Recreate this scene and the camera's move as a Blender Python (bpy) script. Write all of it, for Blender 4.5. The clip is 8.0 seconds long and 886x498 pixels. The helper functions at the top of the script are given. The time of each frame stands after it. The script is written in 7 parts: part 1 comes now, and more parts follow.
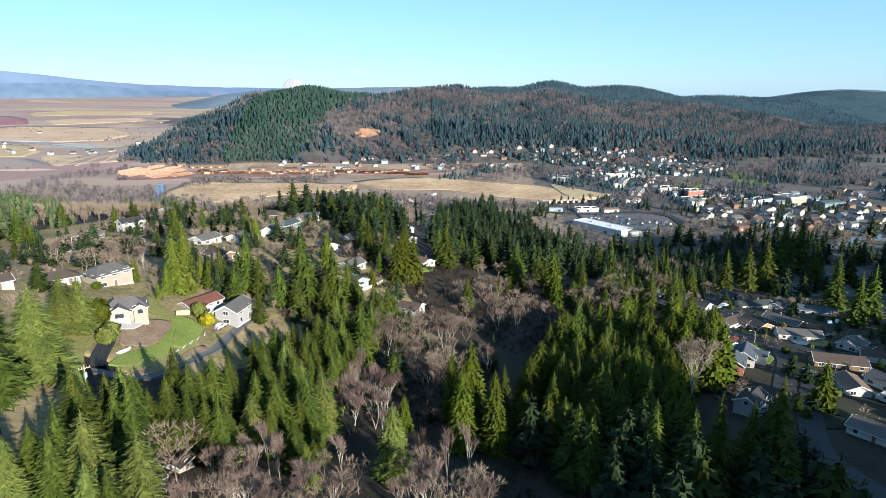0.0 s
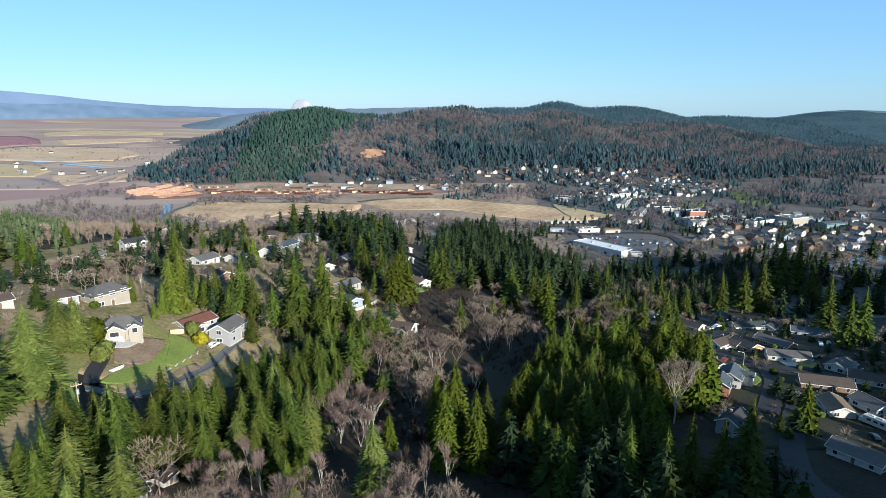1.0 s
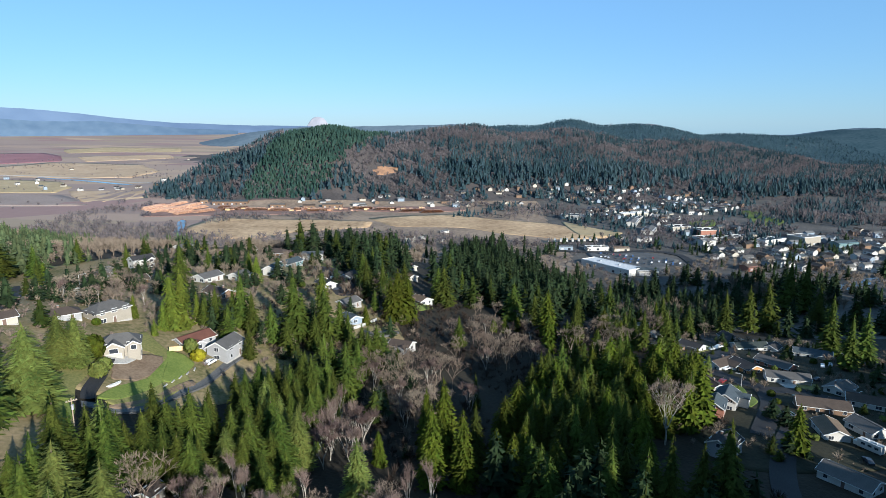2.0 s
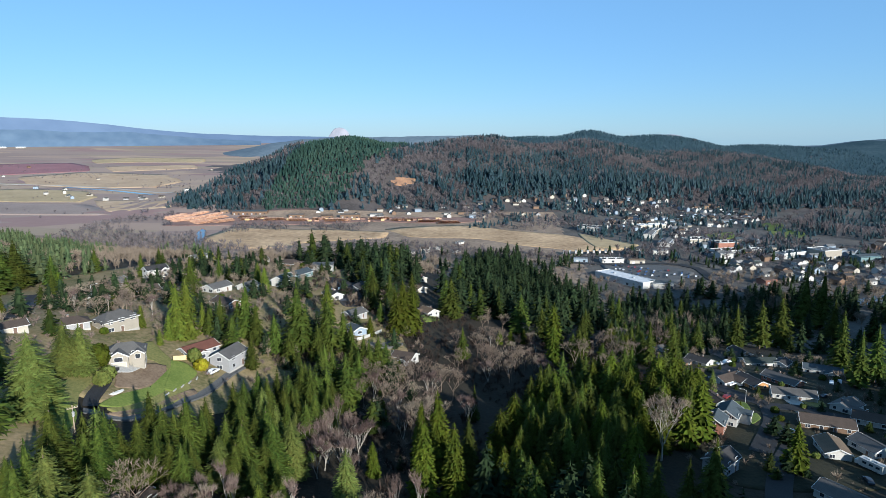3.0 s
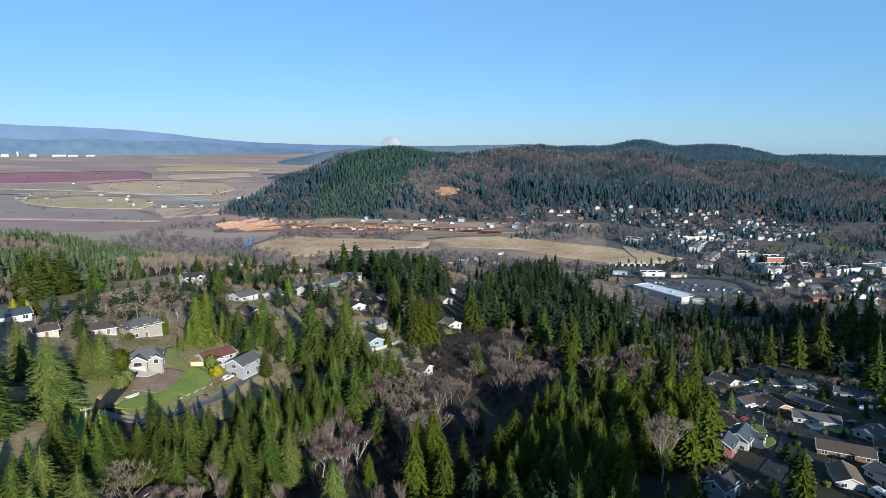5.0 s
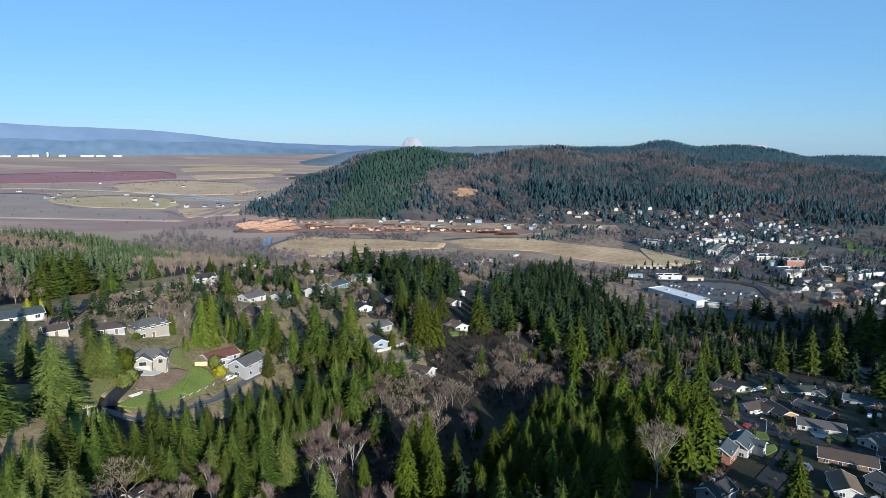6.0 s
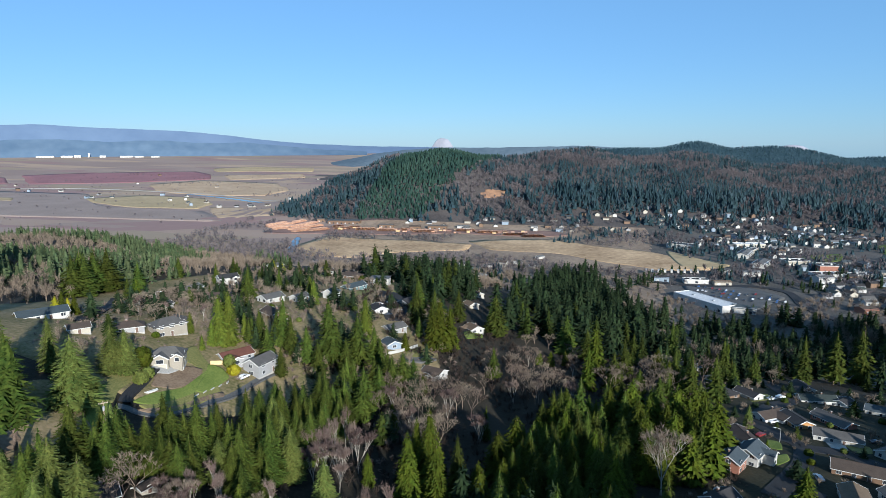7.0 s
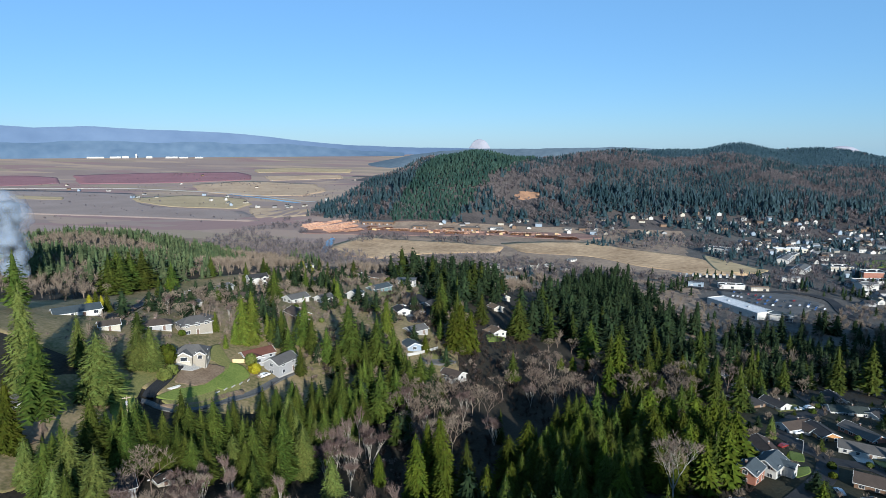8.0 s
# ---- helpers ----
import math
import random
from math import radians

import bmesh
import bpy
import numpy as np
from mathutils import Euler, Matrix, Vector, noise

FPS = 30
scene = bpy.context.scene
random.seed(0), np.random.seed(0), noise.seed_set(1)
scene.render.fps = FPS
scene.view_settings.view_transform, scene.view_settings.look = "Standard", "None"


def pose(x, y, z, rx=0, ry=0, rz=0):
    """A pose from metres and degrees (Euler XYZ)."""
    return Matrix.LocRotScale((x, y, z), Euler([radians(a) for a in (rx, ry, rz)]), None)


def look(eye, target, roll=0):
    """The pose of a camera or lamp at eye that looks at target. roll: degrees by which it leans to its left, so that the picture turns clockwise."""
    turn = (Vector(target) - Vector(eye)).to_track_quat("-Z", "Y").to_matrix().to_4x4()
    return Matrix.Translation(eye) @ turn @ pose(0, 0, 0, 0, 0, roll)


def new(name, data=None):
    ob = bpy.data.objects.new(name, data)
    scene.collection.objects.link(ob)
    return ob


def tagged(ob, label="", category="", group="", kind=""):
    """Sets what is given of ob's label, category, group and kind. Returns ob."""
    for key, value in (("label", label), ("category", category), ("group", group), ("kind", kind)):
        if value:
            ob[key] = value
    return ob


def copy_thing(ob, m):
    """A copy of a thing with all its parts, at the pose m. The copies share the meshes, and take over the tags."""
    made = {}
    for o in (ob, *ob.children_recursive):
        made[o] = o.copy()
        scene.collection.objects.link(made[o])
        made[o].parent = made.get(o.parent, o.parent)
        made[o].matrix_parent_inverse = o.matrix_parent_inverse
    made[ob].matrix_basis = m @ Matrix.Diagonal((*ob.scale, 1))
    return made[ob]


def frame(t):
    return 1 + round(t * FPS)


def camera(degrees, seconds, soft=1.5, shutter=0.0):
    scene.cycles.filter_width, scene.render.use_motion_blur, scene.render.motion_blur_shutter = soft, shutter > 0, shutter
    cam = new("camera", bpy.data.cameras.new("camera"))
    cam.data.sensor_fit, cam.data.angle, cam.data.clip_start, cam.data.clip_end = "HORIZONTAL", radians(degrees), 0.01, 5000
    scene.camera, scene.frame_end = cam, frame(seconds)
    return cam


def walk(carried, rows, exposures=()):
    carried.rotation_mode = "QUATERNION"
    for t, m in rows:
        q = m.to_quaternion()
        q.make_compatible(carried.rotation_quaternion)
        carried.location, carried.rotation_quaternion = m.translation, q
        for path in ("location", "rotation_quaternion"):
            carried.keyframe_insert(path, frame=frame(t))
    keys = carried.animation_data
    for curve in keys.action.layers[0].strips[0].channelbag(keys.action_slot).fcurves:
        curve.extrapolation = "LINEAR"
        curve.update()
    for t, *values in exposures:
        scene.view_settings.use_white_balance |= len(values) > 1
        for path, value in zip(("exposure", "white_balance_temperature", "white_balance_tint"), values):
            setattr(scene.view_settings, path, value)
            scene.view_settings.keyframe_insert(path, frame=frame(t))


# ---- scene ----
cam = camera(70.6, 8.0, soft=0.85)
PATH = [
    (0.0, pose(-20.24, 11.11, 140.44, 75.44, 0.00, -4.01)),
    (0.5, pose(-17.37, 8.35, 141.44, 76.31, 0.00, -3.76)),
    (1.0, pose(-14.25, 6.00, 142.43, 77.19, 0.00, -3.31)),
    (1.5, pose(-10.85, 4.17, 143.45, 78.03, 0.00, -2.68)),
    (3.0, pose(0.00, 0.00, 146.00, 79.62, 0.00, 0.00)),
    (3.5, pose(3.93, -1.04, 146.82, 79.97, 0.00, 1.18)),
    (4.0, pose(7.64, -1.92, 147.67, 80.22, 0.00, 2.35)),
    (4.5, pose(11.51, -2.65, 148.43, 80.34, 0.00, 3.55)),
    (6.0, pose(23.60, -4.54, 150.90, 80.40, 0.00, 6.70)),
    (6.5, pose(27.66, -5.28, 151.80, 80.43, 0.00, 7.70)),
    (7.0, pose(31.67, -5.89, 152.57, 80.47, 0.00, 9.54)),
    (7.5, pose(35.60, -6.40, 153.27, 80.53, 0.00, 11.40)),
    (8.0, pose(39.65, -6.60, 154.08, 80.55, 0.00, 12.98)),
]
walk(cam, PATH, [(0.0, 1.32, 6380, 12), (0.5, 1.19, 6270, 11), (1.0, 1.06, 6140, 10), (1.5, 0.97, 6050, 10), (3.5, 0.79, 5900, 10), (8.0, 0.71, 5850, 10)])

# ---- daylight: low winter sun from behind and to the right, clear sky ----
SUN_AZ, SUN_EL = 148.0, 17.5          # degrees clockwise from +y, degrees up
sky_world = bpy.data.worlds.new("clear_sky")
sky_world.use_nodes = True
scene.world = sky_world
sky_nodes = sky_world.node_tree.nodes
sky = sky_nodes.new("ShaderNodeTexSky")
sky.sky_type, sky.sun_disc = "NISHITA", False
sky.sun_elevation, sky.sun_rotation = radians(SUN_EL), radians(SUN_AZ)
sky.altitude, sky.air_density, sky.dust_density, sky.ozone_density = 150, 1.0, 0.1, 3.0
cool = sky_nodes.new("ShaderNodeMix")       # clean winter air: the horizon stays pale blue
cool.data_type, cool.blend_type = "RGBA", "MULTIPLY"
cool.inputs["Factor"].default_value, cool.inputs["B"].default_value = 1.0, (0.72, 0.915, 1.19, 1)
sky_world.node_tree.links.new(sky.outputs[0], cool.inputs["A"])
pale = sky_nodes.new("ShaderNodeMix")       # thin high haze evens the sky out
pale.data_type = "RGBA"
pale.inputs["Factor"].default_value, pale.inputs["B"].default_value = 0.40, (3.25, 6.6, 9.8, 1)
sky_world.node_tree.links.new(cool.outputs["Result"], pale.inputs["A"])
sky_world.node_tree.links.new(pale.outputs["Result"], sky_nodes["Background"].inputs[0])
sky_nodes["Background"].inputs[1].default_value = 0.060
sun = new("sun", bpy.data.lights.new("sun", "SUN"))
sun.data.energy, sun.data.angle, sun.data.color = 5.0, radians(0.55), (1.0, 0.935, 0.80)
sun_way = Vector((math.sin(radians(SUN_AZ)) * math.cos(radians(SUN_EL)), math.cos(radians(SUN_AZ)) * math.cos(radians(SUN_EL)), math.sin(radians(SUN_EL))))
sun.matrix_world = look(sun_way * 300 + Vector((0, 200, 100)), (0, 200, 100))

# ---- the lie of the land: hills (x, y, height, radius) near, and (x, y, height, rx, ry) far ----
NEAR_HILLS = [
    (-150, 130, 55.7, 90), (-250, 260, 4.1, 90), (-90, 250, 23.5, 60), (-90, 340, 17.5, 60), (-20, 300, 16.2, 60), (-70, 440, 11.9, 70),
    (-20, 200, -1.4, 60), (60, 200, 15.9, 60), (-30, 90, 5.4, 80), (80, 90, 4.2, 80), (150, 210, 8.8, 70), (220, 270, 11.3, 70),
    (100, 330, 18.5, 70), (-180, 420, 40.1, 100), (-380, 380, 28.9, 120), (-500, 560, 49.6, 120), (0, -80, 76.8, 120), (-200, -20, 11.9, 140),
    (180, 60, 27.5, 110), (330, 200, 19.2, 110), (-10, 420, 16.6, 60), (-350, 180, 71.5, 130), (-70, 150, -4.6, 40),
]
# last two hills are unseen, added to shade the ravine and right-hand woods
NEAR_MORE = [(-20, 530, 15.4, 55), (-180, 570, 15.4, 60), (-480, 770, -9.7, 70), (140, 20, 45, 40), (440, 200, 112, 75)]
FAR_HILLS = [
    (-235, 1450, 122, 135, 175), (-175, 1500, 114, 90, 160), (-60, 1570, 116, 140, 200), (110, 1640, 130, 190, 240), (380, 1800, 122, 260, 330), (330, 2300, 136, 420, 330),
    (545, 2380, 150, 130, 260), (800, 2380, 141, 260, 330), (760, 1900, 95, 260, 300), (1250, 2500, 105, 320, 300), (1800, 2500, 130, 360, 380),
    (2500, 2300, 140, 500, 500), (-330, 1500, 112, 105, 150), (-400, 1560, 84, 110, 200), (-700, 3600, 105, 260, 300), (-200, 3600, 120, 600, 300),
]


def land(x, y):
    """Height of the ground at x, y (numbers or arrays)."""
    x, y = np.asarray(x, float), np.asarray(y, float)
    near = sum(h * np.exp(-((x - a) ** 2 + (y - b) ** 2) / (2 * s * s)) for a, b, h, s in NEAR_HILLS + NEAR_MORE)
    far = sum((h * np.exp(-((x - a) / p) ** 2 / 2 - ((y - b) / q) ** 2 / 2)) ** 5 for a, b, h, p, q in FAR_HILLS) ** 0.2
    spurs = np.sin(x * 0.021 + 0.9 * np.sin(y * 0.006)) + 0.7 * np.sin(x * 0.047 + y * 0.011 + 2.0) + 0.5 * np.cos(y * 0.031 - x * 0.008)
    far = (far + 3.6 * spurs * np.clip(far / 50, 0, 1) * np.clip((2100 - y) / 300, 0, 1)) * np.clip((y - 1120) / 150, 0, 1)
    r = np.hypot(x, y)
    rise = 95 * (np.clip(r - 2200, 0, None) / 2500) ** 1.4 * (1 - 0.55 * np.clip((x - 200) / 1500, 0, 1))
    return np.maximum(near, 0) + np.maximum(far, rise)

# ---- materials ----
def surface(name, dark, light, big=0.05, fine=1.2, rough=0.85, bump=0.0, metal=0.0, gloss=0.3, vary=0.0, island=0.0, world=True, coat=None):
    """A two-scale procedural surface between two colours. big, fine: noise scales per metre."""
    m = bpy.data.materials.new(name)
    m.use_nodes = True
    n, l = m.node_tree.nodes, m.node_tree.links
    p = n["Principled BSDF"]
    if world:
        place = n.new("ShaderNodeNewGeometry").outputs["Position"]
    else:
        place = n.new("ShaderNodeTexCoord").outputs["Object"]
    a, b = n.new("ShaderNodeTexNoise"), n.new("ShaderNodeTexNoise")
    a.inputs["Scale"].default_value, a.inputs["Detail"].default_value = big, 5
    b.inputs["Scale"].default_value, b.inputs["Detail"].default_value = fine, 4
    l.new(place, a.inputs["Vector"]), l.new(place, b.inputs["Vector"])
    add = n.new("ShaderNodeMath")
    add.operation = "ADD"
    l.new(a.outputs["Fac"], add.inputs[0]), l.new(b.outputs["Fac"], add.inputs[1])
    ramp = n.new("ShaderNodeMapRange")
    ramp.inputs["From Min"].default_value, ramp.inputs["From Max"].default_value = 0.72, 1.28
    l.new(add.outputs[0], ramp.inputs["Value"])
    mix = n.new("ShaderNodeMix")
    mix.data_type = "RGBA"
    mix.inputs["A"].default_value, mix.inputs["B"].default_value = (*dark, 1), (*light, 1)
    l.new(ramp.outputs[0], mix.inputs["Factor"])
    colour = mix.outputs["Result"]
    for span, source in ((vary, "object"), (island, "island")):
        if not span:
            continue
        hsv = n.new("ShaderNodeHueSaturation")
        number = n.new("ShaderNodeNewGeometry").outputs["Random Per Island"] if source == "island" else n.new("ShaderNodeObjectInfo").outputs["Random"]
        value, hue = n.new("ShaderNodeMapRange"), n.new("ShaderNodeMapRange")
        value.inputs["To Min"].default_value, value.inputs["To Max"].default_value = 1 - span, 1 + span
        hue.inputs["To Min"].default_value, hue.inputs["To Max"].default_value = 0.5 - span * 0.06, 0.5 + span * 0.05
        l.new(number, value.inputs["Value"]), l.new(number, hue.inputs["Value"])
        l.new(value.outputs[0], hsv.inputs["Value"]), l.new(hue.outputs[0], hsv.inputs["Hue"])
        l.new(colour, hsv.inputs["Color"])
        colour = hsv.outputs["Color"]
    l.new(colour, p.inputs["Base Color"])
    p.inputs["Roughness"].default_value, p.inputs["Metallic"].default_value = rough, metal
    p.inputs["Specular IOR Level"].default_value = gloss
    if bump:
        node = n.new("ShaderNodeBump")
        node.inputs["Strength"].default_value, node.inputs["Distance"].default_value = bump, 0.5 / fine
        l.new(b.outputs["Fac"], node.inputs["Height"]), l.new(node.outputs[0], p.inputs["Normal"])
    return m


def glass(name, tint):
    m = bpy.data.materials.new(name)
    m.use_nodes = True
    p = m.node_tree.nodes["Principled BSDF"]
    p.inputs["Base Color"].default_value, p.inputs["Roughness"].default_value = (*tint, 1), 0.06
    p.inputs["Specular IOR Level"].default_value = 0.8
    return m


# floor colour lowered further to stand for shade on the ravine ground
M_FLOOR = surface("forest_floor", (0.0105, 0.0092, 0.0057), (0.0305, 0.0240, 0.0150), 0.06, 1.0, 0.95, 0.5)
M_VALLEY = surface("valley_grassland", (0.15, 0.108, 0.078), (0.32, 0.235, 0.165), 0.014, 0.16, 0.95)
M_SLOPE = surface("wooded_slope", (0.048, 0.041, 0.039), (0.100, 0.085, 0.079), 0.02, 0.3, 0.95)
M_TOWN = surface("town_ground", (0.042, 0.041, 0.038), (0.128, 0.112, 0.098), 0.03, 0.4, 0.95)
M_YARD = surface("house_yards", (0.0798, 0.07728, 0.0252), (0.2436, 0.1806, 0.1008), 0.07, 0.8, 0.95, 0.3)
# mossy yard ground, darkened to stand for the shade along the street
M_SHADY = surface("mossy_shade_yards", (0.01008, 0.01232, 0.00504), (0.03248, 0.02912, 0.01512), 0.08, 0.9, 0.95, 0.3)
M_LAWN = surface("mown_lawn", (0.10, 0.105, 0.030), (0.20, 0.182, 0.062), 0.09, 1.6, 0.95, 0.3)
M_GREEN = surface("bright_lawn", (0.078, 0.115, 0.018), (0.155, 0.185, 0.040), 0.12, 1.6, 0.95, 0.3)
M_STRAW = surface("dry_grass", (0.27, 0.172, 0.092), (0.56, 0.385, 0.225), 0.016, 0.14, 0.95)
M_TAN = surface("stubble_field", (0.345, 0.235, 0.145), (0.50, 0.355, 0.225), 0.012, 0.08, 0.95)
M_PALEGREEN = surface("greening_winter_field", (0.30, 0.225, 0.122), (0.45, 0.335, 0.19), 0.012, 0.09, 0.95)
M_REDFIELD = surface("berry_field", (0.2064, 0.09632, 0.1049), (0.2838, 0.1376, 0.1419), 0.008, 0.1, 0.95)
M_PURPLE = surface("bare_plantation", (0.222, 0.165, 0.140), (0.312, 0.242, 0.205), 0.01, 0.2, 0.95)
M_BARK_DUST = surface("mill_yard_bark", (0.135, 0.0765, 0.063), (0.279, 0.171, 0.135), 0.03, 0.3, 0.95)
M_SOIL = surface("bare_soil", (0.12, 0.08, 0.05), (0.21, 0.15, 0.10), 0.15, 1.2, 0.95, 0.3)
M_CLAY = surface("clay_slide", (0.20, 0.115, 0.075), (0.44, 0.24, 0.13), 0.07, 0.5, 0.95, 0.4)
M_ASPHALT = surface("asphalt", (0.01657, 0.01721, 0.01912), (0.03315, 0.03315, 0.03506), 0.08, 2.5, 0.85, 0.1)
M_ROAD_OLD = surface("worn_asphalt", (0.0595, 0.0595, 0.0595), (0.1105, 0.1088, 0.1062), 0.1, 2.0, 0.9, 0.1)
M_CONCRETE = surface("concrete", (0.26, 0.25, 0.23), (0.42, 0.40, 0.37), 0.2, 2.0, 0.9, 0.1)
M_WATER = glass("river_water", (0.07, 0.08, 0.09))
M_FIR = surface("fir_needles", (0.01722, 0.03014, 0.005741), (0.06028, 0.07607, 0.01292), 0.15, 1.3, 0.8, 0, gloss=0.06, vary=0.30, island=0.25)
M_CEDAR = surface("cedar_sprays", (0.01872, 0.03058, 0.00312), (0.0624, 0.07613, 0.006864), 0.15, 1.3, 0.8, 0, gloss=0.08, vary=0.28, island=0.28)
M_SPRUCE = surface("spruce_needles", (0.045, 0.066, 0.016), (0.118, 0.140, 0.034), 0.15, 1.3, 0.8, 0, gloss=0.06, vary=0.2, island=0.25)
M_ARBOR = surface("bright_cedar_sprays", (0.036, 0.056, 0.009), (0.094, 0.114, 0.016), 0.2, 1.3, 0.8, 0, gloss=0.06, vary=0.2, island=0.25)
M_LIME = surface("yellow_conifer", (0.16, 0.17, 0.010), (0.28, 0.26, 0.016), 0.2, 1.3, 0.8, 0, gloss=0.08, vary=0.2, island=0.25)
# air haze is tinted into both far conifer colours, more in M_FARFIR
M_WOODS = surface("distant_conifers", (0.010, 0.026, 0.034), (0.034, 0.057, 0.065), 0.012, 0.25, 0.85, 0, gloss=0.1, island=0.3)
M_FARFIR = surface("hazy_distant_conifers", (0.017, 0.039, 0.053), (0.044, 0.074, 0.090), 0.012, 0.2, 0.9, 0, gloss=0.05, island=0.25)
M_KNOB = surface("plantation_needles", (0.011, 0.031, 0.028), (0.034, 0.062, 0.046), 0.02, 0.25, 0.85, 0, gloss=0.1, island=0.3)
# darker than single firs: the right-hand slope's shade is in this colour
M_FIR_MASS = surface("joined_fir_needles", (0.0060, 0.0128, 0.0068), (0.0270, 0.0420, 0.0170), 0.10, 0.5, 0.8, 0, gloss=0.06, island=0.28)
# lighter copy of the joined firs, sunlight on the ridge put in its tone
M_RIDGE = surface("sunlit_plantation_needles", (0.030, 0.049, 0.024), (0.080, 0.101, 0.047), 0.05, 0.4, 0.8, 0, gloss=0.06, island=0.28)
M_CEDAR_MASS = surface("joined_cedar_sprays", (0.01122, 0.0204, 0.00408), (0.0357, 0.0459, 0.00816), 0.05, 0.5, 0.8, 0, gloss=0.08, island=0.28)
M_TWIG = surface("bare_twigs", (0.102, 0.0785, 0.0605), (0.219, 0.174, 0.137), 0.2, 1.5, 0.9, 0, gloss=0.1, vary=0.25)
M_TWIG_RED = surface("reddish_bare_twigs", (0.086, 0.061, 0.053), (0.178, 0.130, 0.114), 0.2, 1.5, 0.9, 0, gloss=0.1, vary=0.25)
# twig colour darkened to carry the ravine's shade
M_BRUSH = surface("shade_dark_brush", (0.021, 0.01575, 0.01275), (0.0465, 0.0345, 0.0285), 0.2, 1.5, 0.9, 0, gloss=0.1)
# brown shifted towards blue to imitate haze over the far hillside
M_BROWNWOODS = surface("distant_bare_woods", (0.062, 0.055, 0.060), (0.146, 0.125, 0.128), 0.015, 0.3, 0.9, 0, gloss=0.1, island=0.35)
M_BARK = surface("conifer_bark", (0.07, 0.05, 0.04), (0.17, 0.13, 0.10), 0.5, 4, 0.95, 0.4)
M_PALEBARK = surface("pale_alder_bark", (0.2, 0.18, 0.155), (0.42, 0.39, 0.34), 0.6, 4, 0.9, 0.2)
# M_FARWOOD to M_SNOW: base colours carry painted distance haze
M_FARWOOD = surface("hazed_far_ground", (0.028, 0.056, 0.070), (0.058, 0.090, 0.104), 0.01, 0.1, 0.95, 0, gloss=0)
M_MOUNTAIN = surface("hazed_far_ridge", (0.108, 0.158, 0.245), (0.128, 0.182, 0.272), 0.002, 0.008, 1.0, 0, gloss=0)
M_MOUNTAIN2 = surface("hazed_nearer_ridge", (0.09072, 0.126, 0.1579), (0.1327, 0.1722, 0.2058), 0.006, 0.04, 1.0, 0, gloss=0)
M_FOOTHILL = surface("hazed_foothills", (0.076, 0.120, 0.182), (0.104, 0.152, 0.215), 0.004, 0.02, 1.0, 0, gloss=0)
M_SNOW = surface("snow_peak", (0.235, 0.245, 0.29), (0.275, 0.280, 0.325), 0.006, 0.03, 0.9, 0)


def field_mosaic(name):
    """Farmland seen from afar: long plots, each of its own earth colour, with soft streaks."""
    m = surface(name, (0.214, 0.155, 0.126), (0.315, 0.23, 0.186), 0.004, 0.05, 0.95)
    n, l = m.node_tree.nodes, m.node_tree.links
    place = n.new("ShaderNodeNewGeometry").outputs["Position"]
    turn = n.new("ShaderNodeMapping")
    turn.inputs["Rotation"].default_value, turn.inputs["Scale"].default_value = (0, 0, 0.35), (0.0032, 0.0115, 0)
    l.new(place, turn.inputs["Vector"])
    cells = n.new("ShaderNodeTexVoronoi")
    cells.distance, cells.inputs["Scale"].default_value, cells.inputs["Randomness"].default_value = "CHEBYCHEV", 1.0, 0.75
    l.new(turn.outputs[0], cells.inputs["Vector"])
    pick = n.new("ShaderNodeSeparateColor")
    l.new(cells.outputs["Color"], pick.inputs[0])
    ramp = n.new("ShaderNodeValToRGB")
    ramp.color_ramp.interpolation = "CONSTANT"
    tones = ((0.0, (0.279, 0.204, 0.169)), (0.25, (0.4, 0.285, 0.192)), (0.40, (0.242, 0.174, 0.148)), (0.62, (0.288, 0.222, 0.148)), (0.74, (0.335, 0.239, 0.18)), (0.88, (0.26, 0.157, 0.144)))
    while len(ramp.color_ramp.elements) < len(tones):
        ramp.color_ramp.elements.new(0.5)
    for e, (at, c) in zip(ramp.color_ramp.elements, tones):
        e.position, e.color = at, (*c, 1)
    l.new(pick.outputs[0], ramp.inputs[0])
    mix = n.new("ShaderNodeMix")
    mix.data_type = "RGBA"
    mix.inputs["Factor"].default_value = 0.72
    shade = n["Principled BSDF"].inputs["Base Color"]
    l.new(shade.links[0].from_socket, mix.inputs["A"])
    l.new(ramp.outputs[0], mix.inputs["B"])
    l.new(mix.outputs["Result"], shade)
    return m


M_PLAIN = field_mosaic("farmland")

# ---- mesh helpers ----
def mesh_of(name, verts, faces, mats, index=None, smooth=False):
    """A mesh from arrays: verts (n, 3) and faces of one width (m, k)."""
    me = bpy.data.meshes.new(name)
    verts, faces = np.asarray(verts, np.float32), np.asarray(faces, np.int32)
    k = faces.shape[1]
    me.vertices.add(len(verts)), me.loops.add(faces.size), me.polygons.add(len(faces))
    me.vertices.foreach_set("co", verts.ravel())
    me.loops.foreach_set("vertex_index", faces.ravel())
    me.polygons.foreach_set("loop_start", np.arange(len(faces), dtype=np.int32) * k)
    me.polygons.foreach_set("loop_total", np.full(len(faces), k, np.int32))
    for m in mats:
        me.materials.append(m)
    if index is not None:
        me.polygons.foreach_set("material_index", np.asarray(index, np.int32))
    me.polygons.foreach_set("use_smooth", np.full(len(faces), bool(smooth)))
    me.update(calc_edges=True)
    return me


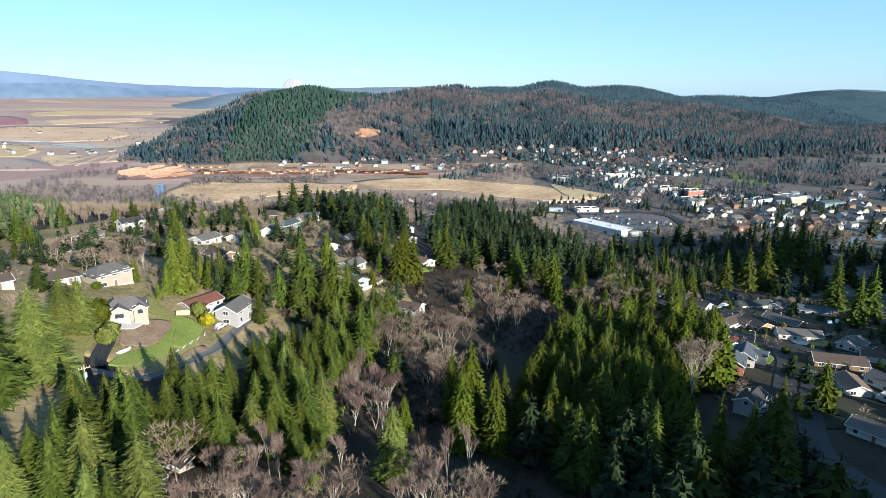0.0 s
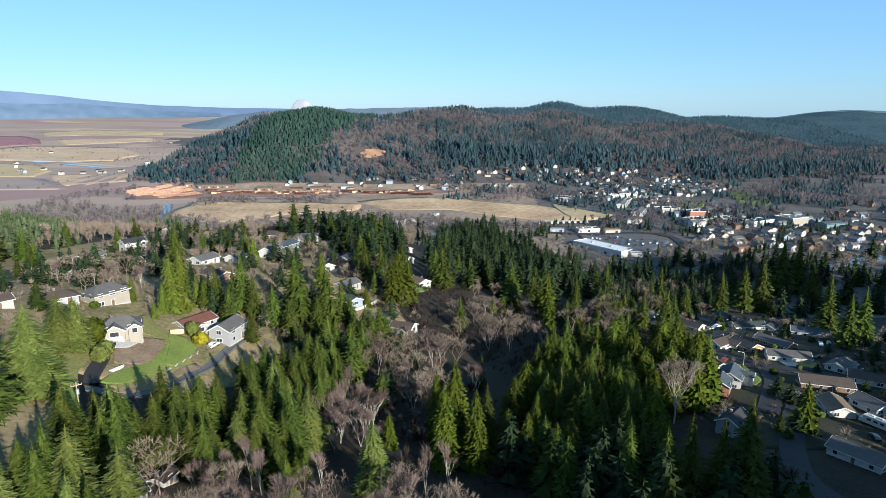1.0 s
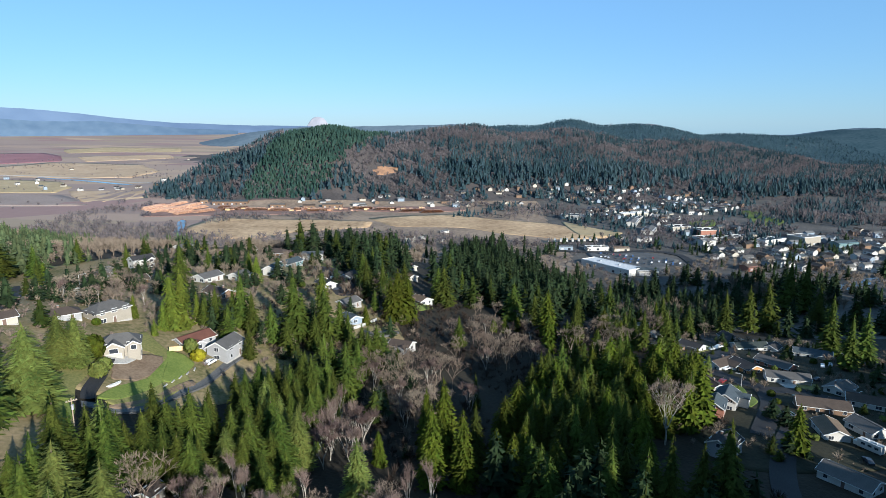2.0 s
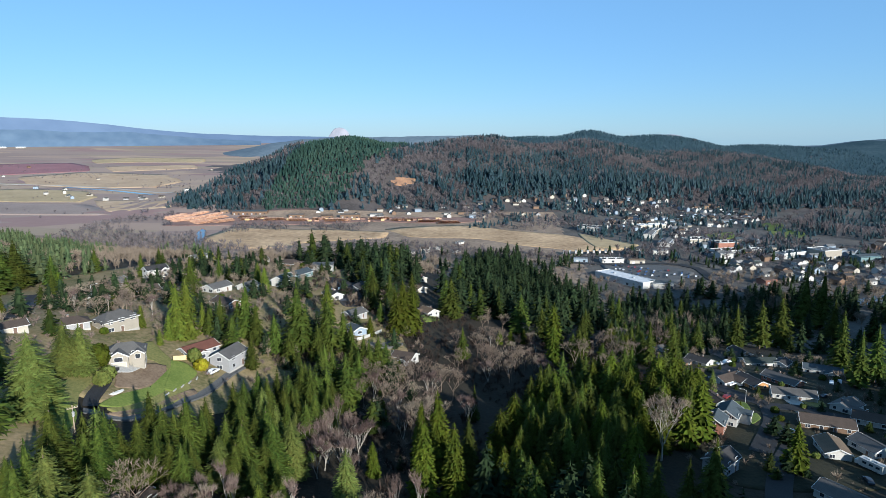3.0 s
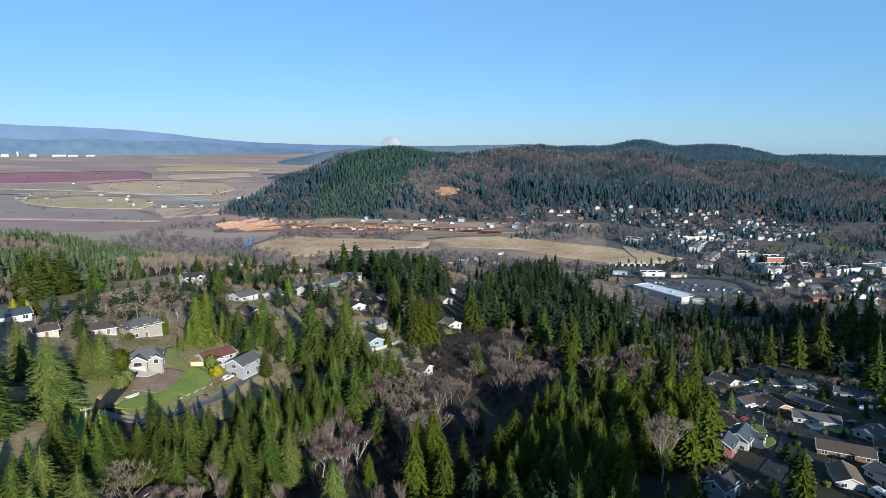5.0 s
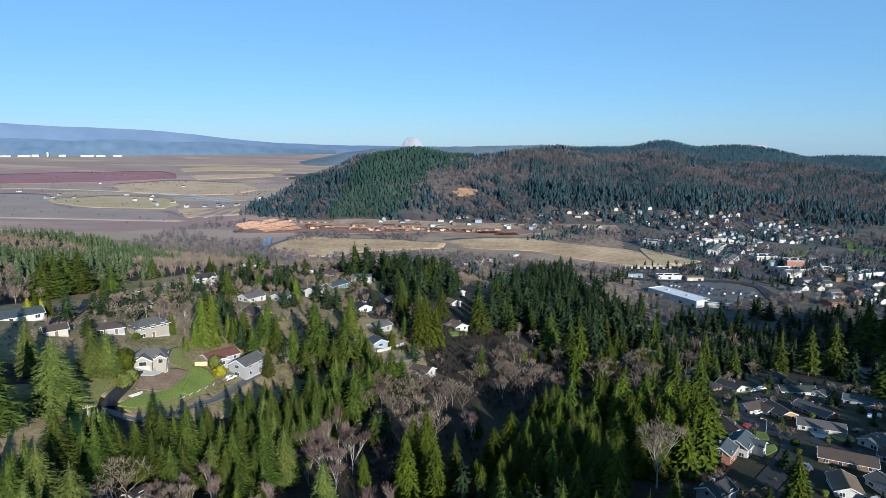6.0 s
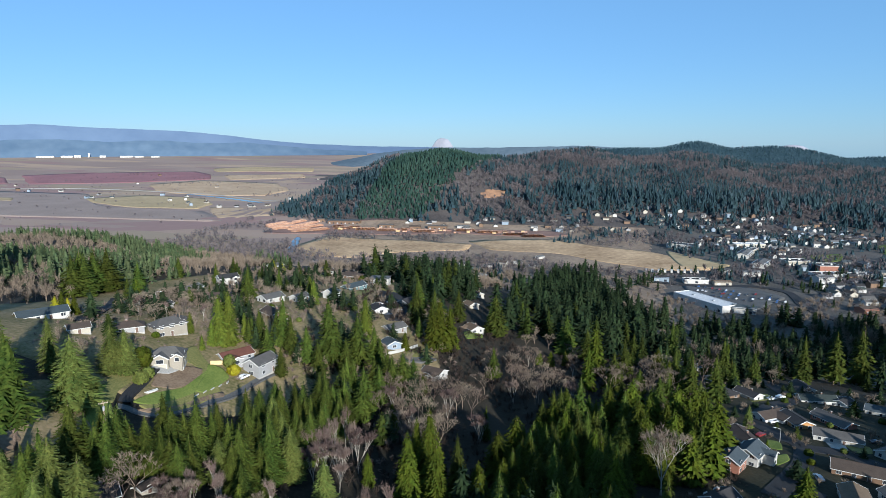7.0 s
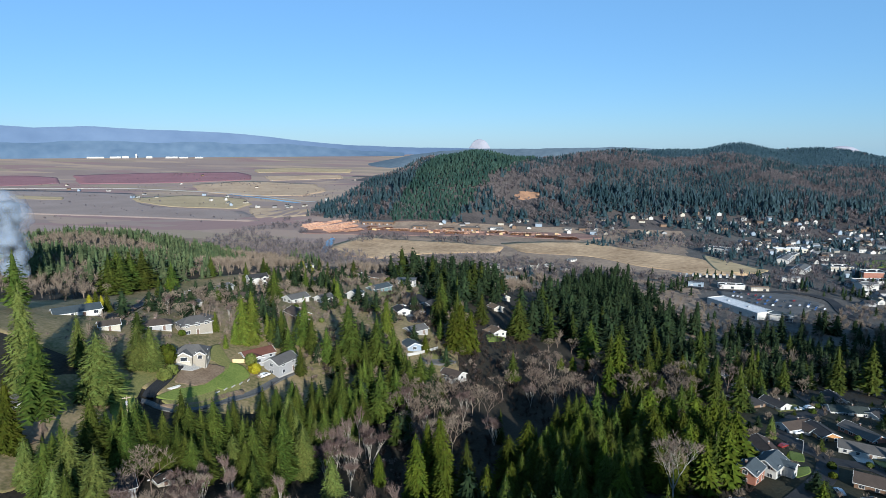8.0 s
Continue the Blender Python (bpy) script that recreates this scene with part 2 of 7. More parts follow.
def wavy(x, y, scale, seed=0.0):
    """Smooth value noise in -1..1 for arrays, from summed sines."""
    s = scale
    return (np.sin(x * s + 1.3 + seed) * np.cos(y * s * 1.13 + 2.1 * seed) + 0.6 * np.sin((x * 0.7 + y) * s * 1.9 + seed * 3) + 0.5 * np.cos((x - 0.8 * y) * s * 2.7 - seed) + 0.3 * np.sin((x * 1.3 + 0.4 * y) * s * 5.1 + seed * 5)) / 1.9


def steps(lo, hi, step, far_lo, far_hi, grow=1.12):
    mid = list(np.arange(lo, hi + step, step))
    up, down, s = [mid[-1]], [mid[0]], step
    while up[-1] < far_hi:
        s *= grow
        up.append(up[-1] + min(s, 90))
    s = step
    while down[-1] > far_lo:
        s *= grow
        down.append(down[-1] - min(s, 90))
    return np.array(down[:0:-1] + mid + up[1:])


# ---- ground: one sheet to the horizon ----
gx, gy = steps(-330, 400, 5, -4600, 4600), steps(60, 700, 5, -900, 4700)
GX, GY = np.meshgrid(gx, gy)
verts = np.stack([GX.ravel(), GY.ravel(), land(GX, GY).ravel()], 1)
nx, ny = len(gx), len(gy)
ids = np.arange(nx * ny).reshape(ny, nx)
quads = np.stack([ids[:-1, :-1], ids[:-1, 1:], ids[1:, 1:], ids[1:, :-1]], -1).reshape(-1, 4)
centre = verts[quads].mean(1)
wob = wavy(centre[:, 0], centre[:, 1], 0.03)
index = np.zeros(len(quads), int)
index[(centre[:, 2] < 9 + 3 * wob) & (centre[:, 1] > 300)] = 1
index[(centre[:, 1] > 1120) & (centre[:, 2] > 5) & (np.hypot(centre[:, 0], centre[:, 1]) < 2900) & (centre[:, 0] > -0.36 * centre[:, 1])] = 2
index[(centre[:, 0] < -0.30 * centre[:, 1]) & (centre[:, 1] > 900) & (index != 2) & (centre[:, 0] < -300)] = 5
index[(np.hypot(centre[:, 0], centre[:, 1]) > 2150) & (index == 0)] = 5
# farther ground switches to the haze-tinted materials
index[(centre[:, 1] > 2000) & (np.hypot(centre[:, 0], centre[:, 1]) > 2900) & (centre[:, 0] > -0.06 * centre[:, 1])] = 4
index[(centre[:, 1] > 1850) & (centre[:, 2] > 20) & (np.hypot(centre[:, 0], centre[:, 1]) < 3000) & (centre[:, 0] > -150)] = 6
index[(index == 1) & (centre[:, 0] > 90 + 0.1 * centre[:, 1]) & (centre[:, 1] < 1500)] = 3
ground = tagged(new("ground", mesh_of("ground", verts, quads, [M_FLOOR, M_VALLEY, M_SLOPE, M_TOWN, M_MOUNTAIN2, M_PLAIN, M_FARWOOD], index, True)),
                "brown wooded hillside falling to a flat river valley", "ground", kind="structure")


def patch(name, outline, material, label, category="field", lift=0.12, rings=10, around=64, ragged=0.0, kind="structure", bend=0.6):
    """A draped sheet of ground inside a closed, roughly star-shaped outline."""
    pts = np.array(outline, float)
    c = pts.mean(0)
    n = len(pts)
    u = np.arange(around) / around * n
    i, f = u.astype(int), (u % 1)[:, None]
    p0, p1, p2, p3 = (pts[(i + k) % n] for k in (-1, 0, 1, 2))
    edge = 0.5 * (2 * p1 + (p2 - p0) * f * bend + (-(p2 - p0) * bend * 2 - (p3 - p1) * bend + 6 * (p2 - p1)) * f ** 2 + ((p2 - p0) * bend + (p3 - p1) * bend - 4 * (p2 - p1)) * f ** 3)
    if ragged:
        edge = c + (edge - c) * (1 + ragged * wavy(edge[:, 0], edge[:, 1], 6.0 / np.ptp(pts, axis=0).mean()))[:, None]
    ks = (np.arange(1, rings + 1) / rings)[:, None, None]
    xy = np.concatenate([c[None], (c + (edge - c)[None] * ks).reshape(-1, 2)])
    v = np.column_stack([xy, land(xy[:, 0], xy[:, 1]) + lift])
    skirt = v[-around:].copy()
    skirt[:, 2] -= lift + 0.3
    v = np.concatenate([v, skirt])
    a = np.arange(around)
    b = (a + 1) % around
    tris = [np.stack([np.zeros(around, int), 1 + a, 1 + b], 1)]
    for r in range(rings):
        lo, hi = 1 + r * around, 1 + (r + 1) * around
        tris += [np.stack([lo + a, hi + a, hi + b], 1), np.stack([lo + a, hi + b, lo + b], 1)]
    return tagged(new(name, mesh_of(name, v, np.concatenate(tris), [material], smooth=True)), label, category, kind=kind)


def ribbon(name, line, width, material, label, category="road", lift=0.16, step=4.0, thick=0.3):
    """A draped strip with edges of its own, along a smooth line."""
    pts = np.array(line, float)
    n = len(pts) - 1
    out = []
    for i in range(n):
        p0, p1, p2, p3 = pts[max(i - 1, 0)], pts[i], pts[i + 1], pts[min(i + 2, n)]
        k = max(2, int(np.linalg.norm(p2 - p1) / step))
        for f in np.arange(k) / k:
            out.append(0.5 * (2 * p1 + (p2 - p0) * f + (2 * p0 - 5 * p1 + 4 * p2 - p3) * f ** 2 + (3 * p1 - p0 - 3 * p2 + p3) * f ** 3))
    mid = np.array(out + [pts[-1]])
    way = np.gradient(mid, axis=0)
    side = np.column_stack([-way[:, 1], way[:, 0]]) / np.linalg.norm(way, axis=1)[:, None]
    cols = [-0.5, -0.5, -0.17, 0.17, 0.5, 0.5]
    z = land(mid[:, 0], mid[:, 1])
    v = []
    for j, c in enumerate(cols):
        xy = mid + side * width * c
        h = np.maximum(land(xy[:, 0], xy[:, 1]), z) + lift
        if j in (0, 5):
            h = land(xy[:, 0], xy[:, 1]) - thick
        v.append(np.column_stack([xy, h]))
    v = np.stack(v, 1).reshape(-1, 3)
    k = len(cols)
    q = [[i * k + j, i * k + j + 1, (i + 1) * k + j + 1, (i + 1) * k + j] for i in range(len(mid) - 1) for j in range(k - 1)]
    return tagged(new(name, mesh_of(name, v, np.array(q)[:, ::-1], [material])), label, category, kind="structure")

# ---- distance: blue ridges and snow peaks on the skyline, haze tinted into their colours ----
def ridge(name, x0, x1, y, heights, deep, material, label, seed):
    """A long hill range with a noisy crest; heights are spread evenly from x0 to x1."""
    n, m = 220, 14
    x = np.linspace(x0, x1, n)
    top = np.interp(np.linspace(0, 1, n), np.linspace(0, 1, len(heights)), heights)
    top = top * (1 + 0.02 * wavy(x, x * 0, 0.006, seed)) + 1.5 * wavy(x, x * 0, 0.04, seed)
    v = []
    for j in range(m):
        f = j / (m - 1)
        spur = 1 + 0.03 * wavy(x, np.full(n, j * 60.0), 0.009, seed) * math.sin(f * math.pi)
        v.append(np.column_stack([x, np.full(n, y - deep * (1 - f)) , np.where(f < 1, top * f ** 0.8 * spur, top)]))
    v = np.concatenate(v)
    i = np.arange(n - 1)
    q = np.concatenate([np.stack([j * n + i, j * n + i + 1, (j + 1) * n + i + 1, (j + 1) * n + i], 1) for j in range(m - 1)])
    return tagged(new(name, mesh_of(name, v, q, [material], smooth=True)), label, "mountain range", kind="structure")




def arc_ridge(name, az0, az1, far, heights, deep, base, material, label, seed):
    """A hill range along an arc round the origin, from one bearing to another, its crest at the given heights."""
    n, m = 260, 12
    az = np.radians(np.linspace(az0, az1, n))
    top = np.interp(np.linspace(0, 1, n), np.linspace(0, 1, len(heights)), heights)
    top = top + 2.0 * wavy(az * 4000, az * 0, 0.012, seed) + 0.8 * wavy(az * 4000, az * 0, 0.05, seed)
    v = []
    for j in range(m):
        f = j / (m - 1)
        r = far - deep * (1 - f) + 9 * wavy(az * 4000, np.full(n, j * 40.0), 0.006, seed) * math.sin(f * math.pi)
        v.append(np.column_stack([r * np.sin(az), r * np.cos(az), base + (top - base) * f ** 0.85]))
    v = np.concatenate(v)
    i = np.arange(n - 1)
    q = np.concatenate([np.stack([j * n + i, j * n + i + 1, (j + 1) * n + i + 1, (j + 1) * n + i], 1) for j in range(m - 1)])
    return tagged(new(name, mesh_of(name, v, q, [material], smooth=True)), label, "mountain range", kind="structure")


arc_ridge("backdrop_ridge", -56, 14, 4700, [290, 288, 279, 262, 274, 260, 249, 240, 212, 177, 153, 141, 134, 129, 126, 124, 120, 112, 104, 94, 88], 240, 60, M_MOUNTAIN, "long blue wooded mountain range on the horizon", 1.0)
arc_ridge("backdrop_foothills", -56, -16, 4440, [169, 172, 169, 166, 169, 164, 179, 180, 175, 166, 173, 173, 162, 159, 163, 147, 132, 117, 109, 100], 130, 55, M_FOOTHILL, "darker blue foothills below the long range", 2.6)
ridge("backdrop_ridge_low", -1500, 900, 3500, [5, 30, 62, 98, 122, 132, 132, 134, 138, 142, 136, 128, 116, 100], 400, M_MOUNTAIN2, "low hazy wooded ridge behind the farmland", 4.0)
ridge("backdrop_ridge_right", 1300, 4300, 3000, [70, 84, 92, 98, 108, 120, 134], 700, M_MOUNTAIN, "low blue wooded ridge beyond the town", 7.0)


def snow_peak(x, y, wide, top):
    n = 48
    a = np.arange(n) / n * 2 * math.pi
    v = [(x, y, top)]
    for k, (r, h) in enumerate(((0.16, 0.985), (0.34, 0.945), (0.48, 0.85), (0.90, 0.45))):
        for t in a:
            w = 1 + 0.06 * math.sin(5 * t + k) + 0.03 * math.sin(11 * t + 2 * k)
            v.append((x + math.cos(t) * wide * r * w, y + math.sin(t) * wide * r * w * 0.3, top * h))
    f = [(0, 1 + i, 1 + (i + 1) % n, 1 + (i + 1) % n) for i in range(n)]
    f += [(1 + k * n + i, 1 + (k + 1) * n + i, 1 + (k + 1) * n + (i + 1) % n, 1 + k * n + (i + 1) % n) for k in range(3) for i in range(n)]
    me = bpy.data.meshes.new("snow_mountain")
    me.from_pydata(v, [], [tuple(dict.fromkeys(q)) for q in f])
    me.materials.append(M_SNOW)
    return tagged(new("backdrop_snow_mountain", me), "snow-covered volcano faint on the horizon", "mountain", kind="structure")


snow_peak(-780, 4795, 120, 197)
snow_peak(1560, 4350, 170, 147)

# ---- trees: unit-high templates, trunk and crown apart ----
def tube(v, f, p0, p1, r0, r1, sides=5):
    """Adds a tapered tube to the lists v and f (triangles)."""
    p0, p1 = np.asarray(p0, float), np.asarray(p1, float)
    d = p1 - p0
    d = d / (np.linalg.norm(d) + 1e-9)
    a = np.cross(d, (0.3, 0.9, 0.1) if abs(d[2]) > 0.5 else (0, 0, 1))
    a = a / (np.linalg.norm(a) + 1e-9)
    b = np.cross(d, a)
    base = len(v)
    for p, r in ((p0, r0), (p1, r1)):
        for i in range(sides):
            t = 2 * math.pi * i / sides
            v.append(p + r * (math.cos(t) * a + math.sin(t) * b))
    for i in range(sides):
        j = (i + 1) % sides
        f.append((base + i, base + j, base + sides + j))
        f.append((base + i, base + sides + j, base + sides + i))


def conifer_crown(rng, levels, per, wide, low, droop, full, segs=4, sparse=0.0, plump=0.40, core=(8, 7)):
    """Tiers of feathered, drooping boughs round an axis of height 1, thick about a ragged inner core."""
    v, f = [], []
    lean = rng.normal(0, 0.010, 2)
    step = (0.985 - low) / (levels - 1)
    lobes = rng.uniform(0, 6.3, 3)

    def spread(u):
        return (1 - u) ** full * min(1.0, 0.6 + u * 3.0)

    # inner core of massed twigs
    sides, rings = core
    base = len(v)
    for k in range(rings):
        u = k / (rings - 0.4)
        z = low + 0.02 + u * (0.97 - low)
        for i in range(sides):
            t = 2 * math.pi * (i + 0.5 * (k % 2)) / sides
            r = wide * 0.56 * spread(u) * rng.uniform(0.75, 1.15)
            v.append((lean[0] * z + r * math.cos(t), lean[1] * z + r * math.sin(t), z + rng.uniform(-0.012, 0.012)))
    for k in range(rings - 1):
        for i in range(sides):
            a, b = base + k * sides + i, base + k * sides + (i + 1) % sides
            f += [(a, b, b + sides), (a, b + sides, a + sides)]
    for i in range(levels):
        at = low + step * i
        count = max(5, int(per * (0.45 + 0.55 * (1 - (at - low) / (1 - low)))))
        turn = rng.uniform(0, 6.3)
        for k in range(count):
            if rng.uniform() < sparse:
                continue
            z = min(max(at + step * rng.uniform(-0.45, 0.45), low), 0.985)
            u = (z - low) / (1 - low)
            t = turn + 2 * math.pi * k / count + rng.uniform(-0.25, 0.25)
            uneven = 1 + 0.08 * math.sin(2 * t + lobes[0] + 5 * z) + 0.06 * math.sin(3 * t + lobes[1] - 11 * z)
            r = wide * spread(u) * rng.uniform(0.78, 1.10) * uneven + 0.010
            c, s = math.cos(t), math.sin(t)
            fall = droop * rng.uniform(0.6, 1.3)
            half = r * rng.uniform(0.8, 1.15) * plump
            spine = []
            for q in range(segs + 1):
                g = 0.25 + 0.75 * q / segs
                spine.append((lean[0] * z + c * r * g, lean[1] * z + s * r * g, z + 0.12 * r * math.sin(g * 3.1) - fall * r * g * g + 0.30 * fall * r * g ** 4))
            for q in range(segs):
                g = (q + 0.5) / segs
                p, n2 = spine[q], spine[q + 1]
                w = half * (0.45 + 1.2 * g * (1.15 - g)) * rng.uniform(0.7, 1.25)
                ahead = r * 0.14 + w * 0.4
                for side in (-1, 1):
                    tip = (n2[0] - s * side * w + c * ahead * rng.uniform(0.2, 1), n2[1] + c * side * w + s * ahead * rng.uniform(0.2, 1), (p[2] + n2[2]) / 2 - w * rng.uniform(0.1, 0.7))
                    b = len(v)
                    v.extend((p, n2, tip))
                    f.append((b, b + 1, b + 2) if side > 0 else (b, b + 2, b + 1))
    b = len(v)
    for k in range(4):
        t = k * 1.57
        v.extend(((lean[0], lean[1], 1.02), (0.012 * math.cos(t), 0.012 * math.sin(t), 0.93), (0.012 * math.cos(t + 1.57), 0.012 * math.sin(t + 1.57), 0.93)))
        f.append((b + 3 * k, b + 3 * k + 1, b + 3 * k + 2))
    return v, f


def conifer_trunk(low):
    v, f = [], []
    tube(v, f, (0, 0, -0.04), (0, 0, 0.35), 0.0155, 0.011, 7)
    tube(v, f, (0, 0, 0.35), (0, 0, 0.97), 0.011, 0.002, 5)
    rng = np.random.default_rng(3)
    for k in range(9):
        t, z = k * 2.4, 0.10 + 0.03 * k
        tube(v, f, (0, 0, z), (0.05 * math.cos(t), 0.05 * math.sin(t), z - 0.008 + 0.01 * rng.uniform()), 0.002, 0.0006, 3)
    return v, f


def bare_crown(rng, wide, splits, trunks=1, twigs=3):
    """Limbs and twigs of a leafless tree of height 1. Returns limb lists and twig lists."""
    lv, lf, tv, tf = [], [], [], []

    def grow(p, d, length, r, depth):
        bend = rng.normal(0, 0.10, 3)
        mid = p + d * length * 0.5
        d2 = d + bend + np.array((0, 0, 0.06))
        d2 = d2 / np.linalg.norm(d2)
        end = mid + d2 * length * 0.5
        tube(lv, lf, p, mid, r, r * 0.82, 4 if depth < 2 else 3)
        tube(lv, lf, mid, end, r * 0.82, r * 0.62, 4 if depth < 2 else 3)
        if depth >= splits:
            for k in range(twigs):
                a = d2 + rng.normal(0, 0.45, 3) + np.array((0, 0, 0.15))
                a = a / np.linalg.norm(a)
                start = mid + (end - mid) * rng.uniform(0, 1)
                tip = start + a * length * rng.uniform(0.7, 1.3)
                side = np.cross(a, rng.normal(0, 1, 3))
                side = side / np.linalg.norm(side) * 0.0031
                b = len(tv)
                tv.extend((start - side, start + side, tip))
                tf.append((b, b + 1, b + 2))
                fork = start + (tip - start) * 0.4
                a2 = a + rng.normal(0, 0.5, 3)
                b = len(tv)
                tv.extend((fork - side * 0.7, fork + side * 0.7, fork + a2 / np.linalg.norm(a2) * length * 0.6))
                tf.append((b, b + 1, b + 2))
            return
        n = rng.integers(2, 4) if depth else rng.integers(3, 5)
        for k in range(n):
            t = 2 * math.pi * (k + rng.uniform(-0.3, 0.3)) / n
            out = np.array((math.cos(t), math.sin(t), 0)) * wide * rng.uniform(0.6, 1.2)
            a = d2 * 0.9 + out + np.array((0, 0, 0.25))
            grow(mid + (end - mid) * rng.uniform(0.4, 1.0) if k else end, a / np.linalg.norm(a), length * rng.uniform(0.62, 0.82), r * 0.58, depth + 1)

    for k in range(trunks):
        t = k * 2.4
        d = np.array((0.22 * math.cos(t), 0.22 * math.sin(t), 1.0)) if trunks > 1 else np.array((0.03, 0.02, 1.0))
        grow(np.array((0.02 * k, 0, -0.03)), d / np.linalg.norm(d), 0.34, 0.008 if trunks > 1 else 0.0125, 0)
    lv, tv = np.array(lv), np.array(tv)
    top = max(lv[:, 2].max(), tv[:, 2].max())
    return lv / top, lf, tv / top, tf


TREES = {}


def template(kind, parts):
    """parts: (name, verts, triangles, material). Kept off the scene until placed."""
    TREES.setdefault(kind, []).append([(n, mesh_of(kind + "_" + n, v, f, [m])) for n, v, f, m in parts])


for seed in range(5):
    for close in (True, False):
        end, many, n, cut = ("_close", 1.3, 4, 0.33) if close else ("", 1.0, 2, 0.44)
        rng = np.random.default_rng(seed + 300 * close)
        template("fir" + end, [("trunk", *conifer_trunk(0.1), M_BARK), ("crown", *conifer_crown(rng, int(23 * many), int(11 * many), 0.192 + 0.014 * seed, 0.06 + 0.03 * (seed % 3), 0.55, 0.80, n, plump=cut), M_FIR)])
        rng = np.random.default_rng(40 + seed + 300 * close)
        template("cedar" + end, [("trunk", *conifer_trunk(0.06), M_BARK), ("crown", *conifer_crown(rng, int(24 * many), int(11 * many), 0.185 + 0.012 * seed, 0.04, 0.9, 0.60, n, plump=cut), M_CEDAR)])
        rng = np.random.default_rng(80 + seed + 300 * close)
        template("spruce" + end, [("trunk", *conifer_trunk(0.05), M_BARK), ("crown", *conifer_crown(rng, int(27 * many), int(13 * many), 0.215, 0.02, 0.45, 0.66, n, plump=cut), M_SPRUCE)])
    rng = np.random.default_rng(120 + seed)
    template("pine", [("trunk", *conifer_trunk(0.3), M_BARK), ("crown", *conifer_crown(rng, 22, 10, 0.17, 0.30, 0.4, 0.66, sparse=0.08), M_FIR)])
    rng = np.random.default_rng(160 + seed)
    lv, lf, tv, tf = bare_crown(rng, 0.62, 4, 1, 9)
    template("maple", [("trunk", lv, lf, M_TWIG), ("crown", tv, tf, M_TWIG)])
    if seed < 2:
        rng = np.random.default_rng(180 + seed)
        lv, lf, tv, tf = bare_crown(rng, 0.52, 5, 1, 7)
        template("sycamore", [("trunk", lv, lf, M_PALEBARK), ("crown", tv, tf, M_TWIG)])
    rng = np.random.default_rng(200 + seed)
    lv, lf, tv, tf = bare_crown(rng, 0.25, 3, 1 + seed % 3, 16)
    template("alder", [("trunk", lv, lf, M_PALEBARK), ("crown", tv, tf, M_TWIG_RED)])
    rng = np.random.default_rng(270 + seed)
    template("column_cedar", [("trunk", *conifer_trunk(0.03), M_BARK), ("crown", *conifer_crown(rng, 28, 10, 0.19, 0.02, 0.8, 0.46, 3), M_ARBOR)])
    rng = np.random.default_rng(240 + seed)
    template("yellow_cypress", [("trunk", *conifer_trunk(0.03), M_BARK), ("crown", *conifer_crown(rng, 18, 9, 0.30, 0.02, 0.6, 0.55), M_LIME)])

TREE_WORDS = {
    "fir": ("fir_tree", "tall dark green fir with layered drooping branches", "fir tree"),
    "cedar": ("cedar_tree", "dense yellow-green cedar with a full crown", "cedar tree"),
    "spruce": ("spruce_tree", "broad grey-green spruce with a pointed top", "spruce tree"),
    "pine": ("hemlock_tree", "thin tall hemlock with a bare lower trunk", "hemlock tree"),
    "maple": ("bare_maple", "spreading leafless grey-brown maple in winter", "bare tree"),
    "sycamore": ("bare_sycamore", "large round-crowned leafless tree with pale limbs", "bare tree"),
    "alder": ("bare_alder", "leafless alder with pale stems and reddish twigs", "bare tree"),
    "column_cedar": ("column_cedar", "tall bright green cedar with a narrow dense crown", "cedar tree"),
    "yellow_cypress": ("yellow_cypress", "small bright yellow-green garden cypress", "garden conifer"),
}
tree_turn = np.random.default_rng(11)


def tree(kind, x, y, high, fat=1.0, label="", group=""):
    """One tree with its trunk and crown, standing on the ground."""
    name, words, category = TREE_WORDS[kind]
    finer = kind + "_close"
    forms = TREES[finer if finer in TREES and math.hypot(x, y) < 205 else kind]
    parts = forms[int(tree_turn.integers(len(forms)))]
    ob = new(name)
    ob.empty_display_size = 0.5
    ob.location = (x, y, float(land(x, y)))
    ob.rotation_euler = (0, 0, float(tree_turn.uniform(0, 6.28)))
    ob.scale = (high * fat, high * fat, high)
    for n, me in parts:
        p = new(n, me)
        p.parent = ob
    tagged(ob, label or words, category, group or category + "s on the hillside")
    return ob


def far_conifer(rng, layers=3, points=6):
    """A cheap jagged conifer of height 1: stacked star-shaped skirts."""
    v, f = [], []
    for k in range(layers):
        z0 = 0.06 + 0.86 * k / layers
        r = 0.21 * (1 - k / layers) ** 0.8 + 0.02
        b = len(v)
        v.append((rng.normal(0, 0.01), rng.normal(0, 0.01), min(1.0, z0 + 1.55 / layers)))
        n = points * 2
        for i in range(n):
            t = 2 * math.pi * i / n + k
            q = r * (rng.uniform(0.9, 1.25) if i % 2 else rng.uniform(0.45, 0.7))
            v.append((q * math.cos(t), q * math.sin(t), z0 + (0.0 if i % 2 else 0.05) + rng.uniform(-0.02, 0.02)))
        f += [(b, b + 1 + i, b + 1 + (i + 1) % n) for i in range(n)]
    return np.array(v), np.array(f)


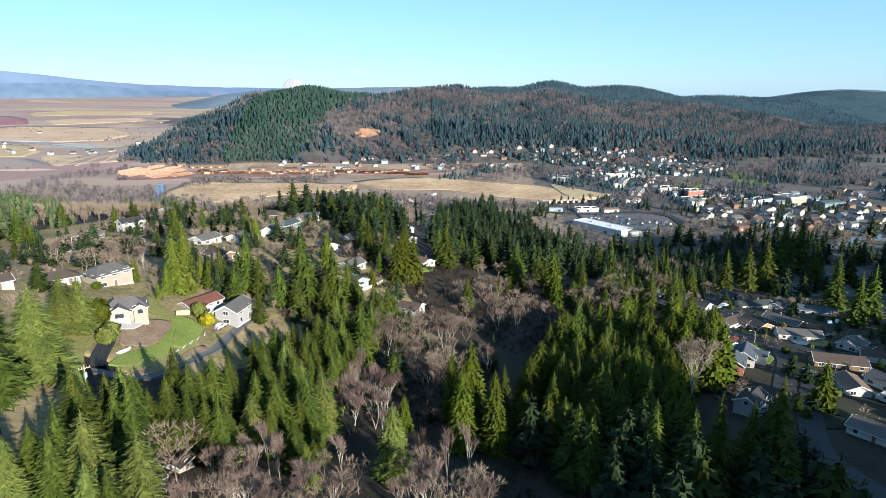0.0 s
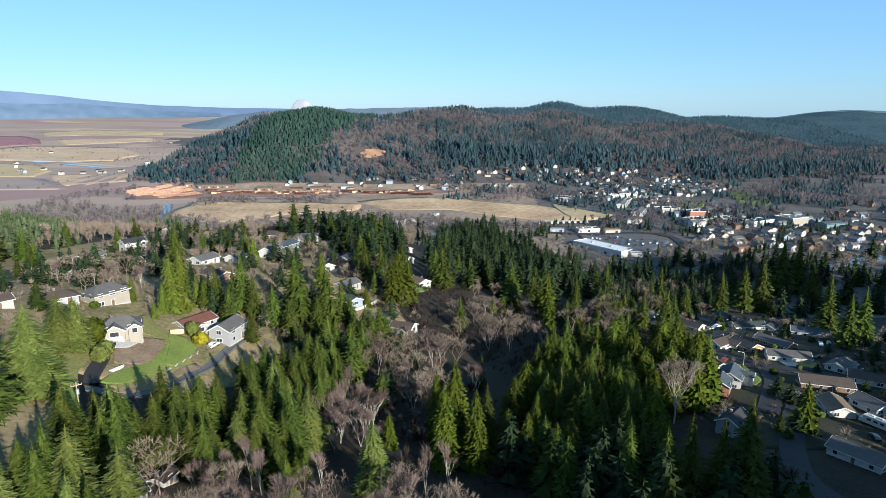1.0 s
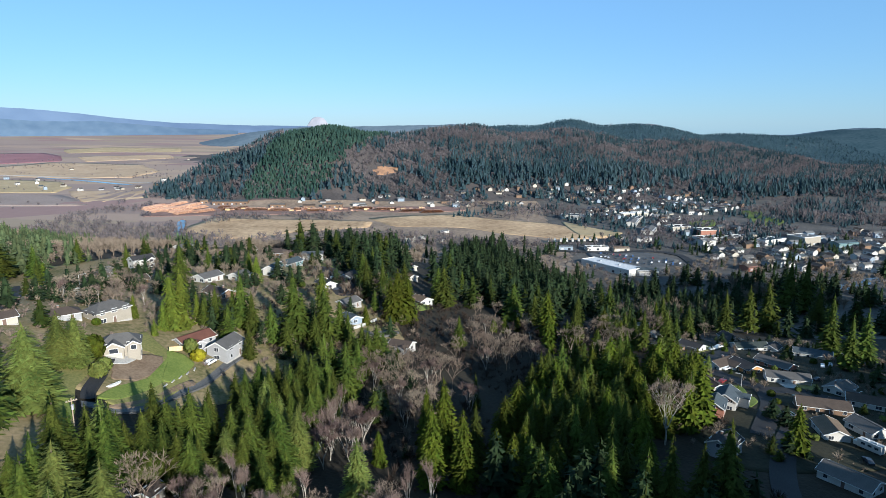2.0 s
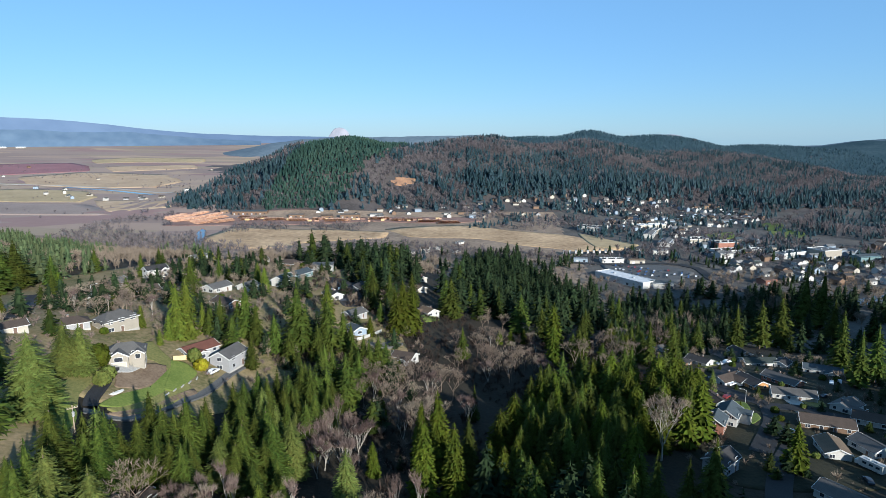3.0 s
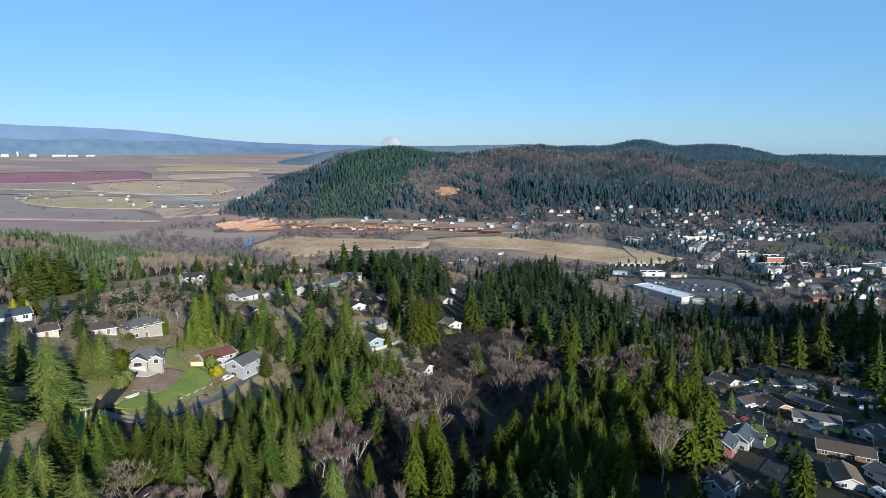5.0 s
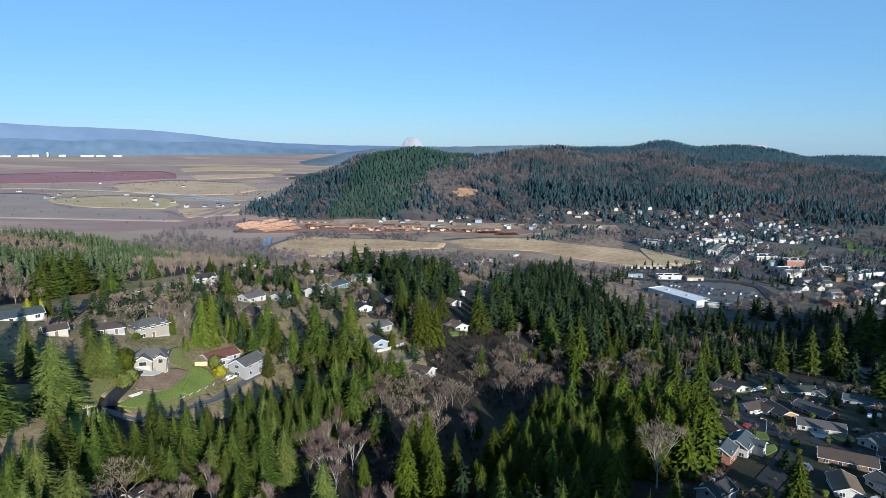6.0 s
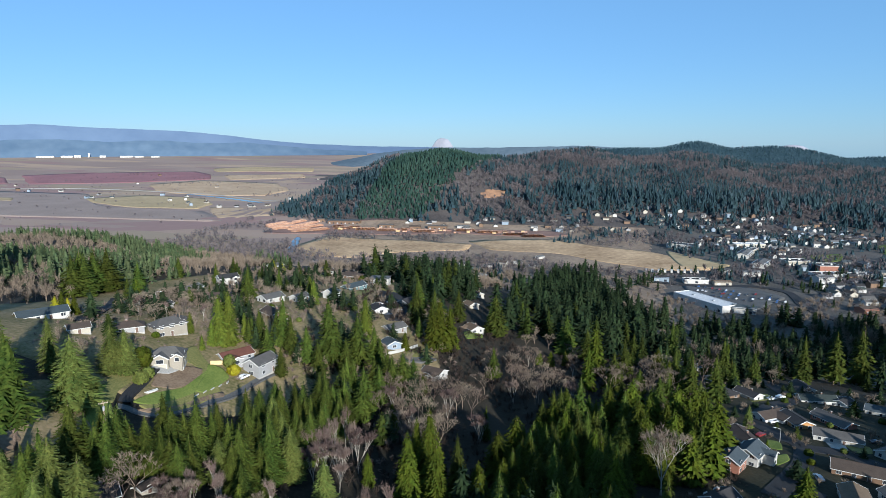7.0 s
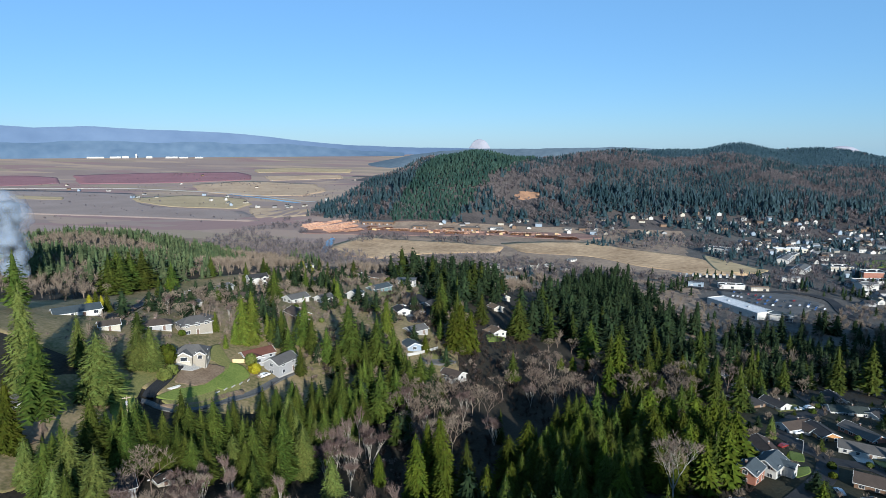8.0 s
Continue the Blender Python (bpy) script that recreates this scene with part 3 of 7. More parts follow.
def far_bare(rng, stems=4, twigs=30, fine=0.024):
    """A cheap leafless tree of height 1: a few stems carrying a rounded crown of thin twigs."""
    v, f = [], []
    for k in range(stems):
        t = rng.uniform(0, 6.28)
        c, n, top = math.cos(t), math.sin(t), rng.uniform(0.6, 0.85)
        b = len(v)
        v += [(-n * 0.012, c * 0.012, -0.02), (n * 0.012, -c * 0.012, -0.02), (c * 0.10, n * 0.10, top)]
        f.append((b, b + 1, b + 2))
    for k in range(twigs):
        d = rng.normal(0, 1, 3)
        d = d / np.linalg.norm(d)
        if d[2] < -0.35:
            d[2] = -d[2]
        end = np.array((d[0] * 0.29, d[1] * 0.29, 0.62 + d[2] * 0.37)) * rng.uniform(0.85, 1.05)
        low = np.array((d[0] * 0.05, d[1] * 0.05, rng.uniform(0.28, 0.6)))
        start = low + (end - low) * (rng.uniform(0, 0.6) if k % 2 else 0.0)
        side = np.cross(end - start, rng.normal(0, 1, 3))
        side = side / (np.linalg.norm(side) + 1e-9) * fine * (1.0 if k % 2 else 0.7)
        b = len(v)
        v += [tuple(start - side), tuple(start + side), tuple(end)]
        f.append((b, b + 1, b + 2))
    return np.array(v), np.array(f)


def mid_conifer(rng, layers=11, points=8):
    """A conifer for the stands farther off: tiers of single drooping boughs round a ragged core."""
    wide, full = rng.uniform(0.185, 0.25), rng.uniform(0.56, 0.78)
    v, f = conifer_crown(rng, layers, points, wide, rng.uniform(0.04, 0.14), rng.uniform(0.5, 0.8), full, 1, 0.05, 0.6, (6, 5))
    return np.array(v), np.array(f)


def woods(name, forms, places, material, label, category):
    """Many trees that nobody could count, joined: places are rows of x, y, height, fatness."""
    rng = np.random.default_rng(len(places))
    vs, fs, base = [], [], 0
    places = np.asarray(places, float)
    kind = rng.integers(0, len(forms), len(places))
    turn = rng.uniform(0, 6.28, len(places))
    z = land(places[:, 0], places[:, 1])
    for k, (v, f) in enumerate(forms):
        pick = kind == k
        p, t = places[pick], turn[pick]
        c, s = np.cos(t)[:, None], np.sin(t)[:, None]
        w = (p[:, 2] * p[:, 3])[:, None]
        X = p[:, :1] + (v[:, 0] * c - v[:, 1] * s) * w
        Y = p[:, 1:2] + (v[:, 0] * s + v[:, 1] * c) * w
        Z = z[pick][:, None] + v[:, 2] * p[:, 2:3] - 0.3
        vs.append(np.stack([X, Y, Z], -1).reshape(-1, 3))
        fs.append((f[None] + base + (np.arange(len(p)) * len(v))[:, None, None]).reshape(-1, 3))
        base += len(p) * len(v)
    return tagged(new(name, mesh_of(name, np.concatenate(vs), np.concatenate(fs), [material])), label, category, kind="stuff")


def scatter(seed, x0, x1, y0, y1, gap):
    """Jittered places over a rectangle of the plan."""
    rng = np.random.default_rng(seed)
    X, Y = np.meshgrid(np.arange(x0, x1, gap), np.arange(y0, y1, gap))
    return X.ravel() + rng.uniform(-0.5, 0.5, X.size) * gap, Y.ravel() + rng.uniform(-0.5, 0.5, X.size) * gap, rng.uniform(0, 1, X.size), rng.uniform(0, 1, X.size)


# ---- far hills: conifers on the crests and the green hill, bare woods between ----
frng = np.random.default_rng(5)
FAR_FIRS = [far_conifer(frng, 3, 4) for k in range(7)]
DISTANT_FIRS = [far_conifer(frng, 2, 5) for k in range(5)]
FAR_BARES = [far_bare(frng) for k in range(5)]
for near_side, gap, size in ((True, 9.0, 1.0), (False, 13.0, 1.3)):
    x, y, a, b = scatter(1 if near_side else 2, -560, 1500, 1150, 2650, gap)
    z = land(x, y)
    clump = 0.65 * wavy(x, y, 0.016, 2.0) + 0.8 * wavy(x, y, 0.052, 5.0) + 0.45 * (b - 0.5)
    knob = (x < -140 - 0.3 * (1400 - y)) & (x > -345 + 0.1 * (y - 1200)) & (y < 1640)
    front = y < 1620 + 0.25 * x
    seen = (z > 5) & (front == near_side) & (x > -540 + (y - 1150) * 0.05) & (np.hypot(x, y) < 2800) & ~knob
    openslope = np.hypot((x + 80) / 1.5, y - 1300) < 20
    gardens = (x > -230) & (x < 560) & (y < np.where(x > 20, 1232, 1195)) & (b < 0.8)
    lean_to = (0.10 - 0.22 * ((x > -140) & (x < 60) & (y < 1520)) - 0.20 * ((x > -100) & (x < 420) & (y > 1470) & (y < 1850))
               + 0.55 * ((x > 50) & (x < 420) & (y > 1225) & (y < 1460)) - 0.05 * (x > 420) + 1.2 * (y > 1880) + 0.1 * (x < -345))
    fir = seen & ~openslope & ~gardens & (clump + lean_to > 0.0)
    tall = np.where(y < 1350, 10 + 15 * a ** 1.4, np.where(y > 1880, 5 + 4 * a, 7 + 8 * a))
    # the far side gets the bluer needles with more painted haze
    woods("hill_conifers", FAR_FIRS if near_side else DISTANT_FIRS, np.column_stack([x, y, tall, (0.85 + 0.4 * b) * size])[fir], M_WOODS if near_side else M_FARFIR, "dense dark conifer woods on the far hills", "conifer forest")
    bare = seen & ~fir & ~openslope & ~gardens
    woods("hill_bare_woods", FAR_BARES, np.column_stack([x, y, 9 + 6 * a, (1.1 + 0.4 * b) * size])[bare], M_BROWNWOODS, "brown leafless woods on the far hillside", "bare forest")
# the rounded hill planted close with even-aged conifers
x, y, a, b = scatter(3, -360, -90, 1165, 1640, 6.2)
knob = (x < -140 - 0.3 * (1400 - y) + 14 * wavy(x, y, 0.05, 1.0)) & (x > -345 + 0.1 * (y - 1200) + 10 * wavy(x, y, 0.04, 2.0)) & (land(x, y) > 4 + 4 * b) & (y < 1640)
woods("plantation_conifers", DISTANT_FIRS, np.column_stack([x, y, 8.5 + 5.5 * a, 1.0 + 0.35 * b])[knob], M_KNOB, "close even-aged green conifers on the rounded hill", "conifer forest")

# ---- buildings ----
def paint(name, c, rough=0.7, dirt=0.82):
    return surface(name, tuple(v * dirt for v in c), c, 0.35, 3.0, rough, 0.08, vary=0.04)


WALLS = {
    "white": paint("white_siding", (0.468, 0.456, 0.429)), "grey": paint("pale_grey_siding", (0.30, 0.30, 0.305)), "beige": paint("beige_siding", (0.29, 0.262, 0.218)),
    "teal": paint("blue_green_siding", (0.125, 0.203, 0.211)), "brown": paint("brown_siding", (0.172, 0.109, 0.0702)), "brick": paint("red_brick", (0.281, 0.125, 0.0858)),
    "cream": paint("cream_siding", (0.40, 0.37, 0.31)), "blue": paint("blue_grey_siding", (0.234, 0.289, 0.351)), "orange": paint("cedar_wood_siding", (0.39, 0.203, 0.078)),
}


def shingle(name, c):
    return surface(name, tuple(v * 0.7 for v in c), c, 0.4, 5.0, 0.9, 0.5, gloss=0.2, vary=0.10, world=False)


ROOFS = {
    "grey": shingle("grey_shingles", (0.102, 0.0973, 0.093)), "dark": shingle("dark_shingles", (0.0422, 0.0409, 0.0422)), "brown": shingle("brown_shingles", (0.0775, 0.0583, 0.0477)),
    "red": shingle("red_brown_shingles", (0.13, 0.0527, 0.0403)), "blue": shingle("blue_grey_shingles", (0.0589, 0.0756, 0.0868)), "pale": shingle("pale_grey_roofing", (0.136, 0.136, 0.136)),
    "green": shingle("grey_green_shingles", (0.0484, 0.0601, 0.0558)), "tan": shingle("weathered_shakes", (0.155, 0.112, 0.0775)), "white": shingle("white_membrane_roofing", (0.648, 0.648, 0.648)),
}
M_TRIM = paint("white_trim", (0.60, 0.60, 0.58))
M_PANE = glass("window_glass", (0.03, 0.035, 0.045))
M_BRICK = paint("chimney_brick", (0.20, 0.13, 0.105))
M_DOOR = paint("dark_door", (0.14, 0.09, 0.07))
M_WOOD = surface("weathered_wood", (0.22, 0.17, 0.12), (0.40, 0.32, 0.24), 0.5, 3, 0.9, 0.2)
M_NEWWOOD = surface("new_cedar_boards", (0.52, 0.36, 0.18), (0.66, 0.50, 0.28), 0.5, 3, 0.8, 0.2)
M_METAL = surface("galvanised_metal", (0.42, 0.43, 0.44), (0.58, 0.59, 0.60), 0.3, 3, 0.45, 0.05, metal=0.6)
M_RUBBER = surface("tyre_rubber", (0.02, 0.02, 0.02), (0.035, 0.035, 0.035), 1, 8, 0.9)
keep_clear = []          # x, y, radius of what trees must not stand in


def part(name, v, f, material, parent, label=""):
    me = bpy.data.meshes.new(name)
    me.from_pydata([tuple(map(float, p)) for p in v], [], f)
    me.materials.append(material)
    me.update()
    ob = new(name, me)
    ob.parent = parent
    if label:
        tagged(ob, label)
    return ob


def block(x0, x1, y0, y1, z0, z1):
    v = [(x, y, z) for z in (z0, z1) for x, y in ((x0, y0), (x1, y0), (x1, y1), (x0, y1))]
    return v, [(3, 2, 1, 0), (4, 5, 6, 7), (0, 1, 5, 4), (1, 2, 6, 5), (2, 3, 7, 6), (3, 0, 4, 7)]


def slab(quad, thick):
    """A plate: four corners on top, pushed down by thick."""
    q = [Vector(p) for p in quad]
    n = (q[1] - q[0]).cross(q[3] - q[0]).normalized()
    if n.z < 0:
        n = -n
    v = [*q, *(p - n * thick for p in q)]
    return v, [(0, 1, 2, 3), (7, 6, 5, 4), (0, 4, 5, 1), (1, 5, 6, 2), (2, 6, 7, 3), (3, 7, 4, 0)]


def opening(parent, name, face, at, z, wide, high, lx, ly, pane=None, label=""):
    """A window or door set on the wall face 0..3 (front -y, right +x, back +y, left -x), at metres along it."""
    out = {0: (0, -1), 1: (1, 0), 2: (0, 1), 3: (-1, 0)}[face]

    def spot(u, w, d):
        if face in (0, 2):
            return (u, (ly + d) * out[1], w)
        return ((lx + d) * out[0], u, w)

    def plate(u0, u1, w0, w1, d0, d1):
        v = [spot(u, w, d) for d in (d0, d1) for u, w in ((u0, w0), (u1, w0), (u1, w1), (u0, w1))]
        return v, [(0, 1, 2, 3), (4, 5, 6, 7), (0, 1, 5, 4), (1, 2, 6, 5), (2, 3, 7, 6), (3, 0, 4, 7)]

    h = wide / 2
    v, f = plate(at - h - 0.12, at + h + 0.12, z - 0.12, z + high + 0.12, -0.05, 0.06)
    frame_ob = part(name, v, f, M_TRIM, parent, label)
    v, f = plate(at - h, at + h, z, z + high, 0.0, 0.075)
    part("pane" if pane is None else "panel", v, f, pane or M_PANE, frame_ob)
    if pane is None and wide > 1.2:
        v, f = plate(at - 0.04, at + 0.04, z, z + high, 0.05, 0.10)
        part("mullion", v, f, M_TRIM, frame_ob)
    return frame_ob


def roof_parts(ob, x0, x1, y0, y1, z, rise, style, material, over=0.5):
    """Roof over a rectangle, ridge along x."""
    ym = (y0 + y1) / 2
    X0, X1, Y0, Y1 = x0 - over, x1 + over, y0 - over, y1 + over
    drop = rise * over / ((y1 - y0) / 2)
    if style == "flat":
        v, f = block(X0, X1, Y0, Y1, z, z + 0.35)
        part("roof", v, f, material, ob)
        return
    inset = min((y1 - y0) / 2, (x1 - x0) / 2 - 0.3) if style == "hip" else 0
    lo = z - drop
    a, b = (X0 + inset if inset else X0, ym, z + rise), (X1 - inset if inset else X1, ym, z + rise)
    for s, yy in ((0, Y0), (1, Y1)):
        v, f = slab([(X0, yy, lo), (X1, yy, lo), b, a] if not s else [(X1, yy, lo), (X0, yy, lo), a, b], 0.22)
        part("roof", v, f, material, ob)
    if inset:
        for p, q0, q1 in ((a, (X0, Y1, lo), (X0, Y0, lo)), (b, (X1, Y0, lo), (X1, Y1, lo))):
            v = [q0, q1, p, *((c[0], c[1], c[2] - 0.22) for c in (q0, q1, p))]
            part("roof", v, [(0, 1, 2), (5, 4, 3), (0, 3, 4, 1), (1, 4, 5, 2), (2, 5, 3, 0)], material, ob)
    v, f = block(a[0], b[0], ym - 0.12, ym + 0.12, z + rise - 0.1, z + rise + 0.05)
    part("ridge_cap", v, f, material, ob)
    for yy in (Y0, Y1):
        v, f = block(X0, X1, yy - 0.06, yy + 0.06, lo - 0.25, lo - 0.06)
        part("gutter", v, f, M_TRIM, ob)
    if style == "gable":
        for xx in (X0, X1):
            for yy in (Y0, Y1):
                v, f = slab([(xx - 0.05, yy, lo + 0.03), (xx + 0.05, yy, lo + 0.03), (xx + 0.05, ym, z + rise + 0.03), (xx - 0.05, ym, z + rise + 0.03)], 0.34)
                part("barge_board", v, f, M_TRIM, ob)


def walls_part(ob, x0, x1, y0, y1, z0, z1, rise, style, material, name="wall"):
    """Closed body of a building with its gable ends."""
    if style == "gable":
        ym = (y0 + y1) / 2
        v = [(x, y, z) for z in (z0, z1) for x, y in ((x0, y0), (x1, y0), (x1, y1), (x0, y1))] + [(x0, ym, z1 + rise - 0.12), (x1, ym, z1 + rise - 0.12)]
        f = [(3, 2, 1, 0), (0, 1, 5, 4), (2, 3, 7, 6), (1, 2, 6, 9, 5), (3, 0, 4, 8, 7), (4, 5, 9, 8), (6, 7, 8, 9)]
        return part(name, v, f, material, ob)
    v, f = block(x0, x1, y0, y1, z0, z1)
    return part(name, v, f, material, ob)


def house(x, y, turn, long, deep, high, roof="grey", wall="white", style="gable", wing="", chimney=True, label="", seed=0, rise=None, garage=0, group="houses on the hill"):
    """A house with its ridge along its own x. wing: 'front' or 'back' adds a cross gable; garage: 1 front door wall."""
    rng = np.random.default_rng(seed * 7 + int(abs(x) * 13 + abs(y) * 3))
    long, deep, high = long * 0.86, deep * 0.86, high * 0.93
    ob = new("house")
    c, s = math.cos(radians(turn)), math.sin(radians(turn))
    lx, ly = long / 2, deep / 2
    corners = [(x + c * a - s * b, y + s * a + c * b) for a in (-lx, 0, lx) for b in (-ly, 0, ly)]
    zs = [float(land(*p)) for p in corners]
    base = min(zs) + 0.4 * (sum(zs) / len(zs) - min(zs)) + 0.3
    down = min(zs) - base - 0.6
    ob.location, ob.rotation_euler = (x, y, base), (0, 0, radians(turn))
    keep_clear.append((x, y, max(lx, ly) + 2.5))
    rise = rise or ly * (0.42 if high < 4 else 0.55)
    R, W = ROOFS[roof], WALLS[wall]
    walls_part(ob, -lx, lx, -ly, ly, down, high, rise, style, W)
    v, f = block(-lx - 0.06, lx + 0.06, -ly - 0.06, ly + 0.06, down, 0.15)
    part("foundation", v, f, M_CONCRETE, ob)
    roof_parts(ob, -lx, lx, -ly, ly, high, rise, style, R)
    levels = 2 if high > 4.4 else 1
    for level in range(levels):
        z = 1.0 + 2.7 * level
        for face, span in ((0, lx), (2, lx), (1, ly), (3, ly)):
            n = max(1, int(span * 2 / 3.8))
            for k in range(n):
                at = -span + (k + 0.5) * 2 * span / n
                if level == 0 and face == 0 and k == n // 2:
                    opening(ob, "door", face, at, 0.1, 1.0, 2.05, lx, ly, M_DOOR)
                elif level == 0 and face == 0 and garage and k == n - 1:
                    opening(ob, "garage_door", face, at, 0.05, min(4.4, span * 0.8), 2.15, lx, ly, WALLS["beige"])
                elif rng.uniform() < 0.85:
                    opening(ob, "window", face, at, z, float(rng.choice([1.1, 1.5, 1.9])), 1.2, lx, ly)
    if wing:
        side = -1 if wing == "front" else 1
        wl, wd = long * (0.5 if garage else 0.36), deep * 0.45
        wx = lx * (0.45 if garage else float(rng.choice([-0.45, 0.45])))
        y0, y1 = sorted((side * (ly - 0.2), side * (ly + wd)))
        x0, x1, top = wx - wl / 2, wx + wl / 2, (2.75 if garage else high - 0.02)
        r2 = wl / 2 * rise / ly
        yo = side * (ly + wd)
        v = [(x0, y0, down), (x1, y0, down), (x1, y1, down), (x0, y1, down), (x0, y0, top), (x1, y0, top), (x1, y1, top), (x0, y1, top), (wx, y0, top + r2 - 0.12), (wx, y1, top + r2 - 0.12)]
        part("wing_wall", v, [(0, 1, 5, 8, 4), (2, 3, 7, 9, 6), (1, 2, 6, 5), (3, 0, 4, 7), (5, 6, 9, 8), (7, 4, 8, 9)], W, ob)
        for sx in (-1, 1):
            ex = wx + sx * (wl / 2 + 0.45)
            lo = top - r2 * 0.45 / (wl / 2)
            back = side * (ly * 0.05 if top > high - 0.1 else ly - 0.3)
            v, f = slab([(ex, yo + side * 0.45, lo), (ex, side * (ly - 0.3), lo), (wx, back, top + r2), (wx, yo + side * 0.45, top + r2)], 0.2)
            part("wing_roof", v, f, R, ob)
            v, f = slab([(ex, yo + side * 0.42, lo + 0.03), (ex, yo + side * 0.52, lo + 0.03), (wx, yo + side * 0.52, top + r2 + 0.03), (wx, yo + side * 0.42, top + r2 + 0.03)], 0.32)
            part("barge_board", v, f, M_TRIM, ob)
        for level in range(1 if garage else levels):
            z = 0.05 if level == 0 and garage else 0.9 + 2.7 * level
            w, h = (wl * 0.72, 2.2) if level == 0 and garage else (wl * 0.4, 1.25)
            v, f = block(wx - w / 2 - 0.12, wx + w / 2 + 0.12, yo - 0.06, yo + 0.06, z - 0.1, z + h + 0.12)
            fr = part("garage_door" if level == 0 and garage else "window", v, f, M_TRIM, ob)
            v, f = block(wx - w / 2, wx + w / 2, yo - 0.08, yo + 0.08, z, z + h)
            part("panel" if level == 0 and garage else "pane", v, f, WALLS["beige"] if level == 0 and garage else M_PANE, fr)
    if chimney and seed % 2:
        cx, cy = lx * float(rng.uniform(-0.5, 0.5)), ly * 0.3
        v, f = block(cx - 0.3, cx + 0.3, cy - 0.28, cy + 0.28, high, high + rise + 0.45)
        ch = part("chimney", v, f, M_BRICK, ob)
        v, f = block(cx - 0.36, cx + 0.36, cy - 0.34, cy + 0.34, high + rise + 0.45, high + rise + 0.54)
        part("chimney_cap", v, f, M_CONCRETE, ch)
    roofs = {"grey": "grey shingle", "dark": "dark shingle", "brown": "brown shingle", "red": "red-brown shingle", "blue": "blue-grey shingle", "pale": "pale grey", "green": "grey-green shingle", "tan": "weathered tan shake", "white": "white flat"}
    kind_of = "two-storey" if levels == 2 else "single-storey"
    tagged(ob, label or f"{kind_of} {wall} house with a {roofs[roof]} {style} roof", "house", group)
    return ob


def front_bay(ob, wx, wide, deep, top, ly, down, wall, roof, pitch, garage=False):
    """A gabled bay standing out of a house front at -y, with its own roof, boards and opening."""
    x0, x1, y0, y1 = wx - wide / 2, wx + wide / 2, -ly - deep, -ly + 0.2
    rise = wide / 2 * pitch
    v = [(x0, y0, down), (x1, y0, down), (x1, y1, down), (x0, y1, down), (x0, y0, top), (x1, y0, top), (x1, y1, top), (x0, y1, top), (wx, y0, top + rise), (wx, y1, top + rise)]
    bay = part("bay", v, [(0, 1, 5, 8, 4), (2, 3, 7, 9, 6), (1, 2, 6, 5), (3, 0, 4, 7), (5, 6, 9, 8), (7, 4, 8, 9)], wall, ob)
    back = -ly + min(ly, rise / 0.5)
    for sx in (-1, 1):
        ex, lo = wx + sx * (wide / 2 + 0.45), top - 0.45 * pitch
        v, f = slab([(ex, y0 - 0.45, lo), (ex, -ly - 0.1, lo), (wx, back, top + rise + 0.1), (wx, y0 - 0.45, top + rise + 0.1)], 0.2)
        part("bay_roof", v, f, roof, bay)
        v, f = slab([(ex, y0 - 0.42, lo + 0.04), (ex, y0 - 0.54, lo + 0.04), (wx, y0 - 0.54, top + rise + 0.14), (wx, y0 - 0.42, top + rise + 0.14)], 0.32)
        part("barge_board", v, f, M_TRIM, bay)
    for name, w, z0, z1, material in ([("garage_door", wide * 0.74, 0.05, 2.25, WALLS["cream"])] if garage else []) + [("window", wide * 0.42, top - 1.75, top - 0.45, M_PANE)]:
        v, f = block(wx - w / 2 - 0.12, wx + w / 2 + 0.12, y0 - 0.06, y0 + 0.05, z0 - 0.08, z1 + 0.12)
        part(name + "_frame", v, f, M_TRIM, bay)
        v, f = block(wx - w / 2, wx + w / 2, y0 - 0.09, y0 + 0.05, z0, z1)
        part(name, v, f, material, bay)
    return bay


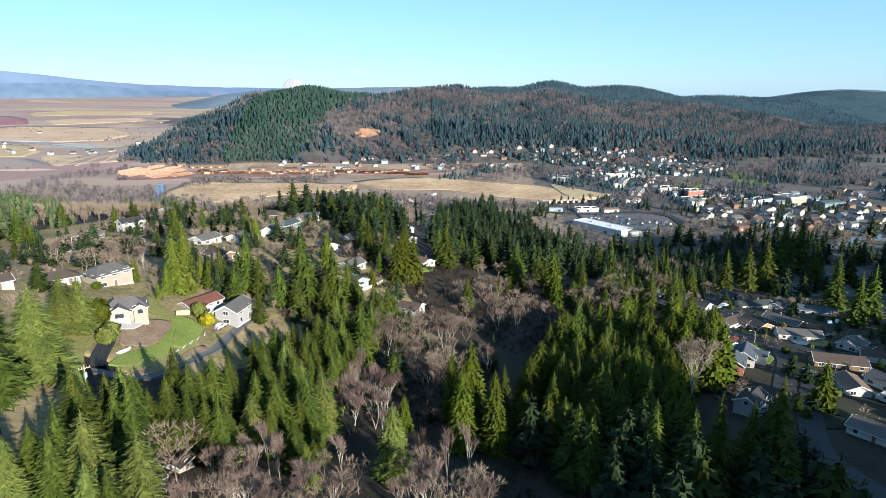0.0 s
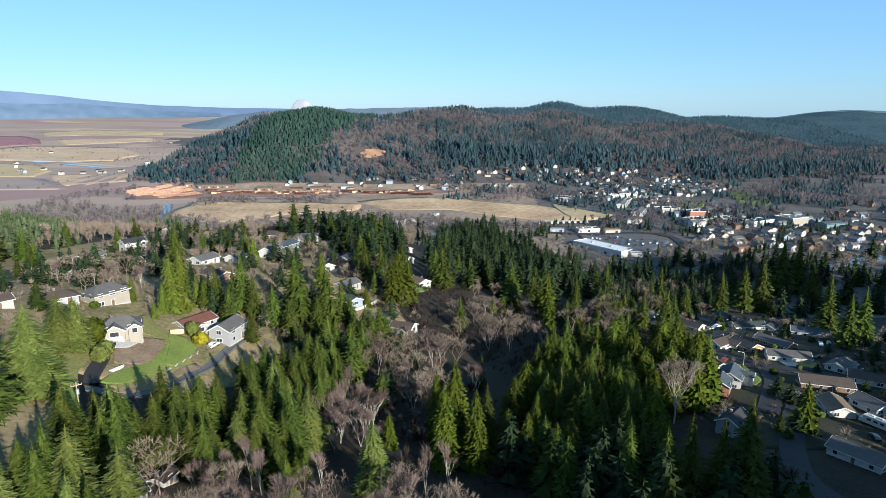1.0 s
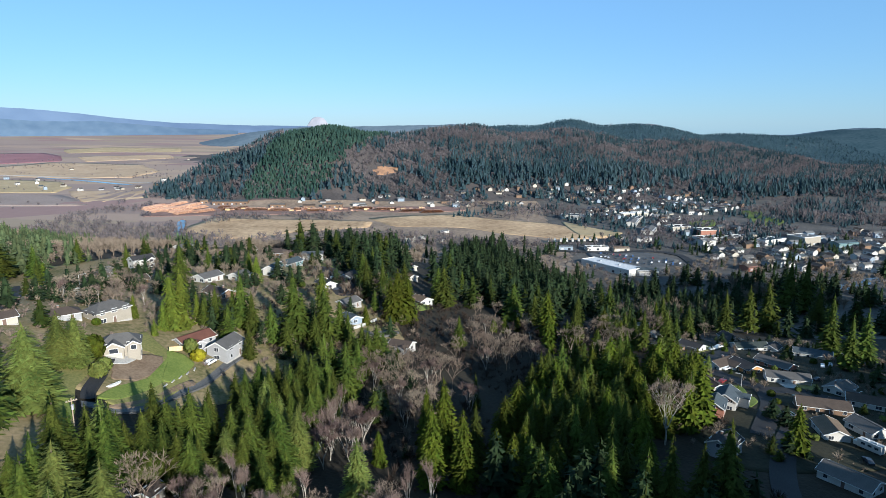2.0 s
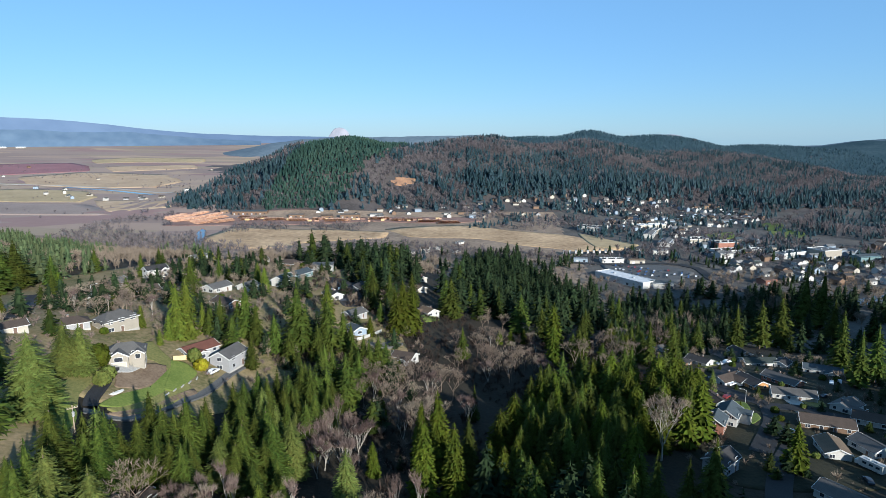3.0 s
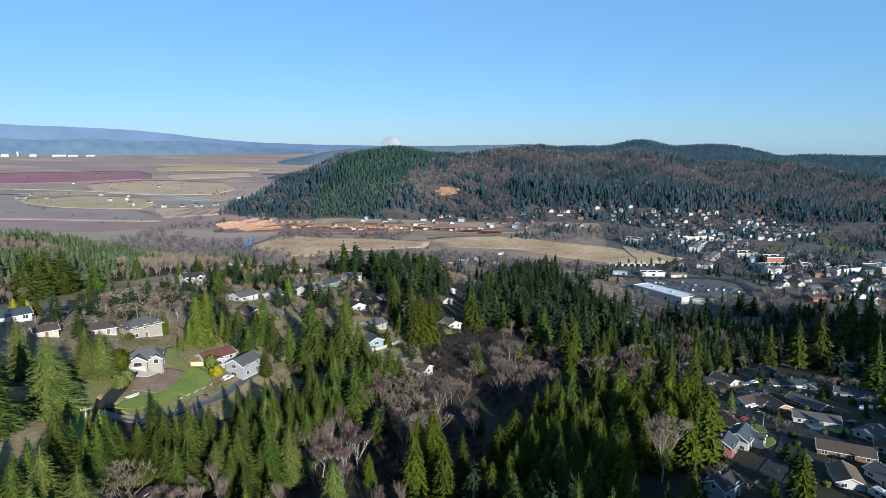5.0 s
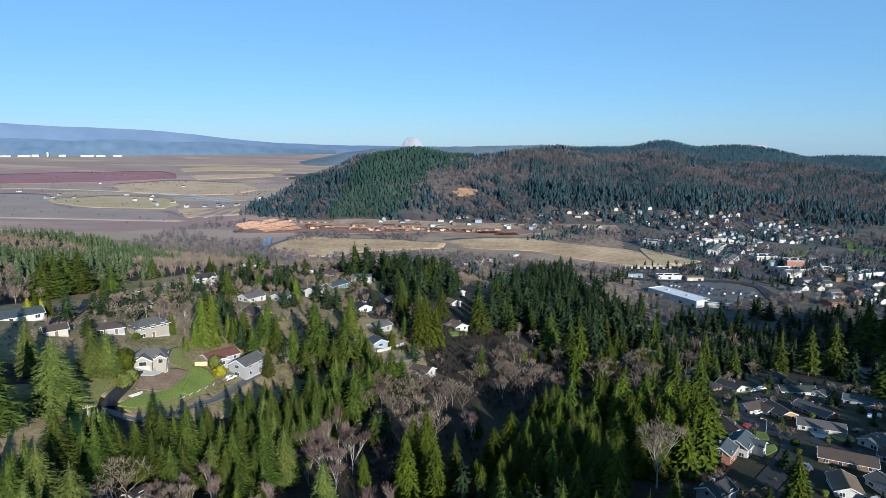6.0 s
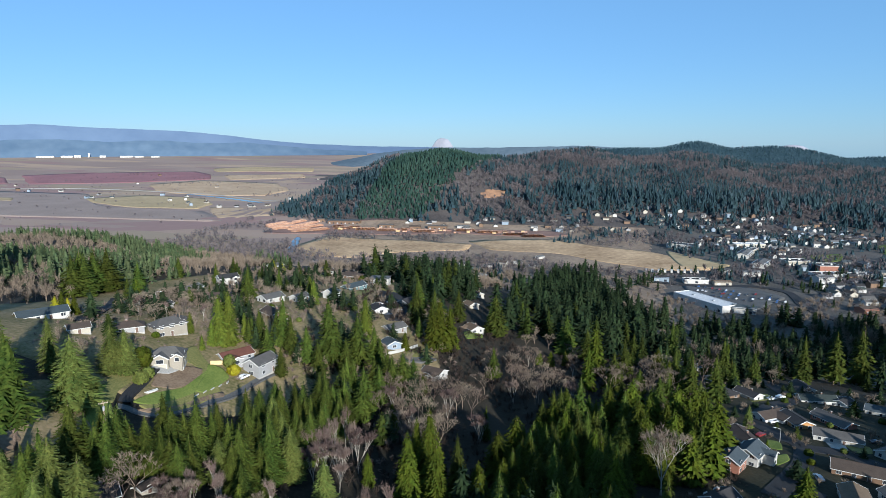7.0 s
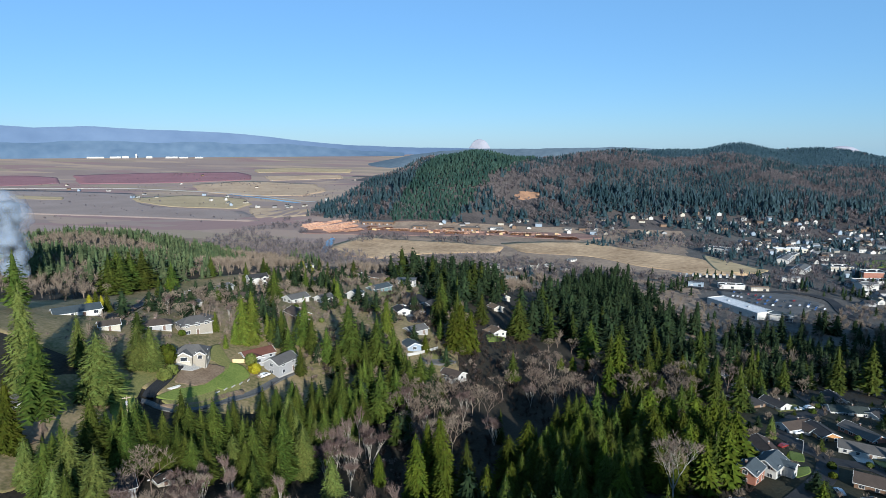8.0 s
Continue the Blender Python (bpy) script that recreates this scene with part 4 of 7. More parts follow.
def car(x, y, turn, colour="white", van=False):
    """A parked car: body, cabin glass, wheels, lights."""
    ob = new("parked_van" if van else "parked_car")
    ob.location, ob.rotation_euler = (x, y, float(land(x, y)) + 0.2), (0, 0, radians(turn))
    paint_of = CAR_PAINT[colour]
    if van:
        prof, half = [(-2.6, 0.35), (2.5, 0.35), (2.6, 0.9), (1.9, 1.15), (1.3, 1.95), (-2.55, 2.0)], 0.95
        cab = [(1.25, 1.2), (1.85, 1.2), (1.38, 1.85), (1.2, 1.85)]
    else:
        prof, half = [(-2.2, 0.32), (2.2, 0.32), (2.25, 0.65), (2.1, 0.82), (1.05, 0.95), (0.45, 1.42), (-1.1, 1.45), (-1.75, 0.98), (-2.25, 0.92), (-2.3, 0.6)], 0.86
        cab = [(-1.6, 1.0), (0.92, 1.0), (0.42, 1.38), (-1.06, 1.40)]
    n = len(prof)
    v = [(px, sy * half * (0.86 if pz > 1.2 else 1), pz) for sy in (-1, 1) for px, pz in prof]
    f = [tuple(range(n - 1, -1, -1)), tuple(range(n, 2 * n))] + [(i, (i + 1) % n, n + (i + 1) % n, n + i) for i in range(n)]
    part("body", v, f, paint_of, ob)
    m = len(cab)
    v = [(px, sy * half * (0.90 if pz > 1.2 else 1.012), pz) for sy in (-1, 1) for px, pz in cab]
    part("windows", v, [tuple(range(m - 1, -1, -1)), tuple(range(m, 2 * m))] + [(i, (i + 1) % m, m + (i + 1) % m, m + i) for i in range(m)], M_PANE, ob)
    for wx in (-1.35, 1.35):
        for sy in (-1, 1):
            v, f = [], []
            tube(v, f, (wx, sy * half * 0.78, 0.12), (wx, sy * half * 1.03, 0.12), 0.33, 0.33, 12)
            v.append((wx, sy * half * 1.03, 0.12))
            f += [(len(v) - 1, 12 + i, 12 + (i + 1) % 12) for i in range(12)]
            part("wheel", v, f, M_RUBBER, ob)
    for sy in (-0.6, 0.6):
        v, f = block(2.2, 2.27, sy - 0.18, sy + 0.18, 0.58, 0.72)
        part("headlight", v, f, M_TRIM, ob)
    tagged(ob, f"{colour} parked {'van' if van else 'car'} standing at the roadside", "van" if van else "car", "parked cars")
    return ob


CAR_PAINT = {k: surface(k + "_car_paint", tuple(q * 0.9 for q in c), c, 0.5, 2, 0.25, 0, gloss=0.6) for k, c in
             {"white": (0.78, 0.78, 0.78), "silver": (0.45, 0.46, 0.48), "red": (0.20, 0.03, 0.03), "dark": (0.03, 0.035, 0.045), "blue": (0.05, 0.10, 0.22)}.items()}


def street_lamp(x, y, turn, high=8.5):
    ob = new("street_lamp")
    ob.location, ob.rotation_euler = (x, y, float(land(x, y))), (0, 0, radians(turn))
    v, f = [], []
    tube(v, f, (0, 0, -0.2), (0, 0, high), 0.13, 0.08, 8)
    part("pole", v, f, M_METAL, ob)
    v, f = [], []
    tube(v, f, (0, 0, high - 0.1), (1.0, 0, high + 0.25), 0.06, 0.05, 6)
    tube(v, f, (1.0, 0, high + 0.25), (1.9, 0, high + 0.3), 0.05, 0.05, 6)
    part("arm", v, f, M_METAL, ob)
    v, f = block(1.7, 2.5, -0.17, 0.17, high + 0.2, high + 0.36)
    part("lamp_head", v, f, M_TRIM, ob)
    return tagged(ob, "pale metal street lamp with a curved arm", "street lamp", "street lamps")


def utility_pole(x, y, turn, high=11.0, transformer=True):
    ob = new("utility_pole")
    ob.location, ob.rotation_euler = (x, y, float(land(x, y))), (0, 0, radians(turn))
    v, f = [], []
    tube(v, f, (0, 0, -0.3), (0, 0, high), 0.17, 0.11, 8)
    part("pole", v, f, M_WOOD, ob)
    v, f = block(-1.2, 1.2, -0.07, 0.07, high - 0.8, high - 0.62)
    part("crossarm", v, f, M_WOOD, ob)
    for ix in (-1.05, -0.45, 0.45, 1.05):
        v, f = [], []
        tube(v, f, (ix, 0, high - 0.62), (ix, 0, high - 0.35), 0.05, 0.04, 6)
        part("insulator", v, f, M_TRIM, ob)
    if transformer:
        v, f = [], []
        tube(v, f, (0, -0.5, high - 2.6), (0, -0.5, high - 1.5), 0.32, 0.32, 10)
        v += [(0, -0.5, high - 1.42)]
        f += [(len(v) - 1, 10 + i, 10 + (i + 1) % 10) for i in range(10)]
        part("transformer", v, f, M_METAL, ob)
    return tagged(ob, "weathered wooden utility pole with a crossarm", "utility pole", "utility poles")


def fence(line, high, material, label, name="fence", gap=2.4):
    """Posts and board panels along a line on the ground."""
    ob = new(name)
    ob.location = (line[0][0], line[0][1], float(land(*line[0])))
    o = Vector(ob.location)
    for a, b in zip(line, line[1:]):
        a, b = Vector((*a, 0)), Vector((*b, 0))
        n = max(1, int((b - a).length / gap))
        d = (b - a) / n
        u = d.normalized()
        w = Vector((-u.y, u.x, 0))
        for k in range(n + 1):
            p = a + d * k
            p.z = float(land(p.x, p.y))
            v, f = block(-0.07, 0.07, -0.07, 0.07, -0.3, high + 0.08)
            part("post", [p - o + Vector(q) for q in v], f, material, ob)
            if k < n:
                p2 = a + d * (k + 1)
                p2.z = float(land(p2.x, p2.y))
                v = [e - o + w * t + Vector((0, 0, h)) for t in (-0.03, 0.03) for e, h in ((p, 0.08), (p2, 0.08), (p2, high), (p, high))]
                part("panel", v, [(0, 1, 2, 3), (7, 6, 5, 4), (0, 1, 5, 4), (1, 2, 6, 5), (2, 3, 7, 6), (3, 0, 4, 7)], material, ob)
    return tagged(ob, label, "fence", "fences")

# ---- hilltop houses ----
villa = house(-99.6, 187.4, 22, 13, 8.5, 5.0, roof='grey', wall='beige', style='hip', seed=2, rise=2.2, label='two-storey beige house with grey hip roof, gabled bays and garage')
front_bay(villa, -1.6, 5.4, 2.0, 4.3, 3.655, -2.2, WALLS["beige"], ROOFS["grey"], 0.55, garage=True)
front_bay(villa, 3.7, 3.3, 0.9, 4.5, 3.655, -2.2, WALLS["beige"], ROOFS["grey"], 0.55)
house(-85.4, 208.2, 55, 14, 8.5, 2.9, roof='red', wall='grey', wing='front', seed=2, label='single-storey grey house with a red-brown shingle roof')
house(-74.3, 206.7, 75, 12.5, 8.5, 5.4, roof='grey', wall='grey', seed=3, chimney=False, label='two-storey pale grey house with a plain gable roof')
house(-113.7, 209.2, 58, 14, 9, 5.2, roof='grey', wall='beige', seed=4, style='hip')
house(-124.3, 201.0, 38, 12, 8, 2.9, roof='brown', wall='grey', seed=5, style='hip')
house(-132.8, 185.5, 48, 8, 6.5, 2.8, roof='brown', wall='cream', seed=6, chimney=False)
house(-171.4, 316.9, 86, 20, 9, 3.0, roof='pale', wall='white', seed=7, label='long low white house with a pale grey roof')
house(-141.4, 248.0, 79, 7.5, 7, 2.8, roof='grey', wall='white', seed=8, chimney=False, garage=1, label='white carport with a grey gable roof')
house(-162.7, 345.7, 49, 13.5, 8, 5.3, roof='dark', wall='white', wing='front', seed=9, label='two-storey white house with a dark roof')
house(-136.7, 280.2, 48, 11.5, 9, 2.9, roof='brown', wall='orange', seed=10)
house(-154.9, 194.1, 53, 19, 9, 3.0, roof='blue', wall='white', seed=11, chimney=False, label='long white house with a pale blue-grey roof')
house(-105.3, 283.6, 61, 12.5, 9, 2.9, roof='grey', wall='white', seed=12)
house(-82.1, 308.3, 76, 8, 7.5, 4.6, roof='blue', wall='white', seed=13, chimney=False)
house(-81.2, 345.2, 63, 16, 9, 3.0, roof='blue', wall='teal', seed=14)
house(-74.4, 379.5, 4, 14, 10, 5.2, roof='pale', wall='white', style='flat', chimney=False, seed=15, label='two-storey white house with a pale flat roof')
house(-97.6, 390.7, -21, 15, 10, 3.0, roof='brown', wall='brown', style='hip', seed=16)
house(-123.8, 408.0, 44, 16, 9, 2.9, roof='brown', wall='white', seed=17)
house(-93.2, 291.2, 66, 9, 8, 3.0, roof='grey', wall='white', seed=18)
house(-39.2, 268.5, -51, 9, 8, 3.0, roof='blue', wall='blue', seed=19, chimney=False)
house(-42.6, 287.6, 53, 12, 9, 3.0, roof='grey', wall='grey', seed=20)
house(-8.0, 334.3, -54, 11, 9, 3.0, roof='tan', wall='white', seed=21, wing='front')
house(-15.9, 384.8, -50, 10, 8, 3.0, roof='tan', wall='cream', seed=22)
house(-16.7, 425.3, -52, 11, 8, 3.0, roof='brown', wall='cream', seed=23)
house(-16.4, 257.2, -25, 11, 8, 3.0, roof='brown', wall='white', seed=24, wing='front', label='small white house with a brown roof under bare trees')
house(-47.7, 340.4, 69, 13, 9, 3.0, roof='dark', wall='grey', seed=26)
house(-92.1, 257.7, -39, 14, 9, 3.0, roof='brown', wall='brown', seed=27)
house(-181.6, 455.7, 60, 13, 8, 2.9, roof='grey', wall='white', seed=28)
house(-55.7, 307.3, -56, 11, 8, 3.0, roof='dark', wall='white', seed=29)

# ---- houses below the hill, towards the valley ----
house(-83.0, 747.1, 45, 12, 8, 3.0, roof='grey', wall='white', seed=40, group='houses beside the valley')
house(-70.3, 762.4, -22, 12, 8, 5.2, roof='pale', wall='white', seed=41, group='houses beside the valley')
house(-53.4, 747.2, 61, 12, 8, 3.0, roof='grey', wall='teal', seed=42, group='houses beside the valley')
house(-40.8, 765.1, 44, 12, 8, 3.0, roof='grey', wall='white', seed=43, group='houses beside the valley')
house(-21.8, 773.9, -23, 12, 8, 5.2, roof='brown', wall='cream', seed=44, group='houses beside the valley')
house(-4.6, 793.5, 60, 12, 8, 3.0, roof='green', wall='white', seed=45, group='houses beside the valley')
house(22.7, 836.2, 44, 12, 8, 3.0, roof='pale', wall='white', seed=46, group='houses beside the valley')
house(-40.7, 687.2, -20, 12, 8, 5.2, roof='pale', wall='blue', seed=47, group='houses beside the valley')
house(-28.1, 722.2, 60, 12, 8, 3.0, roof='grey', wall='white', seed=48, group='houses beside the valley')
house(16.0, 775.0, 43, 12, 8, 3.0, roof='grey', wall='grey', seed=49, group='houses beside the valley')

# ---- street of houses in the hollow ----
house(124.4, 359.4, 55, 11, 8, 3.0, roof='blue', wall='white', wing='front', seed=50, group='houses along the street')
house(114.2, 363.8, -13, 13, 8, 3.0, roof='grey', wall='white', seed=51, group='houses along the street')
house(152.9, 401.6, -28, 11, 8, 3.0, roof='dark', wall='brick', seed=52, group='houses along the street')
house(122.3, 332.3, 37, 10, 7, 3.0, roof='grey', wall='white', seed=53, group='houses along the street', chimney=False)
house(117.0, 301.2, -55, 16, 11, 3.0, roof='dark', wall='brown', style='hip', seed=54, group='houses along the street')
house(129.6, 301.0, -54, 13, 8, 3.0, roof='dark', wall='white', seed=55, group='houses along the street', garage=1)
house(168.7, 339.5, -81, 13, 9, 3.0, roof='dark', wall='white', seed=56, group='houses along the street', wing='front', garage=1)
house(162.1, 305.9, 1, 19, 9, 3.0, roof='green', wall='white', seed=57, group='houses along the street')
house(172.9, 303.7, 43, 9, 8, 3.0, roof='dark', wall='white', seed=58, group='houses along the street')
house(128.0, 267.1, 29, 15, 9, 3.0, roof='brown', wall='white', seed=59, group='houses along the street', garage=1, wing='front')
house(136.5, 262.2, -73, 14, 9, 3.2, roof='dark', wall='orange', seed=60, group='houses along the street')
house(153.6, 267.7, -61, 18, 9, 3.0, roof='grey', wall='brick', seed=61, group='houses along the street', label='long single-storey house with grey roof and red fascia')
house(145.6, 245.3, -19, 19, 9, 3.0, roof='grey', wall='white', seed=62, group='houses along the street', garage=1, label='long white ranch house with a grey roof and garage')
house(108.2, 236.1, -79, 14, 8, 3.0, roof='brown', wall='cream', seed=63, group='houses along the street')
house(104.8, 215.2, 55, 12, 9, 4.8, roof='blue', wall='white', seed=64, group='houses along the street', wing='front')
house(96.1, 206.5, 58, 10, 8, 4.8, roof='blue', wall='brick', seed=65, group='houses along the street')
house(139.1, 212.2, -21, 20, 10, 3.0, roof='brown', wall='brown', seed=66, group='houses along the street', label='long low brown house with a broad brown roof')
house(159.3, 231.7, 32, 12, 9, 3.0, roof='grey', wall='white', seed=67, group='houses along the street', wing='front')
house(127.6, 189.9, -103, 13, 9, 3.0, roof='tan', wall='white', seed=68, group='houses along the street', label='white house with a weathered tan shake roof')
house(185.8, 290.7, -30, 19, 9, 3.0, roof='blue', wall='white', seed=69, group='houses along the street', wing='front')
house(110.9, 156.6, -59, 16, 9, 3.0, roof='grey', wall='white', seed=70, group='houses along the street')
house(84.1, 174.6, 41, 11, 8, 4.8, roof='dark', wall='grey', seed=71, group='houses along the street')
house(203.6, 292.8, -52, 12, 8, 3.0, roof='pale', wall='white', seed=72, group='houses along the street')
house(159.1, 217.1, -33, 14, 9, 3.0, roof='brown', wall='white', seed=73, group='houses along the street')
house(141.9, 192.4, -79, 12, 9, 3.0, roof='grey', wall='white', seed=74, group='houses along the street')

# ---- outbuildings in the near woods ----
house(-63.9, 121.9, 72, 5, 3.6, 2.2, roof='brown', wall='cream', seed=80, chimney=False, group='sheds', label='small cream garden shed with a brown roof')
house(-68.5, 109.5, 47, 12, 8, 3.0, roof='dark', wall='grey', seed=81, label='grey house with a dark roof among the trees')
house(-108.7, 126.2, 70, 10, 7, 2.8, roof='grey', wall='grey', seed=82, label='low grey house behind tall firs')

# ---- yards, lawns, roads and fields ----
patch('yard_hilltop', [(-185, 165), (-215, 340), (-140, 435), (-60, 405), (-25, 300), (-15, 250), (-55, 195), (-85, 160)], M_YARD, 'winter-brown gardens and grass round the hilltop houses', 'yard', lift=0.16, rings=40, around=140)
patch('yard_street', [(85, 165), (140, 170), (215, 230), (250, 310), (205, 350), (130, 330), (82, 230)], M_SHADY, 'mossy grass yards between the street houses, darkened for shade', 'yard', lift=0.16, rings=40, around=140)
patch('lawn_front', [(-92, 157), (-92, 162), (-91, 167), (-86, 179), (-87, 189), (-88, 195), (-86, 194), (-83, 187), (-83, 179), (-85, 169), (-88, 160)], M_GREEN, 'bright green mown lawn curving along the road', 'lawn', lift=0.26, rings=20)
patch('lawn_lower', [(-90, 157), (-87, 165), (-84, 174), (-82, 181), (-81, 187), (-78, 183), (-79, 172), (-82, 162), (-86, 157)], M_LAWN, 'olive-brown mown grass sloping to the road', 'lawn', lift=0.22, rings=14)
patch('lawn_upper', [(-101, 199), (-100, 205), (-94, 200), (-87, 195), (-83, 194), (-83, 189), (-88, 190), (-93, 192), (-96, 192)], M_LAWN, 'green lawn strip rising beside the house', 'lawn', lift=0.24, rings=16)
patch('soil_bed', [(-94, 169), (-97, 177), (-94, 189), (-89, 191), (-86, 184), (-89, 173)], M_SOIL, 'bare brown soil bank below the driveway', 'soil', lift=0.24, rings=14, ragged=0.12)
patch('lawn_left', [(-98, 149), (-95, 152), (-98, 159), (-100, 171), (-105, 171), (-105, 164), (-101, 157)], M_LAWN, 'mossy lawn beside the driveway', 'lawn', lift=0.24, rings=16)
patch('verge_road', [(-89, 154), (-84, 158), (-81, 166), (-79, 175), (-76, 182), (-78, 184), (-81, 175), (-83, 164), (-85, 156)], M_SOIL, 'brown grass verge along the road', 'verge', lift=0.22, rings=8)
patch('driveway_apron', [(-100, 176), (-101, 183), (-98, 189), (-95, 190), (-94, 186), (-95, 180)], M_CONCRETE, 'pale concrete apron before the garage', 'driveway', lift=0.34, rings=10)
ribbon('driveway', [(-92.9, 154.4), (-94.7, 158.6), (-95.8, 163.3), (-97.0, 169.1), (-98.6, 174.7), (-99.5, 179.3)], 3.4, M_ASPHALT, 'dark asphalt driveway up to the garage', 'driveway', lift=0.32)
ribbon('road_bank', [(-93.1, 151.7), (-90.8, 152.9), (-87.8, 153.2), (-83.3, 157.0), (-80.5, 164.8), (-77.9, 173.7), (-74.7, 182.7), (-73.3, 190.9), (-72.1, 200.1), (-70.0, 208.5)], 2.7, M_ROAD_OLD, 'worn grey road along the foot of the lawn', 'road', lift=0.2)
patch('yard_edge', [(-118, 122), (-114, 146), (-104, 156), (-98, 152), (-92, 146), (-87, 135), (-86, 124), (-93, 111), (-104, 112)], M_YARD, 'mossy winter grass between the tall trees', 'yard', lift=0.16, rings=20, around=90)
patch('lawn_side', [(-93, 139), (-99, 146), (-103, 153), (-100, 161), (-96, 153), (-92, 147), (-89, 137)], M_GREEN, 'green grass slope below the tall spruce', 'lawn', lift=0.22, rings=12, ragged=0.15)
patch('yard_dirt', [(-97, 105), (-104, 115), (-102, 124), (-95, 119), (-93, 111)], M_SOIL, 'trampled bare soil yard under the pine', 'soil', lift=0.24, rings=12, ragged=0.15)
patch('field_edge', [(-94, 105), (-93, 113), (-89, 125), (-85, 123), (-81, 111), (-81, 101), (-84, 95)], M_YARD, 'olive-brown rough grass at the forest edge', 'field', lift=0.26, rings=14, ragged=0.1)
patch('lawn_corner', [(-87, 190), (-89.6, 196.5), (-85, 197.5), (-80.4, 194), (-80.4, 187), (-81.5, 179), (-84, 178), (-85.8, 184.6)], M_GREEN, 'bright green mown lawn beside the yellow shrub', 'lawn', lift=0.29, rings=14)
ribbon('road_hilltop', [(-145.2, 195.5), (-147.1, 209.0), (-165.8, 241.9), (-196.6, 289.3)], 5.5, M_ASPHALT, 'narrow dark asphalt lane between hedges', 'road', lift=0.32)
patch('parking_hilltop', [(-165, 340), (-156, 346), (-138, 310), (-134, 290), (-150, 312)], M_ASPHALT, 'dark asphalt turning place among the houses', 'road', lift=0.32)
patch('road_middle', [(-128, 222), (-128, 234), (-120, 233), (-117, 226), (-122, 218)], M_ROAD_OLD, 'grey asphalt court between houses', 'road', lift=0.32)
patch('cul_de_sac', [(-69, 353), (-54, 360), (-45, 344), (-42, 306), (-49, 297), (-58, 319)], M_ASPHALT, "dark asphalt turning circle in the trees' shade", 'road', lift=0.32, rings=14)
patch('lawn_teal', [(-80, 323), (-76, 342), (-71, 351), (-68, 327), (-74, 315)], M_LAWN, 'lawn before the blue-green house', 'lawn', lift=0.26)
patch('lawn_flat', [(-77, 368), (-71, 392), (-64, 397), (-55, 371), (-62, 357)], M_LAWN, 'mossy lawn below the flat-roofed house', 'lawn', lift=0.26)
patch('lawn_fence', [(-33, 263), (-28, 278), (-24, 277), (-25, 270), (-30, 261)], M_LAWN, 'small lawn beside the white fence', 'lawn', lift=0.26)
patch('lawn_cream', [(-12, 324), (-5, 336), (-2, 327), (-9, 315)], M_GREEN, 'green lawn before a white house', 'lawn', lift=0.26)
patch('lawn_far_left', [(-189, 263), (-195, 277), (-172, 248), (-151, 216), (-158, 220)], M_LAWN, 'lawn by the hedged lane', 'lawn', lift=0.26)
ribbon('road_fence', [(-32.2, 259.9), (-25.2, 264.3), (-20.2, 272.4)], 5.0, M_ROAD_OLD, 'short grey road end beside the white fence', 'road', lift=0.32)

# streets in the hollow
ribbon('street_main', [(102.7, 187.3), (115.0, 205.0), (123.5, 218.3), (129.0, 235.3), (125.3, 241.7), (122.5, 250.8), (121.3, 262.5), (134.0, 284.9), (148.6, 300.7), (152.0, 324.3), (152.8, 351.7), (150.7, 372.5)], 7.0, M_ASPHALT, 'dark asphalt street between the houses', 'road', lift=0.32)
ribbon('street_side', [(128.4, 233.3), (135.4, 232.2), (142.4, 230.8), (148.2, 223.9), (156.1, 220.1), (158.5, 218.6)], 6.5, M_ASPHALT, 'side street past the low houses', 'road', lift=0.34)
ribbon('street_lower', [(89.0, 117.1), (88.5, 133.6), (89.1, 149.2), (101.8, 173.1), (118.2, 195.1)], 7.0, M_ASPHALT, 'street curving down past the firs', 'road', lift=0.36)
patch('lawn_lamp', [(113, 220), (120, 225), (119, 219), (113, 213), (110, 215)], M_GREEN, 'green front lawn by the street lamp', 'lawn', lift=0.26)
patch('lawn_ranch', [(147, 242), (155, 241), (153, 234), (147, 234)], M_LAWN, 'front lawn of the ranch house', 'lawn', lift=0.26)
patch('lawn_corner', [(80, 139), (82, 137), (81, 131), (78, 129), (77, 133)], M_GREEN, 'green grass corner by the kerb', 'lawn', lift=0.26)
patch('lawn_end', [(129, 301), (141, 311), (141, 302), (129, 292)], M_LAWN, 'lawn at the end of the street', 'lawn', lift=0.26)
patch('drive_ranch', [(141, 246), (147, 245), (145, 235), (140, 233)], M_CONCRETE, 'concrete drive before the garage', 'driveway', lift=0.28)
patch('lawn_r1', [(118, 239), (122, 237), (120, 229), (116, 230)], M_GREEN, 'green strip of lawn beside a blue-roofed house', 'lawn', lift=0.26)

# valley fields
patch('field_marsh', [(-302, 796), (-339, 906), (-330, 984), (-266, 972), (-179, 967), (-92, 935), (-85, 885), (-178, 853), (-223, 807)], M_STRAW, 'straw-coloured marsh field beside the river', 'field', lift=0.12, ragged=0.10, around=128)
patch('field_marsh_east', [(-92, 970), (-28, 1002), (48, 1008), (103, 958), (168, 919), (222, 853), (245, 796), (181, 775), (101, 825), (48, 877), (-45, 893)], M_STRAW, 'long straw-coloured meadow before the town', 'field', lift=0.12, ragged=0.07, around=128)
patch('mill_yard', [(-452, 1012), (-504, 1187), (-435, 1200), (-256, 1161), (-122, 1144), (-105, 1064), (-221, 1023), (-340, 1010)], M_BARK_DUST, 'reddish bark-covered log yard of the sawmill', 'yard', lift=0.2, ragged=0.05)
patch('mill_yard_east', [(-130, 1062), (-140, 1128), (-60, 1122), (40, 1108), (66, 1060), (10, 1034), (-60, 1042)], M_BARK_DUST, 'reddish-brown bark-strewn yard with lumber stacks', 'yard', lift=0.5, ragged=0.06)
